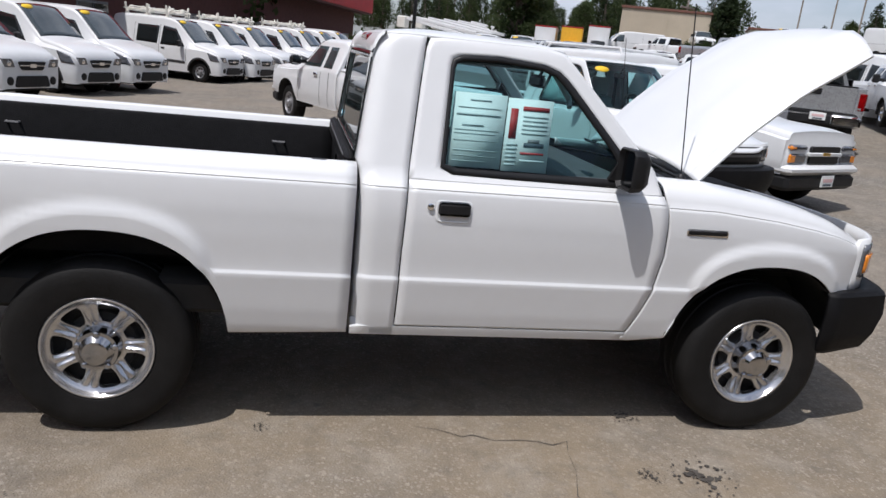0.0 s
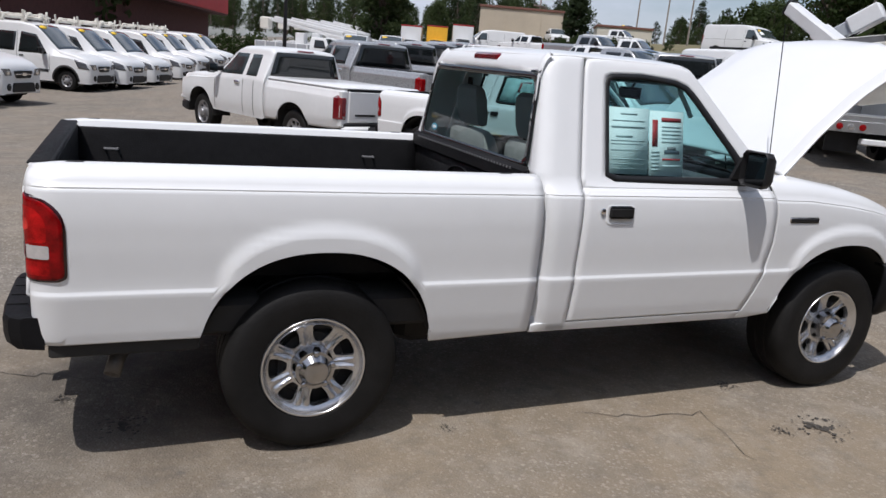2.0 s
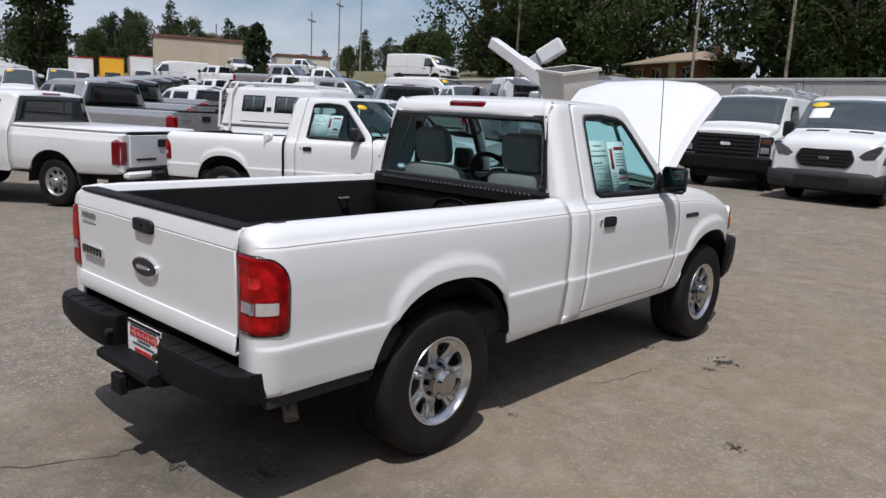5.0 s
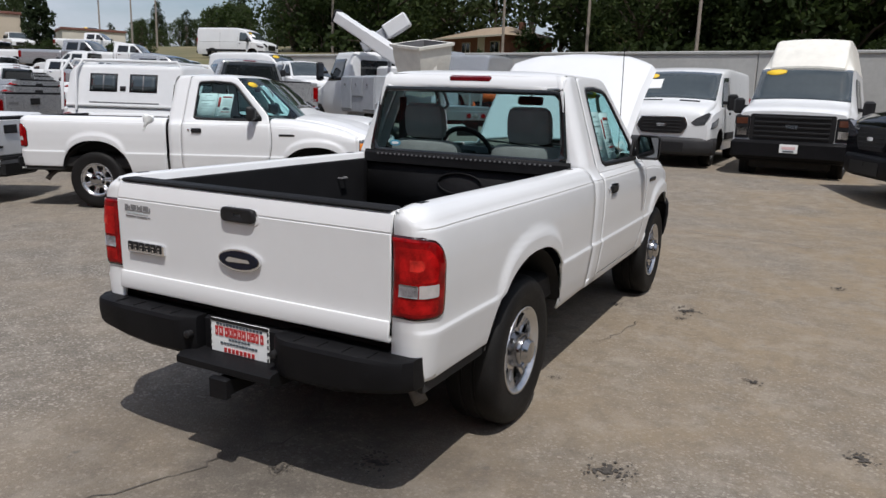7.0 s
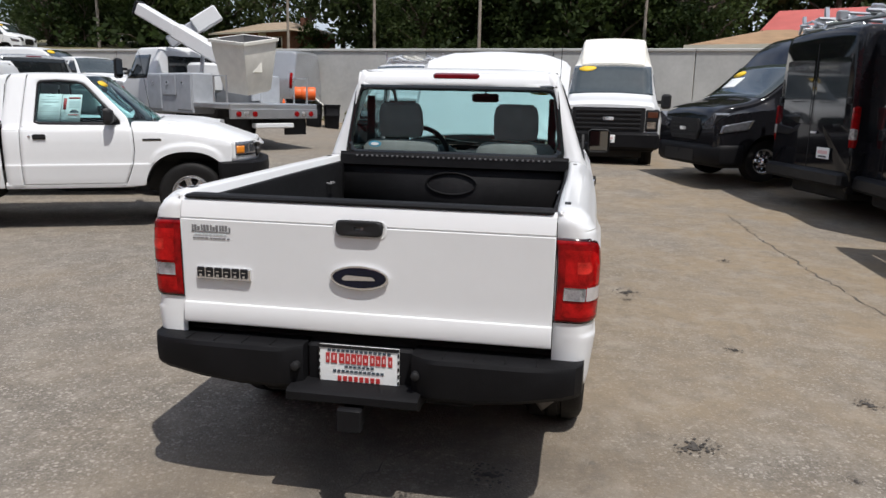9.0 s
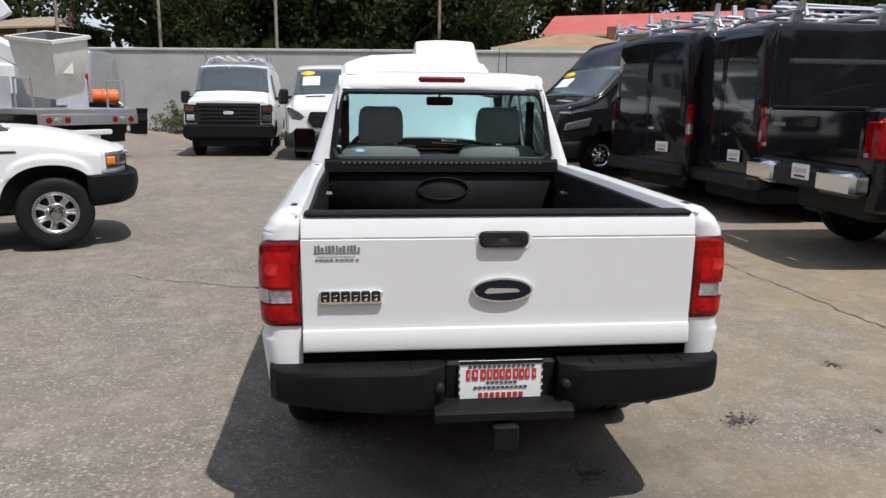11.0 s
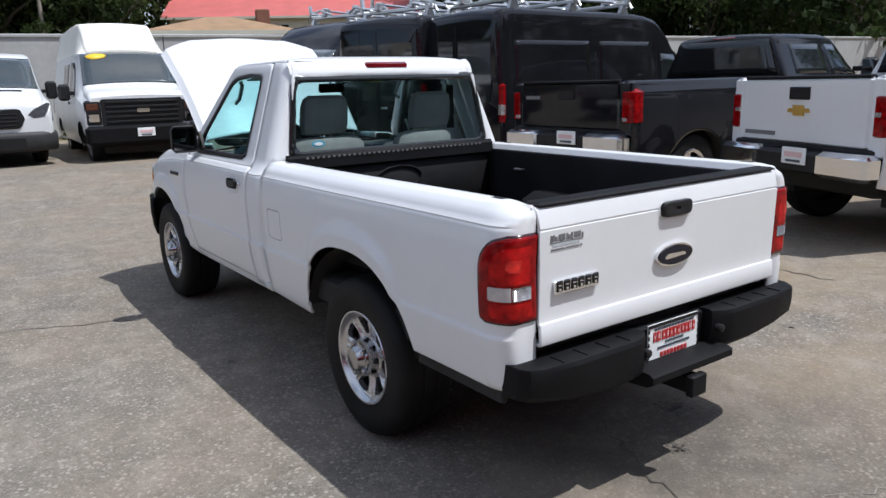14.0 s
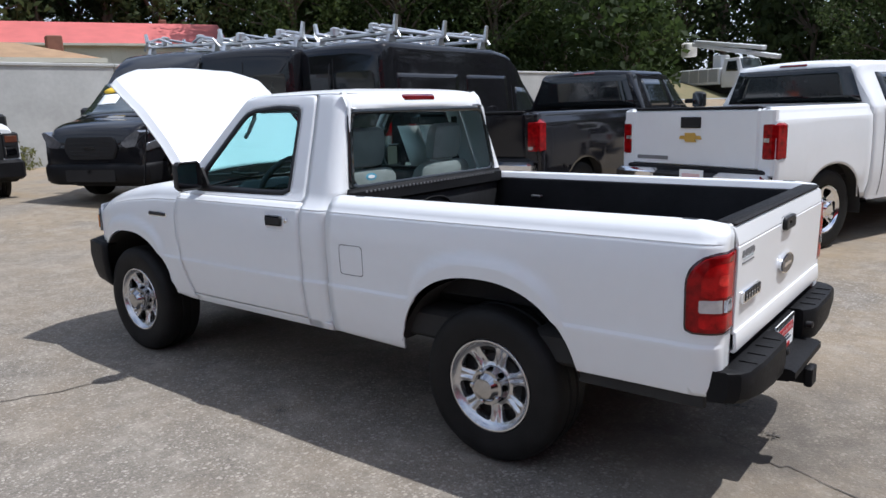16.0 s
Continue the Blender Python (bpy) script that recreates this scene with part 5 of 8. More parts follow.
def seam(shell, x0, z0, x1, z1, w=0.006, side=-1):
    rows = []
    for k in range(9):
        u = k / 8
        x, z = lerp(x0, x1, u), lerp(z0, z1, u)
        y = side * (shell.width(x, z) + 0.0035)
        dx, dz = (w, 0) if abs(z1 - z0) > abs(x1 - x0) else (0, w)
        rows.append([(x - dx, y, z - dz), (x + dx, y, z + dz)])
    return Geo().grid(rows)


def both_sides(fn, name, mat, parent, label="", solid=0.008):
    for s in (-1, 1):
        part(name, fn(s), mat, parent, label, solid=solid)


def plate(parent, x, y, z, d):
    p = part("licence_plate", Geo().box((x, y - 0.15, z - 0.075), (x + d, y + 0.15, z + 0.075), 0.004), PAPER, parent, "white dealer plate with printed bars")
    part("plate_bar", Geo().box((x + d, y - 0.11, z - 0.01), (x + d * 1.5, y + 0.11, z + 0.035)), PAPER_PINK, p)
    part("plate_bar", Geo().box((x + d, y - 0.09, z - 0.055), (x + d * 1.5, y + 0.09, z - 0.035)), INK, p)


def mirror(parent, x, y, z, mat=TRIM, h=0.13):
    for s in (-1, 1):
        g = Geo().box((x - 0.06, s * (y + 0.05), z - h), (x + 0.08, s * (y + 0.25), z + h), 0.04).box((x - 0.02, s * (y - 0.08), z - 0.05), (x + 0.04, s * (y + 0.09), z + 0.02), 0.01)
        m = part("side_mirror", g, mat, parent, "dark door mirror")
        part("mirror_glass", Geo().box((x - 0.064, s * (y + 0.07), z - h * 0.8), (x - 0.058, s * (y + 0.23), z + h * 0.8), 0.002), MIRROR, m)


def undertray(parent, x0, x1, w, z, lo=0.22):
    part("underbody", Geo().box((x0, -w + 0.3, lo), (x1, w - 0.3, z), 0.03), UNDER, parent)


def wheels(parent, xs, y, r, rim, rim_r, windows=8, cap=False):
    for x in xs:
        for s in (-1, 1):
            make_wheel(parent, (x, s * y, r), s, rim, r, rim_r, 0.22, windows, cap)


def rack(parent, xs, z, w, mat=ALU):
    """A ladder rack: flat cross bars on feet, forked stops, rails and drop-down clamps."""
    for k, x in enumerate(xs):
        part("rack_bar", Geo().box((x - 0.035, -w, z + 0.06), (x + 0.035, w, z + 0.12), 0.012), mat, parent, "aluminium rack crossbar")
        for s in (-1, 1):
            part("rack_foot", Geo().prism([(x - 0.10, z - 0.05), (x + 0.10, z - 0.05), (x + 0.05, z + 0.07), (x - 0.05, z + 0.07)], s * w * 0.94, s * w * 0.86), mat, parent)
            part("rack_stop", Geo().prism([(s * w - 0.035 * s, z + 0.10), (s * w + 0.03 * s, z + 0.10), (s * w + 0.055 * s, z + 0.33), (s * w + 0.02 * s, z + 0.34), (s * w - 0.01 * s, z + 0.20)], x - 0.03, x + 0.03, "x"), mat, parent)
            part("rack_arm", Geo().tube([(x + 0.02, s * w * 0.30, z + 0.13), (x + 0.10, s * w * 0.58, z + 0.22), (x + 0.10, s * w * 0.92, z + 0.17), (x + 0.06, s * w * 1.06, z + 0.02)], 0.024, 8), mat, parent)
    for s in (-1, 1):
        part("rack_rail", Geo().tube([(xs[0] - 0.25, s * w * 0.72, z + 0.145), (xs[-1] + 0.25, s * w * 0.72, z + 0.145)], 0.026, 8), mat, parent)
        part("ladder_clamp", Geo().box((xs[0] - 0.08, s * w * 0.5 - 0.05, z + 0.1), (xs[0] + 0.08, s * w * 0.5 + 0.05, z + 0.25), 0.02).tube([(xs[0], s * w * 0.5, z + 0.22), (xs[len(xs) // 2], s * w * 0.5, z + 0.19), (xs[-1], s * w * 0.5, z + 0.22)], 0.022, 8).box((xs[-1] - 0.08, s * w * 0.5 - 0.05, z + 0.1), (xs[-1] + 0.08, s * w * 0.5 + 0.05, z + 0.27), 0.02), mat, parent)


def sticker(parent, shell, x0, x1, y0, y1):
    """An oval price sticker laid on the windscreen."""
    pts = []
    for k in range(20):
        a = 2 * math.pi * k / 20
        x, q = lerp(x0, x1, 0.5 + 0.5 * math.sin(a)), lerp(y0, y1, 0.5 + 0.5 * math.cos(a))
        pts.append(shell.top(x - 0.001, x + 0.001, 0.94, 0.94, 0.013, 2, q, q + 0.001).v[4])
    part("windscreen_sticker", Geo().fan(pts), YELLOW, parent, "yellow oval price sticker", solid=0.002)


def compact_van(label, with_rack=False):
    """A small delivery van with a tall rounded roof."""
    sh = Shell([(-0.82, 0.34, 0.98, 1.70, 0.80, 0.60), (-0.79, 0.30, 1.0, 1.86, 0.85, 0.66), (-0.70, 0.28, 1.02, 1.95, 0.88, 0.70), (-0.4, 0.28, 1.03, 1.99, 0.89, 0.715), (1.3, 0.28, 1.05, 2.0, 0.89, 0.71), (1.72, 0.28, 1.05, 1.95, 0.89, 0.68),
                (2.45, 0.28, 1.05, 1.40, 0.885, 0.72), (2.66, 0.28, 1.04, 1.24, 0.88, 0.76), (2.85, 0.28, 1.03, 1.20, 0.875, 0.78), (3.2, 0.28, 1.00, 1.14, 0.87, 0.78), (3.45, 0.27, 0.96, 1.07, 0.855, 0.76), (3.62, 0.27, 0.90, 0.99, 0.83, 0.73), (3.71, 0.27, 0.82, 0.90, 0.78, 0.68), (3.755, 0.30, 0.72, 0.80, 0.70, 0.60)], ((0, 0.40), (2.912, 0.41)))
    t = thing("delivery_van", label, "van", "compact delivery vans")
    part("body", sh.body(), PAINT_OLD, t, sharp=32)
    part("windscreen", sh.top(2.62, 1.79, 0.98, 0.96), SHADE_GLASS, t, "dark windscreen", solid=0.006)
    sticker(t, sh, 1.98, 1.84, -0.92, -0.35)
    both_sides(lambda s: sh.side([(1.32, 1.10), (2.30, 1.10), (1.88, 1.66), (1.38, 1.72)], side=s), "door_window", DARK_GLASS, t)
    both_sides(lambda s: sh.side([(0.30, 1.14), (1.18, 1.12), (1.22, 1.70), (0.32, 1.70)], side=s), "side_window", DARK_GLASS, t)
    both_sides(lambda s: sh.side([(-0.4, 0.60), (2.35, 0.56), (2.35, 0.64), (-0.4, 0.68)], 0.012, side=s), "rub_strip", BUMPER_GREY, t)
    for s in (-1, 1):
        hl = part("headlight", sh.side([(3.36, 0.74), (3.70, 0.72), (3.60, 0.90), (3.22, 1.00)], 0.010, side=s), HEADLAMP, t, "tall swept headlight", solid=0.014)
        part("lamp_front", Geo().prism(rounded([(s * 0.44, 0.72), (s * 0.70, 0.72), (s * 0.74, 0.88), (s * 0.52, 0.88)], 0.03), 3.58, 3.765, "x"), HEADLAMP, hl)
        part("bulb", Geo().lathe([(0.055, 3.74), (0.055, 3.769), (0.03, 3.774), (0.001, 3.774)], 12, "x", (0, s * 0.59, 0.79)), CHROME, hl)
        part("fog_recess", Geo().lathe([(0.085, 3.60), (0.085, 3.768), (0.06, 3.775), (0.001, 3.775)], 14, "x", (0, s * 0.57, 0.45)), TRIM, t)
        for xa, za, xb, zb in ((1.26, 0.35, 1.26, 1.75), (2.38, 0.6, 2.38, 1.1), (0.2, 0.4, 0.2, 1.75)):
            part("door_seam", seam(sh, xa, za, xb, zb, side=s), TRIM, t)
        part("door_handle", sh.side([(1.36, 0.98), (1.50, 0.98), (1.50, 1.02), (1.36, 1.02)], 0.02, 3, s), TRIM, t, solid=0.02)
        ring_pts = []
        for k in range(21):
            a = math.pi * k / 20
            x, z = 2.912 + 0.47 * math.cos(a), 0.33 + 0.48 * math.sin(a)
            ring_pts.append([(x, s * (sh.width(x, min(z, 0.9)) + 0.012), z), (2.912 + 0.41 * math.cos(a), s * (sh.width(x, min(z, 0.9)) + 0.012), 0.33 + 0.41 * math.sin(a))])
        part("arch_moulding", Geo().grid(ring_pts), BUMPER_GREY, t, solid=0.02)
    gr = part("grille", Geo().prism(rounded([(-0.28, 0.66), (0.28, 0.66), (0.37, 0.83), (-0.37, 0.83)], 0.05), 3.62, 3.785, "x"), TRIM, t, "black grille")
    part("grille_bar", Geo().box((3.77, -0.33, 0.735), (3.795, 0.33, 0.765), 0.008), CHROME, gr)
    part("lower_grille", Geo().prism(rounded([(-0.46, 0.33), (0.46, 0.33), (0.40, 0.55), (-0.40, 0.55)], 0.05), 3.62, 3.79, "x"), PLASTIC, t, "black lower bumper mesh")
    part("badge", sh.end(3.79, -0.09, 0.09, 0.715, 0.785, 0.014, 0.03), CHROME, gr)
    part("bonnet_line", Geo().tube([(3.60, -0.62, 0.965), (3.66, -0.35, 0.955), (3.675, 0.0, 0.955), (3.66, 0.35, 0.955), (3.60, 0.62, 0.965)], 0.008, 6), GREY_PLASTIC, t)
    mirror(t, 2.18, 0.86, 1.20, TRIM, 0.11)
    undertray(t, -0.7, 3.5, 0.86, 0.7)
    wheels(t, (0, 2.912), 0.80, 0.325, STEEL_RIM, 0.19, 7)
    if with_rack:
        rack(t, (-0.3, 0.6, 1.4), 2.03, 0.62, WHITE_PLASTIC)
    return t


def full_van(label, high_roof=False, with_rack=False, paint=PAINT_OLD):
    """A full-size van with an upright black grille."""
    sh = Shell([(-1.27, 0.45, 1.05, 1.92, 0.92, 0.74), (-1.22, 0.40, 1.1, 2.02, 0.98, 0.80), (-1.0, 0.38, 1.12, 2.06, 1.0, 0.83), (2.5, 0.38, 1.15, 2.07, 1.0, 0.83), (2.78, 0.38, 1.15, 2.03, 1.0, 0.80), (3.40, 0.38, 1.20, 1.42, 1.0, 0.86),
                (3.6, 0.40, 1.18, 1.36, 0.995, 0.88), (4.0, 0.46, 1.12, 1.30, 0.985, 0.89), (4.14, 0.50, 1.08, 1.26, 0.975, 0.88), (4.18, 0.52, 1.05, 1.22, 0.96, 0.87)], ((0, 0.44), (3.505, 0.45)), 0.10)
    t = thing("cargo_van", label, "van", "full-size vans")
    part("body", sh.body(), paint, t, sharp=32)
    part("windscreen", sh.top(3.36, 2.82, 1.02, 1.02), SHADE_GLASS, t, "dark windscreen", solid=0.006)
    both_sides(lambda s: sh.side([(2.1, 1.24), (2.98, 1.24), (2.62, 1.86), (2.12, 1.88)], side=s), "door_window", DARK_GLASS, t)
    if paint == SILVER:
        both_sides(lambda s: sh.side([(1.25, 1.28), (1.85, 1.28), (1.85, 1.86), (1.25, 1.86)], side=s), "side_window", DARK_GLASS, t)
        part("roof_wing", Geo().prism(rounded([(0.6, 2.06), (2.1, 2.06), (1.9, 2.22), (0.8, 2.24)], 0.04), -0.70, 0.70), paint, t, "silver roof fairing")
    if high_roof:
        sticker(t, sh, 2.97, 2.86, -0.95, -0.45)
        both_sides(lambda s: sh.side([(0.9, 1.26), (1.8, 1.26), (1.8, 1.86), (0.9, 1.86)], side=s), "side_window", DARK_GLASS, t)
        hi = Shell([(-1.24, 2.0, 2.03, 2.40, 0.80, 0.68), (-1.1, 2.0, 2.04, 2.58, 0.82, 0.68), (1.6, 2.0, 2.04, 2.63, 0.82, 0.67), (2.15, 2.0, 2.04, 2.59, 0.82, 0.66), (2.42, 2.0, 2.04, 2.45, 0.81, 0.66), (2.70, 2.0, 2.03, 2.18, 0.80, 0.67), (2.80, 2.0, 2.01, 2.06, 0.78, 0.65)], (), 0.07)
        part("raised_roof", hi.body(), WHITE_PLASTIC, t, "white fibreglass raised roof")
    gr = part("grille", sh.end(4.15, -0.70, 0.70, 0.73, 1.19, 0.05, 0.04), TRIM, t, "black slatted grille")
    for k in range(5):
        part("grille_slat", Geo().box((4.195, -0.62, 0.775 + 0.085 * k), (4.222, 0.62, 0.815 + 0.085 * k), 0.008), PLASTIC, gr)
    part("badge", sh.end(4.222, -0.11, 0.11, 0.945, 1.015, 0.012, 0.03), CHROME, gr)
    for s in (-1, 1):
        h = part("headlight", Geo().box((4.06, s * 0.69, 0.73), (4.195, s * 0.965, 1.17), 0.03), TRIM, t, "square headlight in a black bezel")
        part("lens", Geo().box((4.17, s * 0.73, 0.79), (4.205, s * 0.92, 0.95), 0.02), CHROME, h)
        part("turn_lens", Geo().box((4.15, s * 0.74, 1.0), (4.200, s * 0.94, 1.12), 0.01), AMBER_DARK, h)
        for xa, za, xb, zb in ((2.05, 0.45, 2.05, 1.9), (3.1, 0.7, 3.1, 1.2), (0.75, 0.5, 0.75, 1.95)):
            part("door_seam", seam(sh, xa, za, xb, zb, side=s), TRIM, t)
        part("door_handle", sh.side([(2.12, 1.1), (2.26, 1.1), (2.26, 1.15), (2.12, 1.15)], 0.02, 3, s), TRIM, t, solid=0.02)
        part("tail_light", sh.side([(-1.20, 0.85), (-1.10, 0.85), (-1.10, 1.35), (-1.20, 1.35)], 0.01, 4, s), RED_LENS, t, solid=0.01)
    part("front_bumper", Geo().box((4.02, -0.99, 0.40), (4.30, 0.99, 0.73), 0.05).box((3.9, -0.90, 0.36), (4.2, 0.90, 0.46), 0.03), BUMPER, t, "black front bumper")
    if not with_rack:
        plate(t, 4.30, 0, 0.60, 0.012)
    for y in (-0.35, 0.3):
        part("wiper", Geo().tube([(3.36, y - 0.3, 1.42), (3.30, y + 0.3, 1.47)], 0.01, 6), TRIM, t)
    mirror(t, 2.9, 0.98, 1.32, TRIM, 0.15)
    undertray(t, -1.1, 4.0, 0.98, 0.8)
    wheels(t, (0, 3.505), 0.86, 0.375, STEEL_RIM, 0.21, 8)
    if with_rack:
        rack(t, (-0.6, 0.7, 2.0), 2.08, 0.72, ALU)
        part("ladder", Geo().tube([(-1.3, 0.1, 2.28), (2.6, 0.1, 2.28)], 0.03, 8).tube([(-1.3, -0.15, 2.28), (2.6, -0.15, 2.28)], 0.03, 8), WHITE_PLASTIC, t)
    return t


def euro_van(label, paint, height=2.07, with_rack=False, white=False):
    """A tall panel van with a sloping nose."""
    d = height - 2.07
    zt = height
    sh = Shell([(-1.30, 0.42, 1.1, zt - 0.22, 0.97, 0.84), (-1.275, 0.37, 1.14, zt - 0.11, 1.0, 0.88), (-1.22, 0.35, 1.17, zt - 0.04, 1.015, 0.905), (-1.08, 0.34, 1.2, zt, 1.025, 0.925), (1.5, 0.32, 1.2, zt, 1.025, 0.925), (2.1, 0.32, 1.2, zt - 0.02 - d * 0.10, 1.025, 0.92), (2.45, 0.32, 1.2, zt - 0.05 - d * 0.48, 1.025, 0.905), (2.74, 0.32, 1.2, 1.97, 1.02, 0.88),
                (3.48, 0.32, 1.18, 1.38, 1.01, 0.90), (3.70, 0.32, 1.15, 1.31, 1.005, 0.90), (3.95, 0.30, 1.12, 1.26, 0.995, 0.88), (4.13, 0.30, 1.07, 1.20, 0.98, 0.85), (4.23, 0.31, 1.0, 1.13, 0.95, 0.81), (4.28, 0.33, 0.91, 1.03, 0.90, 0.76)], ((0, 0.43), (3.30, 0.44)), 0.10)
    t = thing("panel_van", label, "van", "panel vans")
    part("body", sh.body(), paint, t, sharp=32)
    part("windscreen", sh.top(3.48, 2.79, 1.01, 1.0), SHADE_GLASS, t, "dark windscreen", solid=0.006)
    sticker(t, sh, 3.0, 2.88, -0.95, -0.55)
    part("dash_sheet", sh.top(3.22, 3.02, 0.94, 0.94, 0.011, 5, -0.88, -0.40), PAPER, t, "white paper behind the glass", solid=0.002)
    both_sides(lambda s: sh.side([(2.25, 1.28), (3.25, 1.24), (2.75, 1.86), (2.28, 1.88)], side=s), "door_window", DARK_GLASS if not white else SHADE_GLASS, t)
    both_sides(lambda s: sh.side([(-0.5, 0.55), (2.8, 0.55), (2.8, 0.70), (-0.5, 0.70)], 0.012, side=s), "rub_strip", PLASTIC, t)
    if not white:
        for xa, xb in ((-1.02, 0.58), (0.74, 2.05)):
            both_sides(lambda s: sh.side([(xa, 1.30), (xb, 1.30), (xb - 0.06, 2.06), (xa + 0.02, 2.06)], 0.002, 12, side=s), "side_panel", paint, t, solid=0.003)
    for s in (-1, 1):
        part("headlight", sh.side([(3.74, 0.86), (4.22, 0.80), (4.18, 0.93), (3.64, 1.03)], 0.01, side=s), HEADLAMP, t, "swept headlight", solid=0.01)
        part("headlight_front", Geo().prism([(s * 0.57, 0.92), (s * 0.66, 0.86), (s * 0.84, 0.88), (s * 0.95, 1.10), (s * 0.90, 1.13), (s * 0.68, 1.02)], 4.02, 4.285, "x"), HEADLAMP, t)
        for xa, za, xb, zb in ((2.15, 0.4, 2.15, 1.9), (3.2, 0.7, 3.2, 1.2), (0.66, 0.45, 0.66, 1.9), (-1.05, 1.22, 2.05, 1.22)):
            part("door_seam", seam(sh, xa, za, xb, zb, side=s), TRIM, t)
        part("door_handle", sh.side([(2.22, 1.08), (2.36, 1.08), (2.36, 1.13), (2.22, 1.13)], 0.02, 3, s), PLASTIC, t, solid=0.02)
        l = part("tail_light", Geo().box((-1.302, s * 0.915, 0.92), (-1.20, s * 1.010, 1.48), 0.03), RED_LENS, t, "tall red tail light with a clear band")
        part("reverse_lens", Geo().box((-1.305, s * 0.920, 1.03), (-1.22, s * 1.012, 1.20), 0.02), CLEAR_LENS, l)
        # rear door glass and hinges
        part("rear_window", sh.end(-1.304, s * 0.06, s * 0.78, 1.22, 1.84 + d * 0.6, 0.02, 0.06), DARK_GLASS, t)
        part("door_hinge", Geo().box((-1.33, s * 0.83, 1.5), (-1.27, s * 0.90, 1.58), 0.01), TRIM, t)
    part("door_gap", Geo().box((-1.304, -0.006, 0.55), (-1.29, 0.006, zt - 0.2)), TRIM, t)
    part("rear_handle", Geo().box((-1.33, -0.20, 1.08), (-1.295, -0.06, 1.13), 0.012), CHROME, t)
    part("rear_bumper", Geo().box((-1.40, -0.99, 0.42), (-1.2, 0.99, 0.62), 0.04), PLASTIC, t, "black rear bumper")
    plate(t, -1.325, -0.44, 0.84, -0.012)
    hexagon = [(-0.40, 0.70), (0.40, 0.70), (0.50, 0.85), (0.43, 1.02), (-0.43, 1.02), (-0.50, 0.85)]
    gr = part("grille", Geo().prism(rounded(hexagon, 0.05), 4.22, 4.312, "x"), TRIM, t, "black six-sided grille")
    part("grille_rim", Geo().prism(rounded([(y * 1.05, 0.86 + (z - 0.86) * 1.10) for y, z in hexagon], 0.06), 4.20, 4.300, "x"), CHROME if white else TRIM, gr)
    for k in range(4):
        part("grille_slat", Geo().box((4.31, -0.40, 0.735 + 0.066 * k), (4.322, 0.40, 0.755 + 0.066 * k), 0.004), PLASTIC, gr)
    for s in (-1, 1):
        part("cowl_vent", sh.top(3.66, 3.58, 0.94, 0.94, 0.008, 5, *((-0.72, -0.22) if s < 0 else (0.22, 0.72))), TRIM, t, solid=0.004)
    part("badge", sh.end(4.315, -0.10, 0.10, 0.83, 0.89, 0.014, 0.03), CHROME, gr)
    rows = []
    for z, d in ((0.27, 0.10), (0.29, 0.05), (0.34, 0.01), (0.45, 0.0), (0.54, 0.0), (0.59, 0.012), (0.615, 0.04), (0.62, 0.09)):
        rows.append([(3.80, -1.035 + d * 0.4, z)] + [(4.375 - d - 0.16 * abs(y) ** 5, y * (1.02 - d * 0.4), z) for y in span(-1.0, 1.0, 19)] + [(3.80, 1.035 - d * 0.4, z)])
    part("front_bumper", Geo().grid(rows).face(rows[0]).face(rows[-1]), BUMPER if not white else BUMPER_GREY, t, "plastic front bumper", sharp=50)
    part("lower_grille", sh.end(4.345, -0.48, 0.48, 0.33, 0.52, 0.03, 0.04), TRIM, t)
    mirror(t, 3.0, 1.0, 1.35, TRIM, 0.17)
    undertray(t, -1.1, 4.0, 1.0, 0.8)
    wheels(t, (0, 3.30), 0.87, 0.355, STEEL_RIM if white else CHROME, 0.21, 8)
    if with_rack:
        rack(t, (-0.8, 0.4, 1.6), zt + 0.05, 0.78)
    return t


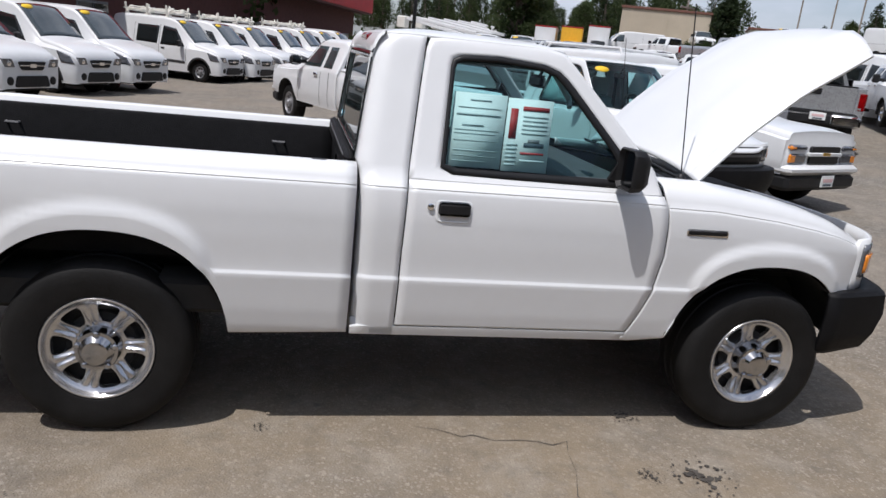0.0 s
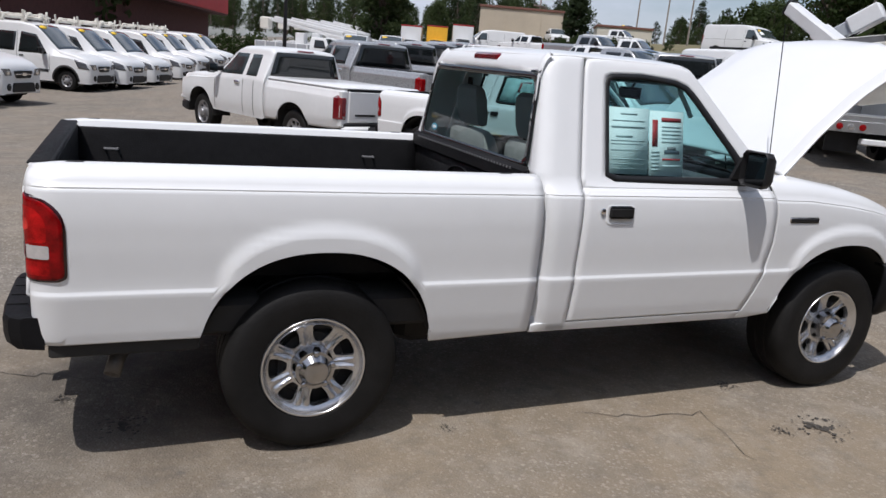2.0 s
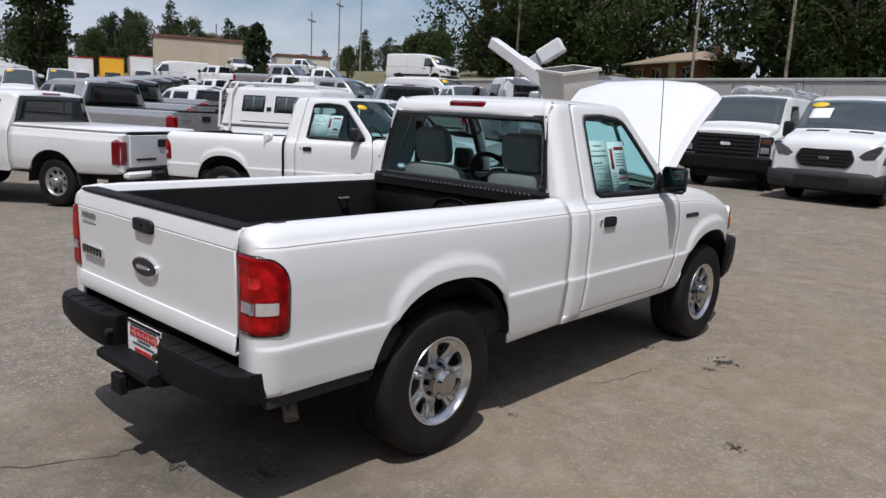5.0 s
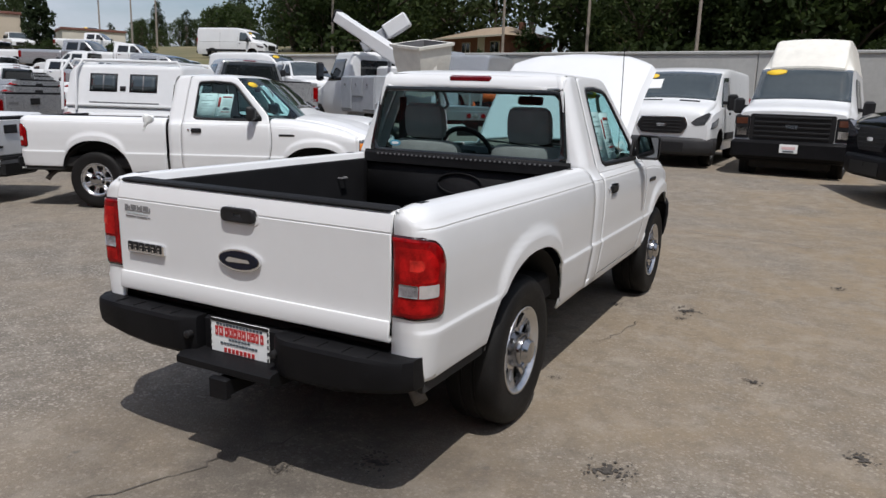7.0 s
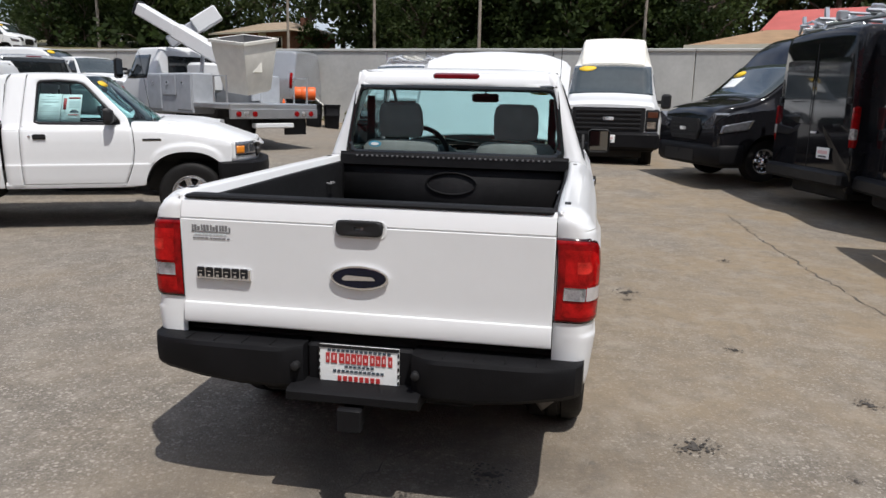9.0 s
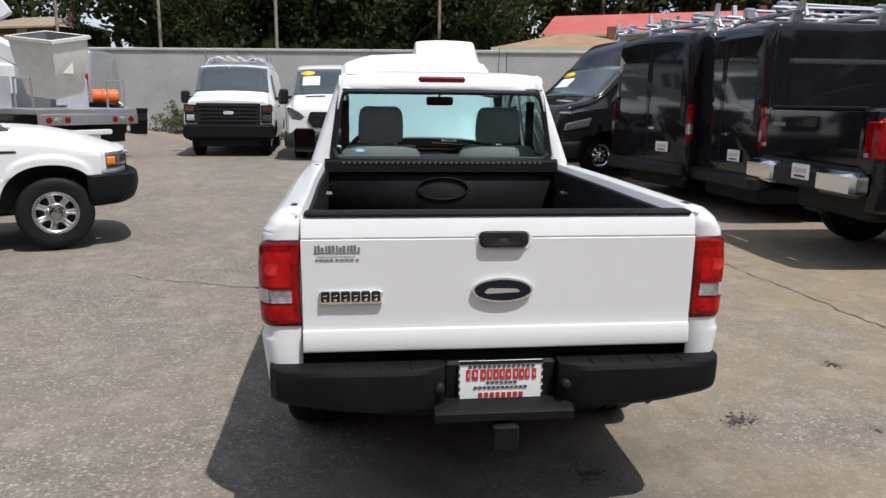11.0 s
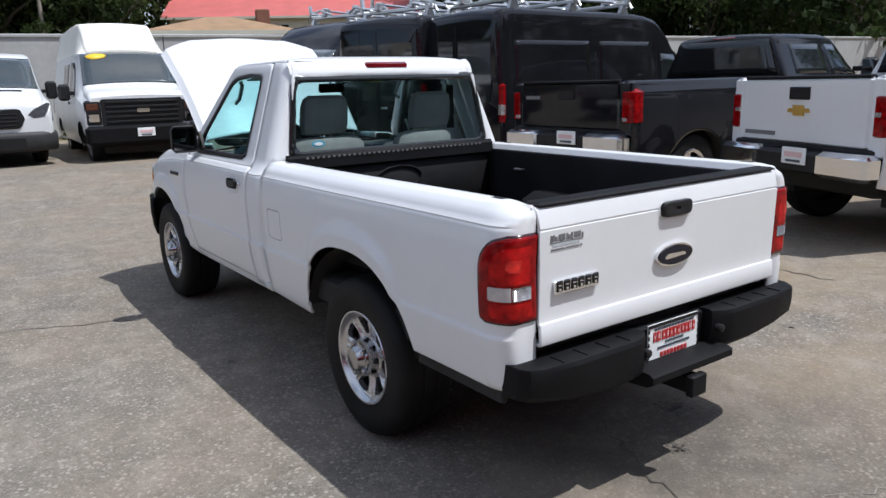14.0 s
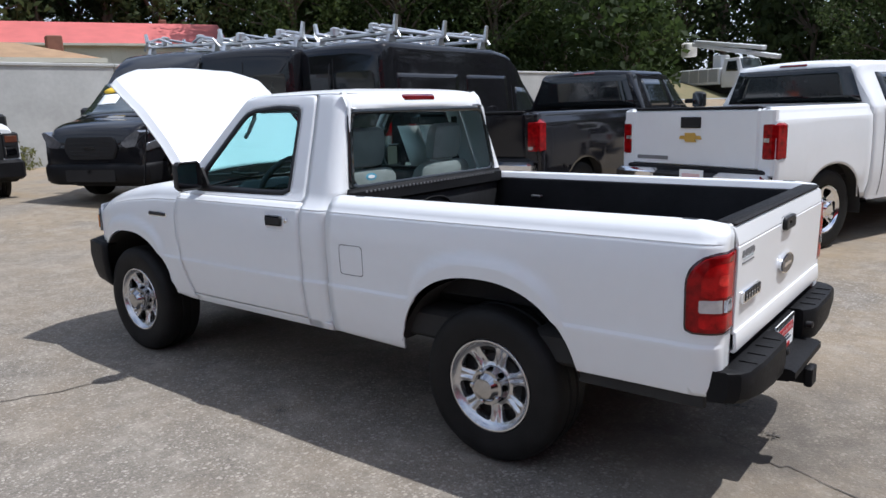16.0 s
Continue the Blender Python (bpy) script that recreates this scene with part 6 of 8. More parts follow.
def big_pickup(label, paint, cab=1.35, crew=True, bed_top=1.36, roof=1.90, wb=3.65, half=0.98, wheel_r=0.40, rim=CHROME, gold=False, tonneau=False, small=False, cap=None, back=-1.22):
    """A pickup with a lofted body, an open bed and a glazed cab that starts at x = cab."""
    k = half / 0.98
    f = wb + (0.76 if small else 0.95)
    hd = bed_top - (0.03 if small else 0.08)
    sh = Shell([(cab, 0.48, bed_top - 0.06, roof - 0.075, half * 0.985, 0.735 * k), (cab + 0.03, 0.46, bed_top - 0.05, roof - 0.035, half, 0.745 * k), (cab + 0.10, 0.46, bed_top - 0.05, roof - 0.012, half, 0.75 * k), (cab + 0.26, 0.46, bed_top - 0.04, roof, half, 0.75 * k), (wb - 1.35, 0.46, bed_top - 0.05, roof, half, 0.74 * k), (wb - 1.1, 0.46, bed_top - 0.06, roof - 0.04, half, 0.72 * k),
                (wb - 0.42, 0.46, bed_top - 0.10, hd + 0.06, half, 0.84 * k), (wb - 0.2, 0.46, bed_top - 0.12, hd + 0.01, half, 0.88 * k), (wb + 0.4, 0.50, bed_top - 0.15, hd - 0.02, half * 0.995, 0.89 * k), (wb + 0.72, 0.52, bed_top - 0.19, hd - 0.06, half * 0.985, 0.88 * k), (f - 0.07, 0.54, bed_top - 0.24, hd - 0.12, half * 0.965, 0.87 * k), (f, 0.58, bed_top - 0.34, hd - 0.22, half * 0.93, 0.83 * k)], ((wb, wheel_r + 0.11),), 0.09)
    bed = Shell([(back, 0.58, bed_top - 0.14, bed_top, half * 0.985, half * 0.935), (back + 0.05, 0.56, bed_top - 0.13, bed_top, half * 0.988, half * 0.938), (cab - 0.02, 0.50, bed_top - 0.12, bed_top, half * 0.99, half * 0.94)], ((0, wheel_r + 0.11),), 0.05, 0.0)
    t = thing("pickup_truck", label, "pickup truck", "pickup trucks")
    part("cab", sh.body(), paint, t, sharp=32)
    # bed: two sides, floor and gate, open on top
    g = Geo()
    xs = sorted({back + 0.01, cab - 0.02, *[x for x in span(back + 0.01, cab - 0.02, 20) if abs(x) > wheel_r + 0.11], *[(wheel_r + 0.11) * math.sin(math.pi * j / 24) for j in range(-12, 13)]})
    rows = []
    for x in xs:
        sec = [p for p in bed.section(x)][:17]
        wi = half * 0.86
        rows.append([(x, -y, z) for y, z in sec] + [(x, -wi, bed_top), (x, -wi, bed_top - 0.10)])
    g.grid(rows)
    part("bed_side", g, paint, t, solid=0.012)
    part("bed_side", Geo().grid(rows).flip(), paint, t, solid=0.012)
    part("bed_floor", Geo().box((back + 0.06, -half * 0.865, 0.70), (cab - 0.03, half * 0.865, 0.78), 0.01), LINER, t)
    for s in (-1, 1):
        part("bed_liner", Geo().box((back + 0.06, s * half * 0.87, 0.75), (cab - 0.03, s * half * 0.84, bed_top - 0.04), 0.008), LINER, t)
    part("bed_bulkhead", Geo().box((cab - 0.06, -half * 0.86, 0.75), (cab - 0.03, half * 0.86, bed_top - 0.02), 0.008), LINER, t)
    if tonneau:
        part("bed_cover", Geo().box((back + 0.02, -half * 0.93, bed_top - 0.01), (cab - 0.03, half * 0.93, bed_top + 0.055), 0.03), paint, t, "white hard bed cover")
    low = bed_top - (0.50 if small else 0.60 if gold else 0.53)
    gate = part("tailgate", Geo().box((back - 0.015, -half * 0.812, low), (back + 0.05, half * 0.812, bed_top - 0.012), 0.022), paint, t)
    part("gate_cap", Geo().box((back - 0.012, -half * 0.79, bed_top - 0.02), (back + 0.055, half * 0.79, bed_top + 0.012), 0.008), LINER, gate)
    part("gate_handle", Geo().box((back - 0.03, -0.13, bed_top - 0.20), (back - 0.01, 0.13, bed_top - 0.09), 0.015), TRIM, gate, "black tailgate handle")
    if gold:
        bt = [(-0.14, -0.015), (-0.06, -0.015), (-0.075, -0.045), (0.055, -0.045), (0.07, -0.015), (0.14, -0.015), (0.125, 0.02), (0.06, 0.02), (0.075, 0.05), (-0.055, 0.05), (-0.07, 0.02), (-0.125, 0.02)]
        part("gold_badge", Geo().prism([(y, bed_top - 0.30 + z) for y, z in bt], back - 0.03, back - 0.012, "x"), GOLD, gate, "gold badge")
        part("name_bar", Geo().box((back - 0.02, half * 0.30, low + 0.06), (back - 0.012, half * 0.74, low + 0.10)), GREY_PLASTIC, gate)
    elif not small:
        part("name_bar", Geo().box((back - 0.02, half * 0.46, bed_top - 0.20), (back - 0.012, half * 0.72, bed_top - 0.16)), GREY_PLASTIC, gate)
    else:
        part("name_bar", Geo().box((back - 0.02, half * 0.2, low + 0.11), (back - 0.012, half * 0.66, low + 0.14)), TRIM, gate)
    for s in (-1, 1):
        part("bed_corner", Geo().box((back - 0.004, s * half * 0.80, low - 0.06), (back + 0.08, s * half * 0.968, bed_top - 0.01), 0.02), paint, t)
        l = part("tail_light", Geo().box((back - 0.014, s * half * 0.822, bed_top - (0.475 if not gold else 0.52)), (back + 0.20, s * half * 0.999, bed_top - (0.085 if not gold else 0.13)), 0.04), RED_LENS if not small else RED_DARK, t, "red tail light")
        part("reverse_lens", Geo().box((back - 0.015, s * half * 0.85, bed_top - (0.44 if not gold else 0.34)), (back + 0.05, s * half * 0.94, bed_top - (0.38 if not gold else 0.28)), 0.012), CLEAR_LENS, l)
        if small:
            part("bumper_end", Geo().box((back - 0.09, s * half * 0.28, low - 0.15), (back + 0.03, s * half * 0.95, low - 0.04), 0.035), paint, t, "slim white bumper end")
        else:
            part("bumper_end", Geo().box((back - 0.16, s * half * 0.38, low - 0.26), (back + 0.03, s * half * 0.97, low - 0.03), 0.04), CHROME, t, "bright bumper end")
        if not small:
            part("headlight", sh.side([(f - 0.42, hd - 0.42), (f - 0.02, hd - 0.46), (f - 0.04, hd - 0.32), (f - 0.42, hd - 0.26)], 0.01, 5, s), HEADLAMP, t, solid=0.012)
            part("turn_lens", sh.side([(f - 0.40, hd - 0.30), (f - 0.10, hd - 0.34), (f - 0.10, hd - 0.29), (f - 0.40, hd - 0.24)], 0.014, 4, s), AMBER_DARK, t, solid=0.008)
        for xc in (0, wb):
            rows = [[(xc + (wheel_r + 0.12) * math.cos(a), s * y, 0.36 + (wheel_r + 0.14) * math.sin(a)) for a in span(-0.05, math.pi + 0.05, 20)] for y in (half * 0.97, half * 0.55)]
            part("wheel_well", Geo().grid(rows).fan(rows[-1]), UNDER, t)
        # windows and seams
        z0, z1 = bed_top + 0.02, roof - 0.13
        x1 = wb - 0.62
        mid = lerp(cab + 0.2, x1, 0.52 if crew else 0.32)
        part("door_window", sh.side([(mid + 0.06, z0), (x1, z0 - 0.02), (x1 - 0.42, z1), (mid + 0.06, z1)], 0.004, 6, s), CAB_GLASS if small else DARK_GLASS, t, solid=0.003)
        part("rear_door_window", sh.side([(cab + 0.24, z0), (mid - 0.06, z0), (mid - 0.06, z1), (cab + 0.28, z1)], 0.004, 6, s), CAB_GLASS if small else DARK_GLASS, t, solid=0.003)
        for x in (mid, wb - 0.58, cab + 0.2 if crew else mid - 0.35):
            part("door_seam", seam(sh, x, 0.5, x, bed_top - 0.05, side=s), TRIM, t)
        for x in ((mid + 0.1, cab + 0.3) if crew else (mid + 0.1,)):
            part("door_handle", sh.side([(x, bed_top - 0.14), (x + 0.16, bed_top - 0.14), (x + 0.16, bed_top - 0.09), (x, bed_top - 0.09)], 0.025, 3, s), paint if gold else CHROME, t, solid=0.02)
    part("rear_bumper", Geo().box((back - 0.14, -half * 0.42, low - 0.25), (back + 0.05, half * 0.42, low - 0.05), 0.03).box((back - 0.02, -half * 0.9, low - 0.10), (back + 0.06, half * 0.9, low + 0.01), 0.02), PLASTIC, t, "black step bumper")
    plate(t, back - 0.15, -0.14, low - 0.09, -0.012)
    rows = []
    for z in span(bed_top + 0.015, roof - 0.065, 6):
        x = cab - 0.006
        rows.append([(x, y * lerp(0.83, 0.675, (z - bed_top) / (roof - 0.065 - bed_top)) * k, z) for y in span(-1, 1, 9)])
    part("rear_window", Geo().grid(rows), DARK_GLASS, t, "dark rear window", solid=0.008)
    part("brake_lamp", Geo().box((cab + 0.0, -0.17, roof - 0.045), (cab + 0.07, 0.17, roof - 0.012), 0.01), RED_DARK, t)
    part("windscreen", sh.top(wb - 0.48, wb - 1.06, 0.99, 0.97), SHADE_GLASS, t, solid=0.006)
    if small:
        gr = part("grille", sh.end(f - 0.02, -half * 0.40, half * 0.40, hd - 0.44, hd - 0.22, 0.05, 0.03), TRIM, t, "black grille split by a white bar")
        part("grille_bar", Geo().box((f + 0.0, -half * 0.46, hd - 0.345), (f + 0.045, half * 0.46, hd - 0.295), 0.012), paint, gr)
        part("gold_badge", Geo().prism(rounded([(-0.08, hd - 0.335), (0.08, hd - 0.335), (0.08, hd - 0.295), (-0.08, hd - 0.295)], 0.012), f + 0.04, f + 0.055, "x"), GOLD, gr, "small gold badge")
        for s in (-1, 1):
            for z0, z1, nm in ((hd - 0.285, hd - 0.205, "upper_lamp"), (hd - 0.45, hd - 0.31, "lower_lamp")):
                l = part(nm, Geo().box((f - 0.16, s * half * 0.48, z0), (f + 0.022, s * half * 0.905, z1), 0.025), HEADLAMP, t, "clear headlamp with an amber corner")
                part("amber_corner", Geo().box((f - 0.13, s * half * 0.76, z0 + 0.012), (f + 0.026, s * half * 0.912, z1 - 0.012), 0.02), AMBER, l)
        part("front_bumper", Geo().box((f - 0.25, -half * 0.97, hd - 0.58), (f + 0.09, half * 0.97, hd - 0.455), 0.045), paint, t, "white upper bumper")
        part("bumper_valance", Geo().box((f - 0.22, -half * 0.95, hd - 0.78), (f + 0.075, half * 0.95, hd - 0.57), 0.05), PLASTIC, t, "black lower bumper")
        plate(t, f + 0.075, 0.1, hd - 0.66, 0.012)
    else:
        gr = part("grille", sh.end(f - 0.02, -half * 0.62, half * 0.62, hd - 0.50, hd - 0.28, 0.04, 0.03), TRIM, t, "black grille")
        part("grille_bar", Geo().box((f + 0.01, -half * 0.62, hd - 0.41), (f + 0.03, half * 0.62, hd - 0.36), 0.01), CHROME, gr)
        part("front_bumper", Geo().box((f - 0.25, -half * 0.98, 0.46), (f + 0.10, half * 0.98, 0.72), 0.06), CHROME, t)
    mirror(t, wb - 0.72, half * 0.97, bed_top + 0.08, TRIM, 0.09 if small else 0.13)
    undertray(t, back + 0.30, f - 0.2, half * 0.95, 0.72, 0.42)
    wheels(t, (0, wb), half - 0.09, wheel_r, rim, wheel_r * 0.60, 5 if rim == CHROME else 8)
    if cap:
        high = roof + 0.12
        cs = Shell([(back + 0.06, bed_top, bed_top + 0.05, high - 0.12, half * 0.95, half * 0.76), (back + 0.2, bed_top, bed_top + 0.06, high, half * 0.96, half * 0.80), (cab - 0.08, bed_top, bed_top + 0.06, high + 0.01, half * 0.96, half * 0.80), (cab - 0.04, bed_top, bed_top + 0.06, high - 0.05, half * 0.94, half * 0.76)], (), 0.07)
        c = part("bed_topper", cs.body(), paint, t, "white camper shell with dark windows")
        for s in (-1, 1):
            part("topper_rail", Geo().tube([(back + 0.1, s * half * 0.74, high - 0.01), (back + 0.15, s * half * 0.74, high + 0.07), (cab - 0.15, s * half * 0.74, high + 0.07), (cab - 0.1, s * half * 0.74, high - 0.01)], 0.025, 8), paint, c, "white tube rail")
            for x in (back + 0.02, back + 0.24):
                part("topper_post", Geo().tube([(x, s * half * 0.98, bed_top - 0.05), (x, s * half * 0.90, high - 0.1), (x + 0.06, s * half * 0.76, high + 0.08)], 0.022, 8), paint, c, "white bent rack post")
            for xa in (back + 0.44, back + 1.09):
                w = part("topper_window", cs.side([(xa, bed_top + 0.25), (xa + 0.45, bed_top + 0.25), (xa + 0.45, bed_top + 0.53), (xa, bed_top + 0.53)], 0.006, 4, s), TRIM, c, "framed dark side window", solid=0.012)
                part("window_glass", cs.side([(xa + 0.03, bed_top + 0.275), (xa + 0.42, bed_top + 0.275), (xa + 0.42, bed_top + 0.505), (xa + 0.03, bed_top + 0.505)], 0.013, 4, s), SHADE_GLASS, w, solid=0.006)
                part("window_bar", cs.side([(xa + 0.215, bed_top + 0.27), (xa + 0.235, bed_top + 0.27), (xa + 0.235, bed_top + 0.51), (xa + 0.215, bed_top + 0.51)], 0.017, 3, s), GREY_PLASTIC, w, solid=0.006)
            part("side_latch", cs.side([(back + 0.94, bed_top + 0.27), (back + 1.03, bed_top + 0.27), (back + 1.03, bed_top + 0.34), (back + 0.94, bed_top + 0.34)], 0.012, 3, s), TRIM, c, solid=0.012)
            part("belt_groove", cs.side([(back + 0.45, bed_top + 0.075), (cab - 0.4, bed_top + 0.075), (cab - 0.4, bed_top + 0.09), (back + 0.45, bed_top + 0.09)], 0.006, 3, s), GREY_PLASTIC, c, solid=0.006)
        for x in span(back + 0.3, cab - 0.3, 4):
            part("topper_bar", Geo().tube([(x, -half * 0.74, high + 0.07), (x, half * 0.74, high + 0.07)], 0.02, 8), paint, c)
    return t


def put(ob, x, y, heading, dz=0.0):
    ob.matrix_basis = pose(x, y, ground_z(x, y) + dz, 0, 0, heading)
    return ob


def again(ob, x, y, heading, label=""):
    o = copy_thing(ob, pose(x, y, ground_z(x, y), 0, 0, heading))
    return tagged(o, label) if label else o


# second and third compact pickups, hoods shut
for x, y, h, label in ((3.79, 6.40, -67.5, "white compact pickup truck with window notices, hood shut"),):
    twin = copy_thing(truck, pose(x, y, ground_z(x, y), 0, -0.8, h))
    tagged(twin, label)
    for c in twin.children:
        if c.name.startswith("hood"):
            c.matrix_basis = pose(*HINGE, 0, 1.7, 0)
            tagged(c, "white hood, shut")
        if c.name.startswith("prop_rod"):
            c.matrix_basis = pose(2.6, 0.9, 0.9, 0, 74, 0) @ pose(-3.1, -0.5, -1.3)
def rag():
    """A crumpled white cloth that hangs over a bed side."""
    rnd, rows = random.Random(5), []
    for i in range(9):
        k = i / 8
        w = 0.055 + 0.02 * math.sin(7 * k) - 0.02 * k
        rows.append([(w * math.cos(a) * rnd.uniform(0.7, 1.2), 0.035 * math.sin(a) * rnd.uniform(0.6, 1.3), 0.04 - 0.19 * k + rnd.uniform(-0.012, 0.012)) for a in [2 * math.pi * j / 14 for j in range(14)]])
    g = Geo().grid(rows, loop=True)
    g.fan(rows[0]).fan(rows[-1])
    t = thing("cloth_rag", "crumpled white cloth hung over the pickup's bed side", "cloth")
    part("cloth", g, PAPER, t, sharp=70)
    return t


rag().matrix_basis = pose(3.79, 6.40, 0, 0, -0.8, -67.5) @ pose(0.72, -0.815, 1.115, 0, 20, 0)
put(big_pickup("white extended-cab pickup with a hard bed cover", PAINT_OLD, cab=0.86, crew=False, bed_top=1.14, roof=1.655, wb=3.08, half=0.86, wheel_r=0.36, rim=STEEL_RIM, tonneau=True, small=True, back=-1.30), 2.50, 8.92, 112.4)
put(big_pickup("white extended-cab pickup with a white camper shell over its bed", PAINT_OLD, cab=0.98, crew=False, bed_top=1.13, roof=1.67, wb=3.2, half=0.87, wheel_r=0.36, rim=STEEL_RIM, small=True, cap=True, back=-1.0), 5.80, 8.32, -66.5)
# vans in front of the wall
put(full_van("white full-size van with a raised fibreglass roof", True), 16.45, -1.60, 176.6, -0.1).scale = (1.04, 1.04, 1.055)
put(euro_van("white panel van with a yellow windscreen sticker", PAINT_OLD, 2.09, white=True), 16.84, 1.00, 178.6)
put(full_van("white cargo van with a ladder rack on its roof", False, True), 17.92, 3.66, 183)
put(full_van("silver full-size van parked along the wall", paint=SILVER), 21.25, 9.66, 82)
# black vans and pickups along the other row
put(euro_van("black panel van parked nose out beside the wall", BLACK_PAINT, 2.5, True), 11.57, -6.56, 111.5)
tagged(put(euro_van("black panel van with an aluminium ladder rack", BLACK_PAINT, 2.5, True), 8.08, -5.22, 283.3), "black panel van with an aluminium ladder rack")
put(euro_van("black panel van with glossy doors and a ladder rack", BLACK_PAINT, 2.5, True), 6.30, -5.69, 271.9)
put(big_pickup("black crew-cab pickup with chrome bumper ends", BLACK_PAINT, cab=1.72, bed_top=1.48, roof=2.01, wb=4.2, wheel_r=0.43, back=-1.14), 3.50, -5.10, 268.9)
put(big_pickup("white crew-cab pickup with a gold tailgate badge", PAINT, cab=0.66, bed_top=1.475, roof=1.93, wheel_r=0.42, gold=True, back=-1.0), 0.61, -5.30, 249.55)
# row of compact vans
VAN_TURN = -27.0


def nose_at(x, y):
    a = radians(VAN_TURN)
    return x - 3.77 * math.cos(a), y - 3.77 * math.sin(a)


VAN_SIZE = (1.02, 1.02, 1.08)
van_a = put(compact_van("white compact delivery van in a long row"), *nose_at(-4.97, 14.27), VAN_TURN)
van_a.scale = VAN_SIZE
van_r = put(compact_van("white compact delivery van with a roof rack", True), *nose_at(-1.59, 25.3), VAN_TURN)
van_r.scale = VAN_SIZE
for k, (lx, ly) in enumerate(((-4.21, 17.19), (-3.33, 19.0), (-0.5, 26.6), (0.54, 29.2), (1.74, 33.3), (2.8, 36.9), (3.9, 40.4), (5.0, 44.0))):
    again(van_a if k not in (3, 5) else van_r, *nose_at(lx, ly), VAN_TURN + (k * 37 % 5 - 2) * 0.5).scale = VAN_SIZE

# ---- street, buildings, utility trucks, poles and trees ----
BARK = material("bark", (0.11, 0.085, 0.065), 0.9, var=0.3, scale=3, bump=0.5, bscale=12)


def leaf_material(name, a, b):
    m = material(name, a, 0.6, var=0.3, scale=0.9)
    n, l = m.node_tree.nodes, m.node_tree.links
    isl = n.new("ShaderNodeNewGeometry")
    inf = n.new("ShaderNodeObjectInfo")
    add = n.new("ShaderNodeMath")
    add.operation = "MULTIPLY_ADD"
    add.inputs[1].default_value = 0.65
    sc = n.new("ShaderNodeMath")
    sc.operation = "MULTIPLY"
    sc.inputs[1].default_value = 0.35
    l.new(inf.outputs["Random"], sc.inputs[0])
    l.new(isl.outputs["Random Per Island"], add.inputs[0])
    l.new(sc.outputs[0], add.inputs[2])
    mx = n.new("ShaderNodeMix")
    mx.data_type = "RGBA"
    mx.inputs["A"].default_value, mx.inputs["B"].default_value = (*a, 1), (*b, 1)
    l.new(add.outputs[0], mx.inputs["Factor"])
    p = n["Principled BSDF"]
    l.new(mx.outputs["Result"], p.inputs["Base Color"])
    p.inputs["Specular IOR Level"].default_value = 0.2
    thin, both = n.new("ShaderNodeBsdfTranslucent"), n.new("ShaderNodeMixShader")
    both.inputs[0].default_value = 0.52
    l.new(mx.outputs["Result"], thin.inputs[0])
    l.new(p.outputs[0], both.inputs[1])
    l.new(thin.outputs[0], both.inputs[2])
    l.new(both.outputs[0], n["Material Output"].inputs[0])
    return m


LEAF = leaf_material("broad_leaves", (0.040, 0.064, 0.022), (0.088, 0.118, 0.038))
NEEDLE = leaf_material("pine_needles", (0.022, 0.036, 0.018), (0.042, 0.060, 0.026))
LEAF_FAR = leaf_material("sunlit_broad_leaves", (0.040, 0.060, 0.024), (0.080, 0.105, 0.040))
SHRUB = leaf_material("shrub_leaves", (0.026, 0.044, 0.014), (0.055, 0.080, 0.024))


def make_tree(name, label, h, r, seed, leaf=LEAF, base=0.25, clumps=46, leaves=95, size=0.30, lean=0.0):
    """A tapered trunk, limbs that end in clumps, and leaves scattered round the clumps."""
    rnd = random.Random(seed)
    t = thing(name, label, "tree", "trees behind the lot")
    g = Geo()
    trunk = [Vector((lean * h * k + rnd.uniform(-0.12, 0.12) * k, rnd.uniform(-0.12, 0.12) * k, h * 0.86 * k)) for k in span(0, 1, 7)]
    g.tube(trunk, [lerp(0.014, 0.003, k) * h for k in span(0, 1, 7)], 8)
    crown = Geo()
    for c in range(clumps):
        k = base + (1 - base) * ((c + rnd.random()) / clumps)
        a = c * 2.4 + rnd.uniform(-0.5, 0.5)
        shape = math.sin(math.pi * min(max((k - base) / (1.02 - base), 0.02), 1) ** 0.75) ** 0.7
        d = r * shape * rnd.uniform(0.35, 1.0)
        p0 = trunk[min(int(k * 5.2), 5)]
        q = Vector((lean * h * k + d * math.cos(a), d * math.sin(a), h * k + rnd.uniform(-0.3, 0.3)))
        if d > 0.5 and c % 2 == 0:
            g.tube([p0, p0.lerp(q, 0.55) + Vector((0, 0, 0.12 * d)), q], [0.008 * h, 0.005 * h, 0.0015 * h], 5)
        cr = r * rnd.uniform(0.20, 0.38)
        for _ in range(leaves):
            v = Vector((rnd.gauss(0, 1), rnd.gauss(0, 1), rnd.gauss(0, 0.8)))
            v = v.normalized() * cr * rnd.random() ** 0.45
            o = q + v
            n1 = Vector((rnd.gauss(0, 1), rnd.gauss(0, 1), rnd.gauss(0, 1) + 0.6)).normalized()
            u = n1.orthogonal().normalized()
            w = n1.cross(u)
            ang = rnd.uniform(0, 6.28)
            u, w = u * math.cos(ang) + w * math.sin(ang), w * math.cos(ang) - u * math.sin(ang)
            s = size * rnd.uniform(0.6, 1.25)
            base_i = len(crown.v)
            crown.v += [tuple(o - u * s), tuple(o + w * s * 0.55), tuple(o + u * s), tuple(o - w * s * 0.55)]
            crown.f.append((base_i, base_i + 1, base_i + 2, base_i + 3))
    part("trunk", g, BARK, t)
    part("crown", crown, leaf, t, merge=0)
    return t


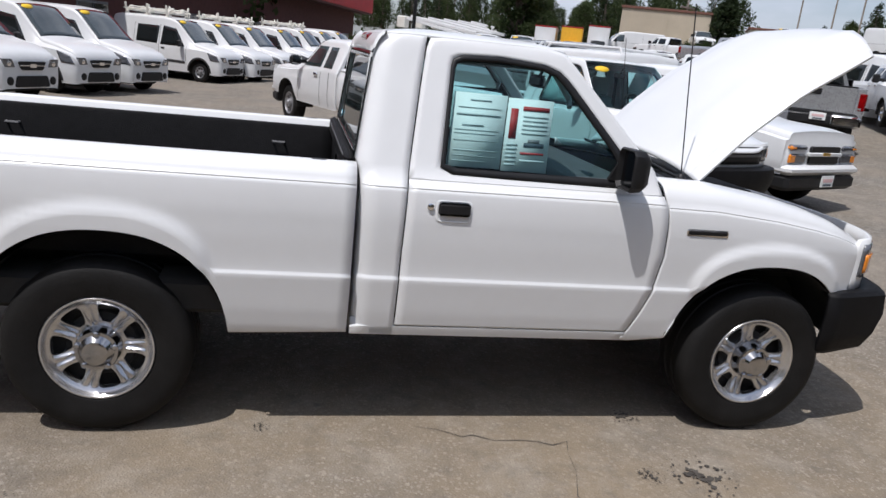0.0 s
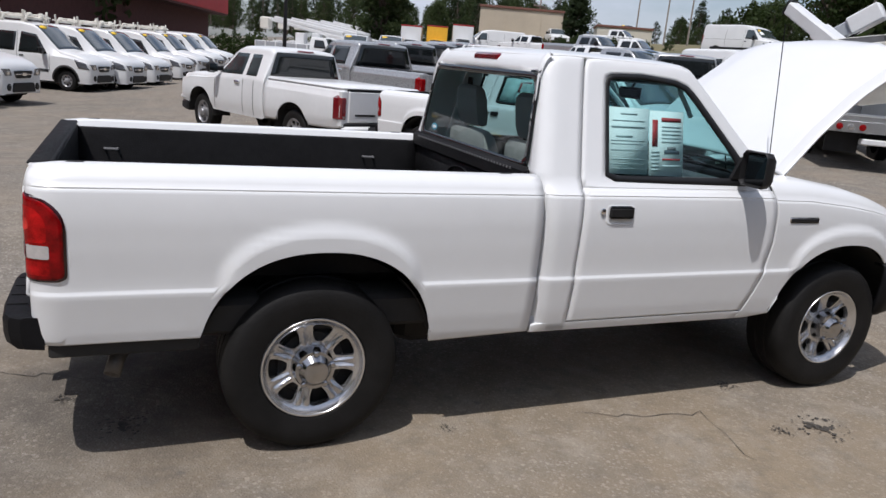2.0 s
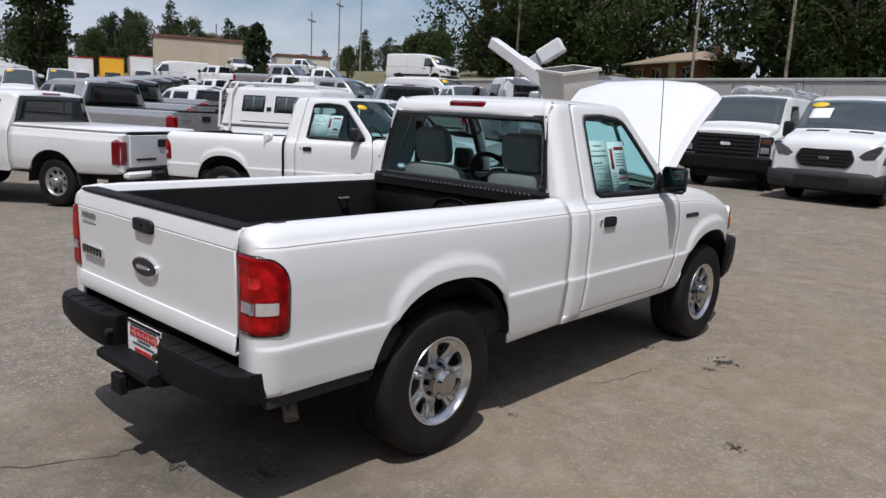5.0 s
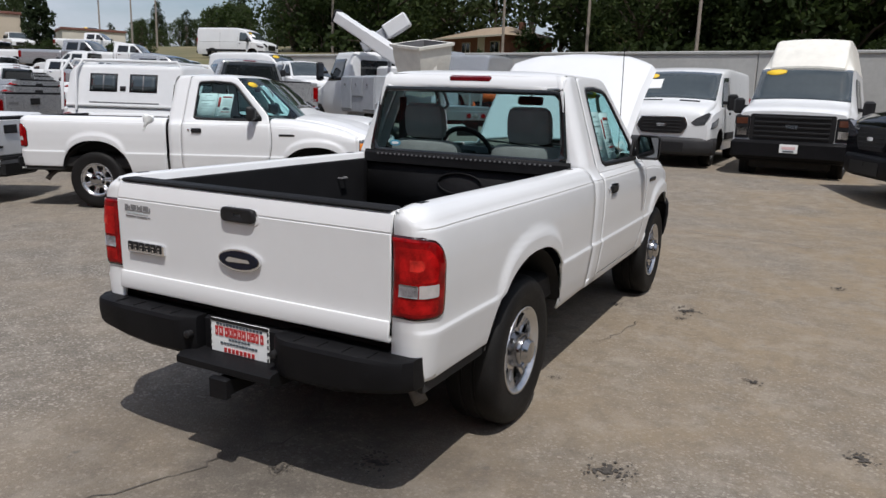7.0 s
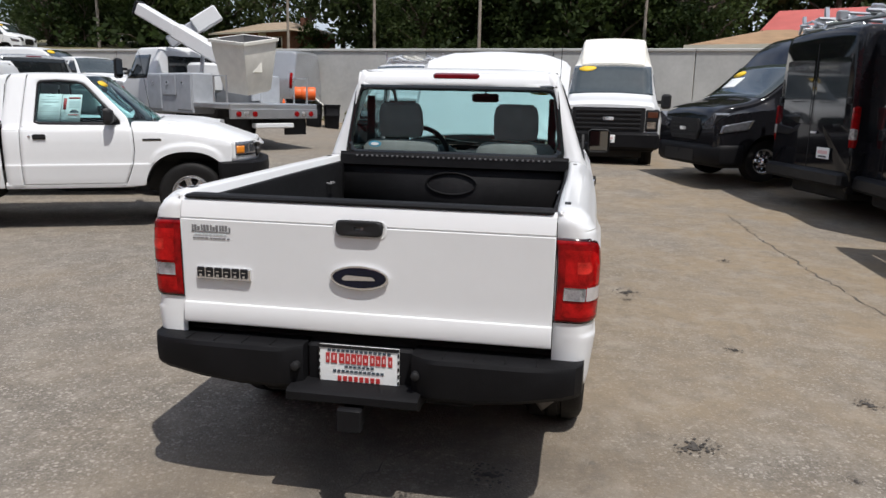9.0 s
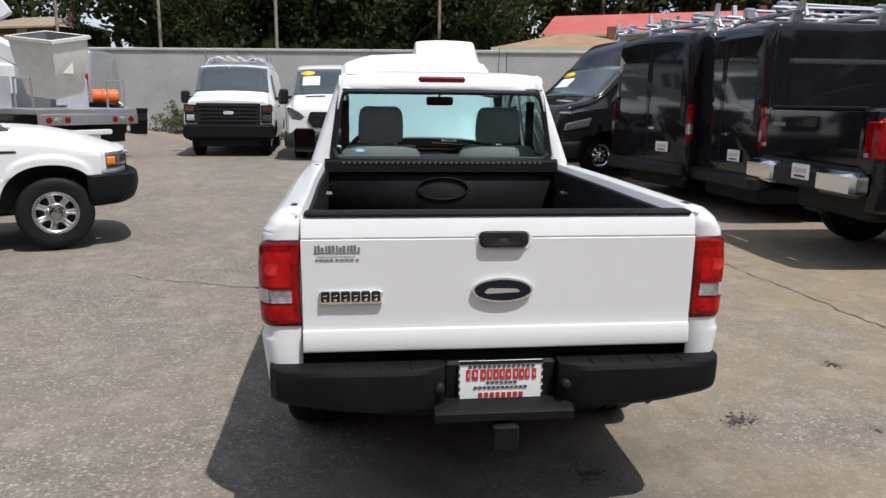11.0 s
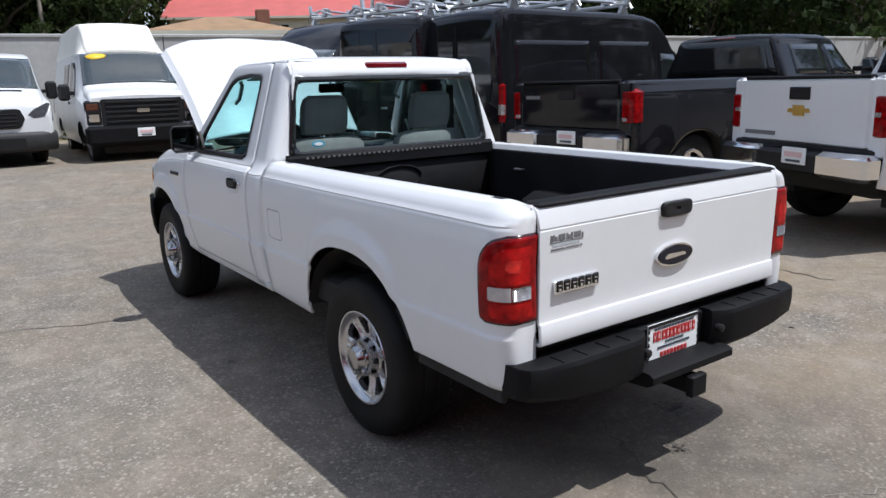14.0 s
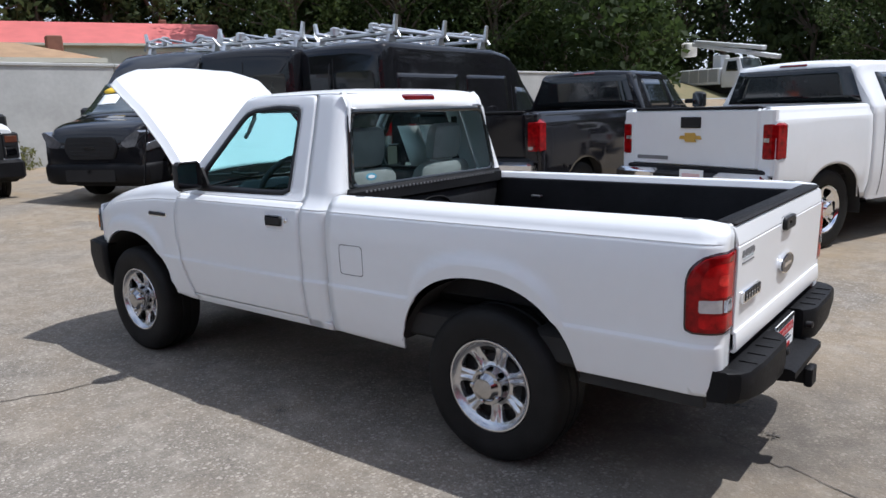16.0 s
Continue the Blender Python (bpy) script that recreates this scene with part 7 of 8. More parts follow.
def plant(ob, x, y, turn, s=1.0, z=None):
    m = pose(x, y, (ground_z(x, y) if z is None else z) - 0.1, 0, 0, turn)
    o = copy_thing(ob, m)
    o.scale = (s, s, s)
    return o


oak = make_tree("broadleaf_tree", "tall dark green broadleaf tree", 17, 5.2, 3, LEAF, 0.06, 100, 105, 0.17)
oak_b = make_tree("broadleaf_tree", "broad dense green tree", 15, 5.6, 8, LEAF, 0.04, 100, 105, 0.17)
pine = make_tree("pine_tree", "tall pine tree with a bare lower trunk", 21, 3.6, 5, NEEDLE, 0.36, 70, 95, 0.17)
oak_far = make_tree("broadleaf_tree", "dark green tree far behind the lot", 17, 5.6, 17, LEAF_FAR, 0.03, 60, 70, 0.34)
pine_far = make_tree("pine_tree", "dark pine tree far behind the lot", 21, 3.8, 19, NEEDLE, 0.25, 36, 40, 0.38)
lone = make_tree("broadleaf_tree", "lone leafy tree behind the trucks", 13.5, 2.3, 21, LEAF_FAR, 0.05, 110, 130, 0.17, 0.02)
cedar = make_tree("cedar_tree", "dark pointed cedar tree", 4.3, 1.15, 31, NEEDLE, 0.03, 60, 90, 0.14)
bush = make_tree("bush", "low leafy green bush on the bank", 2.6, 1.8, 13, SHRUB, 0.02, 30, 44, 0.145)
for ob, x, y in ((oak, 62, 14), (oak_b, 64, -6), (pine, 66, 4), (oak_far, 75, 40), (pine_far, 80, 30), (lone, 17.3, 53.5), (cedar, 34.6, 53.0), (bush, 57.6, 22.0)):
    ob.matrix_basis = pose(x, y, ground_z(x, y) - 0.1)
rnd = random.Random(77)
for row, (dist, step) in enumerate(((50, 6.0), (56, 5.2), (63, 4.6), (70, 4.6))):
    a = -112.0
    while a < 38.5 - row * 0.5:
        x, y = dist * math.cos(radians(a)) + rnd.uniform(-2, 2), dist * math.sin(radians(a)) + rnd.uniform(-2, 2)
        near_house = math.hypot(x - 60, y - 26.5) < 9 or math.hypot(x - 14.5, y + 49) < 7 or math.hypot(x - 47, y + 21) < 11
        if not (near_house and row < 2 or 16.5 < a < 30.0 and dist < 68):
            kind = rnd.choice((oak, oak_b, pine, oak, oak_b) if row < 2 else (oak_far, oak_far, pine_far))
            plant(kind, x, y, rnd.uniform(0, 360), rnd.uniform(0.75, 1.12))
            if row < 2:
                plant(bush, x + rnd.uniform(-3, 3) - 2, y + rnd.uniform(-3, 3), rnd.uniform(0, 360), rnd.uniform(1.0, 2.2))
        a += math.degrees(step / dist) * rnd.uniform(0.8, 1.2)
a = 33.0
while a < 86:
    for dist, s in ((112, 0.50), (128, 0.62), (140, 0.70)):
        if 51.5 < a < 57.5 and dist > 112:
            continue
        k = curve(a, [(33, 1.0), (40, 0.95), (51.5, 0.50), (52, 0.16), (57, 0.16), (58, 0.80), (66, 0.85), (70, 0.62), (86, 0.50)])
        x, y = dist * math.cos(radians(a)) + rnd.uniform(-4, 4), dist * math.sin(radians(a)) + rnd.uniform(-4, 4)
        plant(rnd.choice((oak_far, oak_far, oak_far, pine_far)), x, y, rnd.uniform(0, 360), s * k * rnd.uniform(0.8, 1.2), 5.5 if a < 52 else 4.0)
    a += rnd.uniform(1.3, 1.9) if a < 52 else rnd.uniform(0.8, 1.3)
for k in range(40):
    a = lerp(50, 84, k / 39) + rnd.uniform(-0.6, 0.6)
    d = 56 + rnd.uniform(-3, 3)
    plant(bush, d * math.cos(radians(a)), d * math.sin(radians(a)), rnd.uniform(0, 360), rnd.uniform(0.45, 0.7) * curve(a, [(50, 0.6), (64, 0.7), (68, 1.0), (84, 1.3)]))
for k in range(16):
    y = -14 + 2.6 * k
    plant(bush, wall_x(y) + rnd.uniform(20, 26), y + rnd.uniform(-1, 1), rnd.uniform(0, 360), rnd.uniform(0.3, 0.55))
# trees added behind the camera's path, mostly unseen, to darken reflections in glass and paint
for k in range(46):
    a = radians(lerp(96, 244, k / 45) + rnd.uniform(-1.5, 1.5))
    d = 46 + 9 * (k % 2) + rnd.uniform(-3, 3)
    plant(rnd.choice((oak_far, oak_far, pine_far)), d * math.cos(a), d * math.sin(a), rnd.uniform(0, 360), rnd.uniform(0.8, 1.1))
tuft = make_tree("weed_tuft", "pale green weeds at the foot of the wall", 0.5, 0.5, 41, leaf_material("pale_weeds", (0.10, 0.115, 0.04), (0.20, 0.19, 0.085)), 0.02, 16, 40, 0.05)
tuft.matrix_basis = pose(20.6, 1.5, ground_z(20.5, 1.5) - 0.05)
for k in range(14):
    y = -5 + 1.2 * k + rnd.uniform(-0.5, 0.5)
    plant(tuft, wall_x(y) - 0.5, y, rnd.uniform(0, 360), rnd.uniform(0.6, 1.3), ground_z(wall_x(y) - 0.6, y))

# ---- street above the wall ----
BRICK = material("red_brown_brick", (0.19, 0.085, 0.055), 0.85, var=0.25, scale=3)
ROOF_TAN = material("tan_shingles", (0.33, 0.26, 0.19), 0.9, var=0.2, scale=2.5)
ROOF_BROWN = material("brown_shingles", (0.30, 0.19, 0.105), 0.9, var=0.2, scale=2.5)
ROOF_RED = material("pink_red_metal_roof", (0.50, 0.13, 0.12), 0.6, var=0.12, scale=1)
SIDING = material("pale_siding", (0.58, 0.55, 0.47), 0.8, var=0.08, scale=1)
BEIGE = material("beige_metal_siding", (0.50, 0.43, 0.33), 0.7, var=0.08, scale=0.7)
MAROON = material("maroon_brick", (0.10, 0.035, 0.032), 0.85, var=0.2, scale=3)
AWNING = material("bright_red_metal", (0.50, 0.022, 0.03), 0.5, var=0.08, scale=1)
WOOD = material("grey_pole_wood", (0.26, 0.225, 0.19), 0.9, var=0.25, scale=2)


def gable_house(name, label, x, y, turn, length, depth, wall, ridge, walls, roof, over=0.6, hip=True):
    t = thing(name, label, "house")
    part("wall", Geo().box((-length / 2, -depth / 2, -1), (length / 2, depth / 2, wall), 0.02), walls, t)
    e, d = length / 2 + over, depth / 2 + over
    i = e - (d if hip else 0)
    z0, z1 = wall - 0.05, wall + ridge
    r = Geo()
    r.face([(-e, -d, z0), (e, -d, z0), (i, 0, z1), (-i, 0, z1)]).face([(e, d, z0), (-e, d, z0), (-i, 0, z1), (i, 0, z1)])
    r.face([(e, -d, z0), (e, d, z0), (i, 0, z1)]).face([(-e, d, z0), (-e, -d, z0), (-i, 0, z1)]).face([(-e, -d, z0), (-e, d, z0), (e, d, z0), (e, -d, z0)])
    part("roof", r, roof, t)
    part("eaves_board", Geo().box((-e, -d - 0.02, z0 - 0.12), (e, -d + 0.03, z0 + 0.02)), SIDING, t)
    h = min(0.6, 0.07 * length)
    for k in (-0.36, -0.08, 0.36):
        w = part("window", Geo().box((length * k - h, -depth / 2 - 0.06, wall - 1.5), (length * k + h, -depth / 2 + 0.05, wall - 0.5), 0.02), SIDING, t, "white framed window")
        for s in (-1, 1):
            part("pane", Geo().box((length * k + s * h * 0.48 - h * 0.4, -depth / 2 - 0.08, wall - 1.42), (length * k + s * h * 0.48 + h * 0.4, -depth / 2 - 0.05, wall - 0.58)), DARK_GLASS, w)
    part("door", Geo().box((length * 0.10, -depth / 2 - 0.05, 0), (length * 0.10 + 0.95, -depth / 2 + 0.02, min(2.05, wall - 0.1)), 0.01), SIDING, t)
    part("chimney", Geo().box((length * 0.3, 0.3, wall), (length * 0.3 + 0.5, 0.8, wall + ridge + 0.3), 0.03), BRICK, t)
    t.matrix_basis = pose(x, y, ground_z(x, y) - 0.5, 0, 0, turn)
    return t


gable_house("house", "low brown brick house with a tan hipped roof", 60.5, 26.0, -115.8, 9.0, 5.6, 2.2, 1.0, BRICK, ROOF_TAN)
gable_house("house", "pale house with a faded red metal roof", 48.5, -22, 243, 17, 8, 2.2, 1.7, SIDING, ROOF_RED, 0.5, False)
gable_house("house", "low house with a wide brown shingle roof", 24.6, -7.4, 252, 4.4, 3.6, 0.95, 0.60, SIDING, ROOF_BROWN, 0.5)


def shed(name, label, x, y, turn, length, depth, h, mat, z):
    t = thing(name, label, "building")
    part("wall", Geo().box((0, 0, -2), (length, depth, h), 0.03), mat, t)
    part("roof_edge", Geo().box((-0.1, -0.1, h - 0.05), (length + 0.1, depth + 0.1, h + 0.15), 0.02), material("brown_edge_" + name, (0.16, 0.07, 0.05), 0.7, var=0.2), t)
    for k in range(int(length / 1.5)):
        part("panel_rib", Geo().box((0.75 + 1.5 * k, -0.04, 0), (0.83 + 1.5 * k, 0.01, h - 0.1)), mat, t)
    t.matrix_basis = pose(x, y, z, 0, 0, turn)


shed("warehouse", "long beige metal warehouse beyond the lot", 27.4, 57.3, -26, 7.2, 8, 2.8, BEIGE, 3.75)
shed("workshop", "small pale workshop building", 39, 56.5, -30, 5, 5, 1.6, SIDING, 4.4)


def dealership():
    t = thing("dealership_building", "maroon dealership building with a bright red awning", "building")
    # local x runs from the far corner towards the near end, y towards the lot
    part("wall", Geo().box((0, -12, -2.5), (76, 0, 4.9), 0.03), MAROON, t)
    part("awning", Geo().box((-0.8, -12.5, 4.5), (76.5, 1.6, 8.0), 0.06), AWNING, t, "bright red metal awning band")
    part("trim_band", Geo().box((-0.75, -0.1, 4.38), (76.4, 1.55, 4.51)), MAROON, t)
    for k in range(17):
        x = 1.8 + 4.4 * k
        w = part("window", Geo().box((x, -0.1, 0.35), (x + 2.2, 0.05, 2.4), 0.02), GREY_PLASTIC, t, "dark shop window")
        for j in range(2):
            part("pane", Geo().box((x + 0.08 + 1.06 * j, 0.04, 0.45), (x + 1.04 + 1.06 * j, 0.08, 2.3)), DARK_GLASS, w)
    t.matrix_basis = pose(6.0, 70.5, -0.4, 0, 0, 180 + 71.4)
    return t


dealership()


def utility_pole(x, y, h, z, lamp=False, arm=True):
    t = thing("utility_pole", "grey wooden utility pole" if not lamp else "tall dark steel lamp pole", "pole", "poles")
    part("pole", Geo().tube([(0, 0, -0.5), (0, 0, h)], [0.11, 0.07], 8), WOOD if not lamp else TRIM, t)
    if lamp:
        for s in (-1, 1):
            part("lamp_head", Geo().box((s * 0.15, -0.18, h - 0.15), (s * 0.75, 0.18, h + 0.05), 0.04), TRIM, t)
    elif arm:
        part("crossarm", Geo().box((-1.1, -0.06, h - 0.9), (1.1, 0.06, h - 0.75), 0.01), WOOD, t)
        part("insulator", Geo().tube([(0, 0, h), (0, 0, h + 0.25)], 0.05, 6), GREY_PLASTIC, t)
    t.matrix_basis = pose(x, y, z, 0, 0, 30)


for x, y, h, z, lamp in ((6.6, 35.7, 8.5, 0.0, True), (34.2, 59, 4.6, 3.5, False), (52.2, 68.6, 7, 5, False), (55, 67, 9.0, 5, False), (57.5, 66, 11.5, 5, False), (46, 13, 11, 4.6, False), (43, 5.5, 12, 4.4, False), (45, -4.5, 12, 4.4, False), (41, 30, 8, 4, False), (47, 19.5, 7, 4.5, False)):
    utility_pole(x, y, h, z, lamp)
wire = Geo()
for z in (8.6, 9.4):
    wire.tube([(lerp(46, 30, u), lerp(-8, -52, u), z + ground_z(45, -8) - 1.6 - 2.2 * math.sin(math.pi * u) * 0.5) for u in span(0, 1, 20)], 0.02, 4)
tagged(part("power_line", wire, TRIM), "thin black power lines in front of the woods", "power line", kind="stuff")


def bucket_truck(label):
    t = thing("bucket_truck", label, "utility truck", "utility trucks")
    part("deck", Geo().box((-0.25, -1.15, 0.86), (1.3, 1.15, 0.98), 0.02), ALU, t, "bare metal rear deck")
    part("chassis", Geo().box((0.0, -0.45, 0.5), (6.1, 0.45, 0.85), 0.03), UNDER, t)
    for s in (-1, 1):
        b = part("tool_body", Geo().box((1.2, s * 0.62, 0.72), (3.28, s * 1.16, 1.62), 0.03), GREY_PAINT, t, "grey tool cabinet")
        for k in range(3):
            x = 1.24 + 0.68 * k
            d = part("cabinet_door", Geo().box((x, s * 1.155, 1.12 if k == 1 else 0.8), (x + 0.63, s * 1.185, 1.58), 0.012), GREY_PAINT, b)
            part("latch", Geo().box((x + 0.32, s * 1.18, 1.35), (x + 0.40, s * 1.20, 1.43), 0.005), CHROME, d)
        for y in (0.55, 0.75, 0.95):
            part("tail_lamp", Geo().lathe([(0.06, -0.25), (0.06, -0.29), (0.001, -0.30)], 12, "x", (0, s * y, 0.76)), RED_LENS if y != 0.75 else CLEAR_LENS, t)
        part("hand_rail", Geo().tube([(0.0, s * 1.05, 0.98), (0.0, s * 1.05, 1.55), (0.5, s * 1.05, 1.55), (0.5, s * 1.05, 0.98)], 0.022, 8), ALU, t)
    for s in (-1, 1):
        part("mud_flap", Geo().box((0.05, s * 0.45, 0.28), (0.08, s * 1.05, 0.68), 0.004), TRIM, t)
    part("step_bumper", Geo().box((-0.24, -0.5, 0.45), (-0.05, 0.5, 0.56), 0.02), PAINT_OLD, t)
    part("lamp_panel", Geo().box((-0.27, -1.14, 0.66), (-0.2, 1.14, 0.87), 0.01), ALU, t)
    part("panel_screen", Geo().box((1.25, -0.95, 1.0), (1.32, -0.40, 2.05), 0.04), GREY_PAINT, t)
    cab = Shell([(3.32, 0.6, 1.5, 2.15, 0.98, 0.78), (3.4, 0.6, 1.5, 2.25, 1.0, 0.80), (4.4, 0.6, 1.5, 2.26, 1.0, 0.8), (4.55, 0.6, 1.5, 2.2, 1.0, 0.78), (5.05, 0.6, 1.35, 1.52, 0.98, 0.80), (5.2, 0.6, 1.3, 1.45, 0.96, 0.82), (6.2, 0.65, 1.15, 1.3, 0.9, 0.76)], ((5.4, 0.52),))
    part("cab", cab.body(), PAINT_OLD, t, sharp=32)
    both_sides(lambda s: cab.side([(3.65, 1.52), (4.85, 1.50), (4.5, 2.08), (3.68, 2.08)], side=s), "door_window", DARK_GLASS, t)
    part("windscreen", cab.top(5.0, 4.6, 0.99, 0.97), SHADE_GLASS, t, solid=0.006)
    part("rear_window", cab.end(3.29, -0.6, 0.6, 1.6, 2.05, 0.02, 0.05), DARK_GLASS, t)
    mirror(t, 4.8, 1.0, 1.75, TRIM, 0.25)
    # boom: turret, lower arm to the elbow, upper arm, bucket
    part("turret", Geo().box((2.3, -0.30, 1.2), (3.0, 0.30, 1.9), 0.06), PAINT_OLD, t)
    a, b = Vector((1.2, 0.4, 1.98)), Vector((3.2, 1.3, 3.08))
    m = Matrix.Translation(a) @ (b - a).to_track_quat("Z", "Y").to_matrix().to_4x4()
    part("lower_arm", Geo().box((-0.17, -0.17, -0.2), (0.17, 0.17, (b - a).length * 0.55), 0.04).box((-0.13, -0.14, (b - a).length * 0.5), (0.13, 0.14, (b - a).length), 0.03).moved(m), PAINT_OLD, t, "white boom arm")
    part("arm_tip", Geo().box((-0.13, -0.16, (b - a).length - 0.03), (0.13, 0.16, (b - a).length + 0.06), 0.02).moved(m), TRIM, t)
    c, d = Vector((3.2, 0.6, 2.35)), Vector((2.55, -0.32, 3.08))
    m = Matrix.Translation(c) @ (d - c).to_track_quat("Z", "Y").to_matrix().to_4x4()
    part("upper_arm", Geo().box((-0.10, -0.15, 0), (0.10, 0.15, (d - c).length), 0.03).moved(m), GREY_PAINT, t, "grey boom arm")
    part("arm_head", Geo().box((-0.17, -0.19, (d - c).length - 0.62), (0.17, 0.19, (d - c).length + 0.06), 0.03).moved(m), PAINT_OLD, t)
    part("hydraulic_ram", Geo().tube([(2.4, 0.2, 1.9), (1.9, 0.45, 2.25), (2.6, 0.85, 2.65)], 0.05, 10), GREY_PAINT, t)
    part("hose", Geo().tube([(2.6, -0.3, 2.95), (2.8, 0.1, 2.5), (3.0, 0.5, 2.65), (3.1, 1.1, 2.95)], 0.03, 8), TRIM, t)
    part("bucket_arm", Geo().tube([(1.2, 0.4, 1.98), (0.7, 0.42, 1.85), (0.35, 0.5, 1.75)], 0.09, 10), GREY_PAINT, t)
    bk = Geo()
    rows = [[(x * k + 0.10, y * k + 0.50, z) for x, y in ((-0.44, -0.44), (0.44, -0.44), (0.44, 0.44), (-0.44, 0.44))] for z, k in ((1.25, 0.72), (1.3, 0.8), (2.1, 1.05), (2.32, 1.08), (2.32, 1.18), (2.38, 1.18), (2.38, 1.02))]
    bk.grid(rows, loop=True).face(rows[0])
    tilt = pose(0.10, 0.50, 1.82, -10, -6, 12) @ pose(-0.10, -0.50, -1.85)
    bucket = part("bucket", bk.moved(tilt), WHITE_PLASTIC, t, "cream fibreglass bucket")
    inner = [[(x * k + 0.10, y * k + 0.50, z) for x, y in ((-0.44, -0.44), (0.44, -0.44), (0.44, 0.44), (-0.44, 0.44))] for z, k in ((2.375, 1.03), (1.9, 0.92), (1.45, 0.76))]
    part("bucket_liner", Geo().grid(inner, loop=True).face(inner[-1]).moved(tilt), GREY_PLASTIC, bucket, "dark bucket inside")
    part("bucket_step", Geo().box((-0.33, 0.36, 1.62), (-0.24, 0.66, 1.90), 0.02), WHITE_PLASTIC, t)
    wheels(t, (2.2, 5.4), 0.86, 0.40, STEEL_RIM, 0.23, 8)
    return t


put(bucket_truck("grey and white bucket truck with folded boom"), 12.26, 6.05, 58, 0.05)


def line_truck(label):
    """A white utility truck with a long boom folded over its cab."""
    t = thing("boom_truck", label, "utility truck", "boom trucks")
    cab = Shell([(0.0, 0.6, 1.6, 2.4, 1.05, 0.85), (0.1, 0.6, 1.6, 2.5, 1.08, 0.88), (1.3, 0.6, 1.6, 2.5, 1.08, 0.88), (1.75, 0.6, 1.5, 1.75, 1.06, 0.9), (2.9, 0.7, 1.3, 1.5, 1.0, 0.85)], ((2.1, 0.55),))
    part("cab", cab.body(), PAINT_OLD, t, sharp=32)
    part("windscreen", cab.top(1.72, 1.38, 0.98, 0.96), SHADE_GLASS, t, solid=0.006)
    both_sides(lambda s: cab.side([(0.4, 1.65), (1.5, 1.62), (1.2, 2.3), (0.42, 2.3)], side=s), "door_window", DARK_GLASS, t)
    part("service_body", Geo().box((-5.0, -1.15, 0.8), (-0.1, 1.15, 1.9), 0.04), PAINT_OLD, t)
    for k in range(5):
        for s in (-1, 1):
            part("cabinet_door", Geo().box((-4.9 + 0.95 * k, s * 1.14, 1.0), (-4.05 + 0.95 * k, s * 1.17, 1.85), 0.012), GREY_PAINT, t)
    for dz, x0, x1 in ((2.75, -4.6, 3.4), (3.1, -4.2, 2.2)):
        part("boom", Geo().box((x0, -0.2, dz), (x1, 0.2, dz + 0.28), 0.04).moved(pose(0, 0, 0.1, 0, 8 if dz > 3 else 10, 0)), PAINT_OLD, t, "white boom")
    part("pedestal", Geo().box((-1.6, -0.4, 1.8), (-0.8, 0.4, 2.8), 0.05), PAINT_OLD, t)
    part("bucket", Geo().box((-4.9, -0.45, 2.9), (-4.1, 0.45, 3.9), 0.08), WHITE_PLASTIC, t)
    undertray(t, -4.8, 2.6, 1.0, 0.85)
    wheels(t, (-3.4, 2.1), 0.95, 0.48, STEEL_RIM, 0.27, 8)
    return t


lt = put(line_truck("white utility truck with a folded boom"), 11.0, 48.5, -35)
lt.scale = (0.8, 0.8, 0.8)
for k in range(1, 5):
    again(lt, 11.0 + 1.7 * k, 48.5 + 2.6 * k, -35 + k)


def box_truck(label, mat):
    t = thing("box_truck", label, "truck", "box trucks")
    part("box", Geo().box((-3.5, -1.15, 0.9), (0.6, 1.15, 3.1), 0.05), mat, t)
    part("roof_edge", Geo().box((-3.52, -1.17, 3.05), (0.62, 1.17, 3.14), 0.02), RED_PAINT, t)
    cab = Shell([(0.65, 0.6, 1.4, 1.95, 0.98, 0.76), (0.75, 0.6, 1.4, 2.1, 1.0, 0.8), (1.5, 0.6, 1.4, 2.08, 1.0, 0.78), (2.1, 0.6, 1.3, 1.45, 0.98, 0.82), (2.9, 0.6, 1.1, 1.25, 0.92, 0.78)], ((2.1, 0.5),))
    part("cab", cab.body(), PAINT_OLD if mat != BOX_YELLOW else mat, t, sharp=32)
    part("windscreen", cab.top(2.05, 1.58, 0.98, 0.96), DARK_GLASS, t, solid=0.006)
    both_sides(lambda s: cab.side([(0.85, 1.45), (1.9, 1.43), (1.5, 1.98), (0.85, 1.98)], side=s), "door_window", DARK_GLASS, t)
    part("grille", cab.end(2.88, -0.5, 0.5, 0.75, 1.05, 0.04, 0.03), TRIM, t)
    part("front_bumper", Geo().box((2.8, -0.98, 0.5), (3.05, 0.98, 0.72), 0.04), GREY_PLASTIC, t)
    for s in (-1, 1):
        part("headlight", Geo().box((2.85, s * 0.6, 0.82), (2.94, s * 0.88, 1.02), 0.02), HEADLAMP, t)
    wheels(t, (-2.2, 2.1), 0.9, 0.42, STEEL_RIM, 0.24, 8)
    return t


put(box_truck("white box truck with a red roof edge", PAINT_OLD), 17.9, 48.1, -112).scale = (0.82, 0.64, 0.95)
put(box_truck("yellow box truck with a red roof edge", BOX_YELLOW), 19.6, 47.4, -112).scale = (0.82, 0.64, 0.95)
put(box_truck("white box truck with red cab trim", PAINT_OLD), 21.3, 46.7, -112).scale = (0.82, 0.64, 0.95)
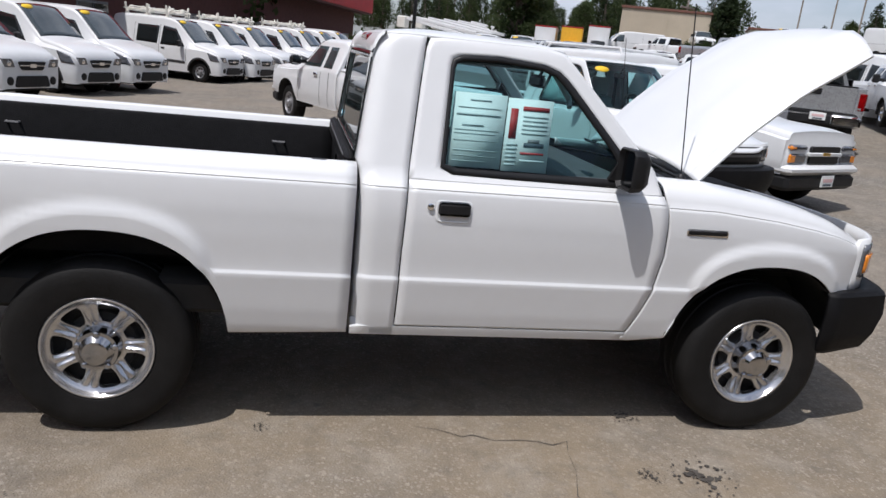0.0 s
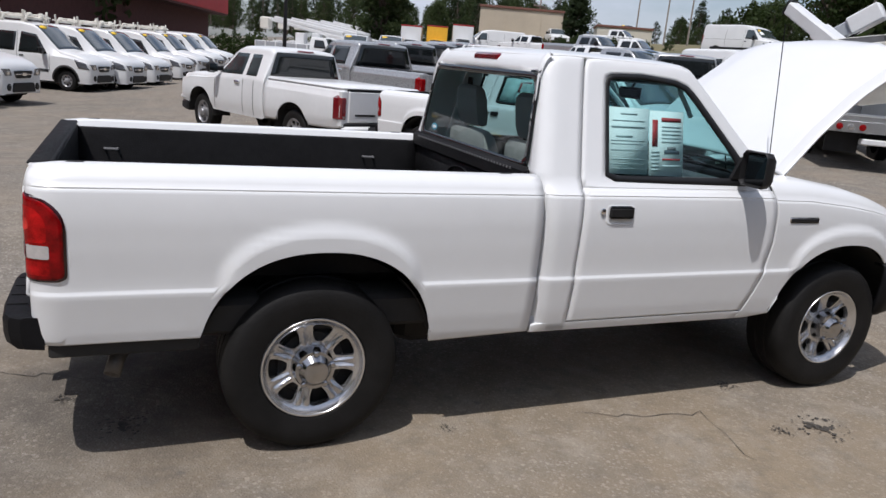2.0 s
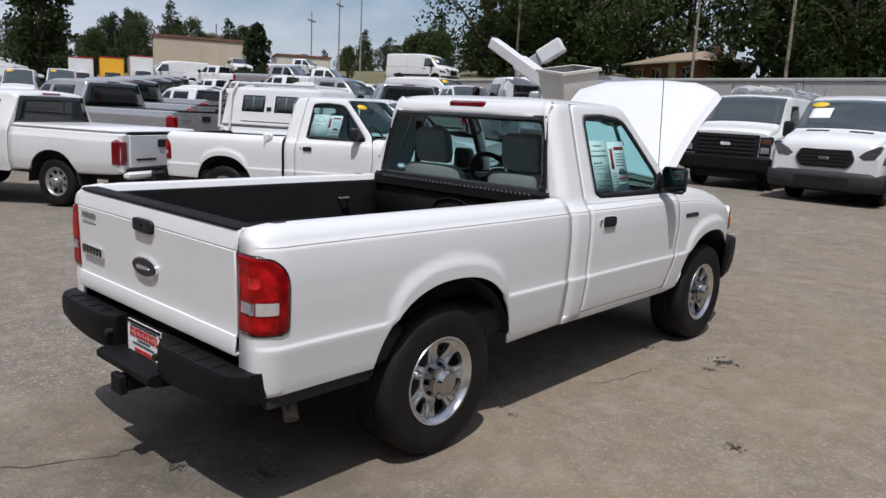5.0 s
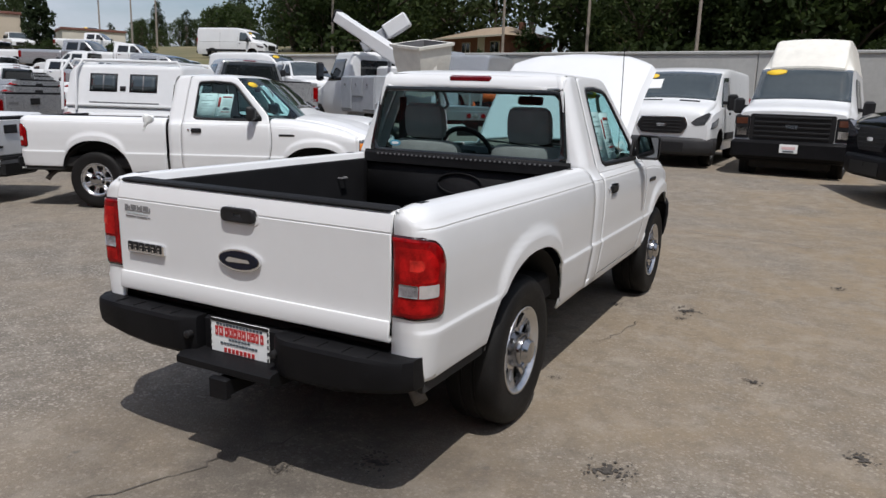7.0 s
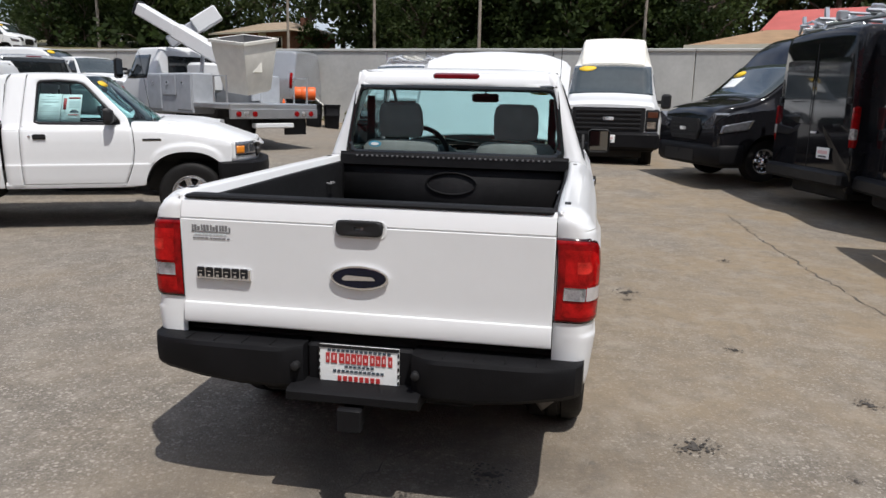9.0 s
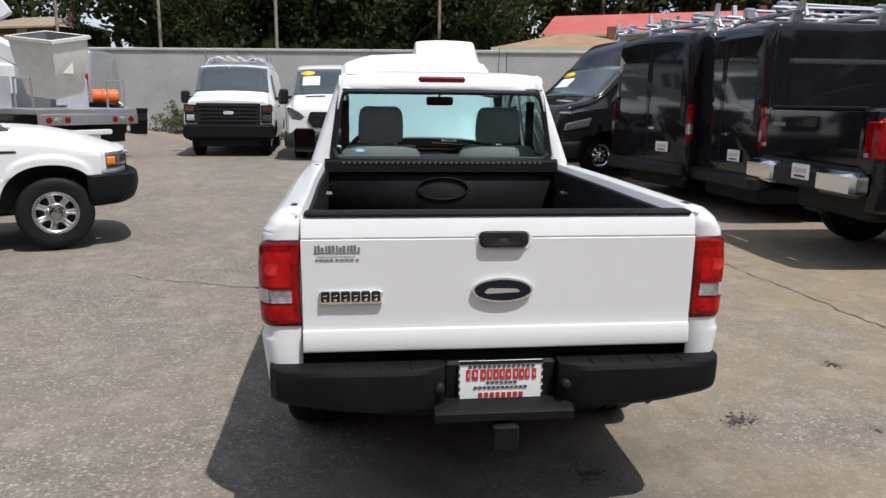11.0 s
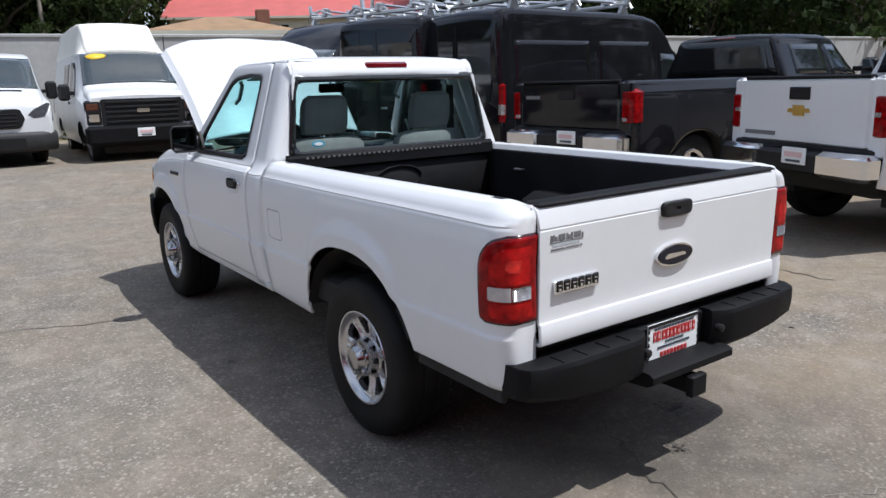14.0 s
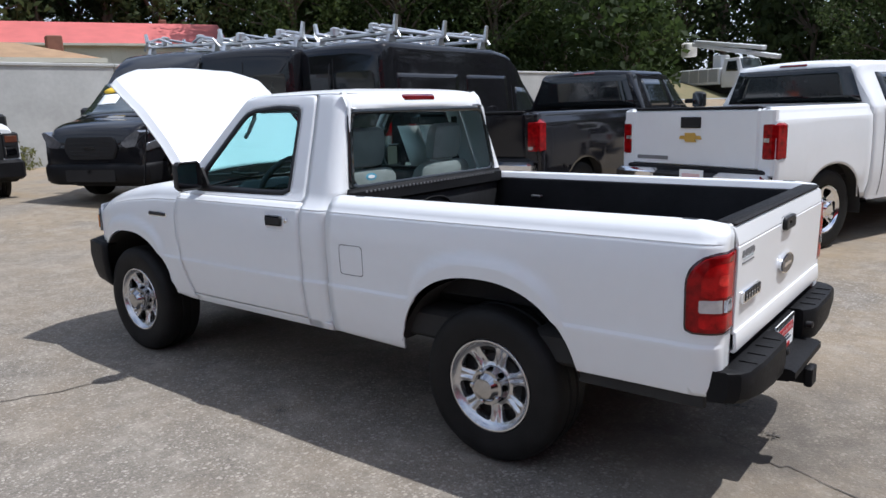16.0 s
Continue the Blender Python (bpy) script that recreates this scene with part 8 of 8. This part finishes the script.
# white van on the street, and rows of vehicles beyond
euro_white = put(euro_van("white panel van standing up on the street", PAINT_OLD, 2.2, white=True), 30.5, 30.5, -80, -0.1)
euro_white.scale = (0.8, 0.8, 0.8)
silver = big_pickup("silver crew-cab pickup in a row", SILVER, cab=1.25, bed_top=1.30, roof=1.85, wb=3.5, half=0.96, wheel_r=0.38)
put(silver, 5.2, 12.2, 110)
again(silver, 11.5, 10.7, 58, "silver crew-cab pickup parked by the bucket truck")
for k, (x, y, h) in enumerate(((6.9, 14.6, 111), (8.8, 17.4, 112), (10.6, 20.2, 112), (12.4, 23.0, 113))):
    again(silver, x, y, h)
white_pickup = big_pickup("white crew-cab pickup in a row", PAINT_OLD, cab=1.25, bed_top=1.30, roof=1.85, wb=3.5, half=0.96, wheel_r=0.38)
put(white_pickup, 24.2, 33.0, -62)
white_pickup.scale = (0.85, 0.85, 0.85)
for x, y, h in ((17.2, 14.9, -118), (11.2, 18.5, 112), (9.4, 15.7, 112), (14.4, 26.0, 113), (36.0, 57.0, -60), (33.5, 55.0, -110), (18.5, 33.0, 112), (33.0, 47.0, -60), (16.4, 29.5, 113)):
    again(white_pickup, x, y, h)
for k, (x, y) in enumerate(((14.6, 20.2), (18.3, 22.0), (20.2, 24.8), (22.1, 29.2), (20.0, 26.9), (21.6, 23.2), (19.0, 31.0), (20.8, 34.0), (23.8, 36.5), (24.6, 40.0))):
    again(white_pickup if k % 4 else silver, x, y, (112 if k % 2 else -68) + (k * 31 % 7 - 3), "white pickup among the parked rows" if k % 4 else "silver pickup among the parked rows")
put(again(euro_white, 0, 0, 0, "white panel van before the warehouse"), 25.2, 47.0, 165).scale = (0.8, 0.8, 0.8)
for x, y, h in ((18.5, 18.0, -85), (12.3, 42.0, -112), (15.0, 43.5, -112), (47.8, 68.5, -120), (49.8, 67.4, -120)):
    o = again(van_a, x, y, h, "white compact van among the parked rows")
    o.location.z -= 0.3 if y < 19 else 0.0
# far row behind the black trucks
put(line_truck("white boom truck on the bank across the lot"), 14.0, -49.2, 150)
for x, y, h in ((-6, -14, 240), (-3.4, -15.5, 245)):
    again(white_pickup, x, y, h, "white pickup across the lot")

def cone(x, y):
    t = thing("traffic_cone", "orange plastic traffic cone beside the wall", "cone", "traffic cones")
    part("base", Geo().box((-0.18, -0.18, 0), (0.18, 0.18, 0.04), 0.01), ORANGE, t)
    part("cone", Geo().lathe([(0.14, 0.03), (0.03, 0.68), (0.02, 0.70), (0.001, 0.70)], 18, "z"), ORANGE, t)
    part("collar", Geo().lathe([(0.088, 0.32), (0.072, 0.44)], 18, "z"), PAPER, t)
    t.matrix_basis = pose(x, y, ground_z(x, y))


cone(19.7, 8.75)


def barrier(x, y, turn):
    t = thing("barrier_fence", "orange plastic safety fence on the bank", "fence", "orange fences")
    for k in range(4):
        part("slat", Geo().box((-1.5, -0.02, 0.08 + 0.11 * k), (1.5, 0.02, 0.14 + 0.11 * k), 0.006), ORANGE, t)
    for k in (-1.4, 0, 1.4):
        part("post", Geo().tube([(k, 0.03, -0.1), (k, 0.03, 0.62)], 0.03, 6), WOOD, t)
    t.matrix_basis = pose(x, y, ground_z(x, y), 0, 0, turn)


for x, y, a in ((46.5, 13.8, 96), (47, -5, 92)):
    barrier(x, y, a)


def bin_at(x, y, turn, h):
    """A ribbed black plastic bin with a rim, open on top."""
    t = thing("plastic_bin", "black ribbed plastic bin standing at the wall", "bin", "bins by the wall")
    rows = [[(px * k, py * k, z) for px, py in rounded([(-0.25, -0.25), (0.25, -0.25), (0.25, 0.25), (-0.25, 0.25)], 0.07)] for z, k in ((0.0, 0.84), (0.05, 0.88), (h * 0.5, 0.94), (h * 0.52, 0.99), (h * 0.58, 0.99), (h * 0.6, 0.95), (h - 0.06, 1.0), (h - 0.06, 1.08), (h, 1.08), (h, 0.98), (0.1, 0.86))]
    part("body", Geo().grid(rows, loop=True).face(rows[0]).face(rows[-1]), BUMPER, t)
    t.matrix_basis = pose(x, y, ground_z(x, y), 0, 0, turn)


for k, (x, y, h) in enumerate(((19.25, 8.15, 0.80), (19.5, 7.65, 0.72), (19.8, 7.15, 0.75))):
    bin_at(x, y, 12 * k, h)
drum = thing("orange_drum", "bright orange plastic drum lying on the bins", "drum")
part("drum_body", Geo().lathe([(0.001, -0.34), (0.19, -0.34), (0.21, -0.30), (0.20, -0.12), (0.215, -0.10), (0.215, 0.10), (0.20, 0.12), (0.21, 0.30), (0.19, 0.34), (0.001, 0.34)], 20, "y"), ORANGE, drum)
drum.matrix_basis = pose(19.38, 7.9, ground_z(19.38, 7.9) + 1.0, 0, 0, 20)
pipe = thing("bent_pipe", "bent cream plastic pipe leaning on the bins", "pipe")
part("pipe", Geo().tube([(19.35, 7.95, 1.50), (19.4, 7.65, 1.45), (19.6, 7.35, 1.16), (19.8, 7.1, 1.04)], 0.035, 8), WHITE_PLASTIC, pipe)
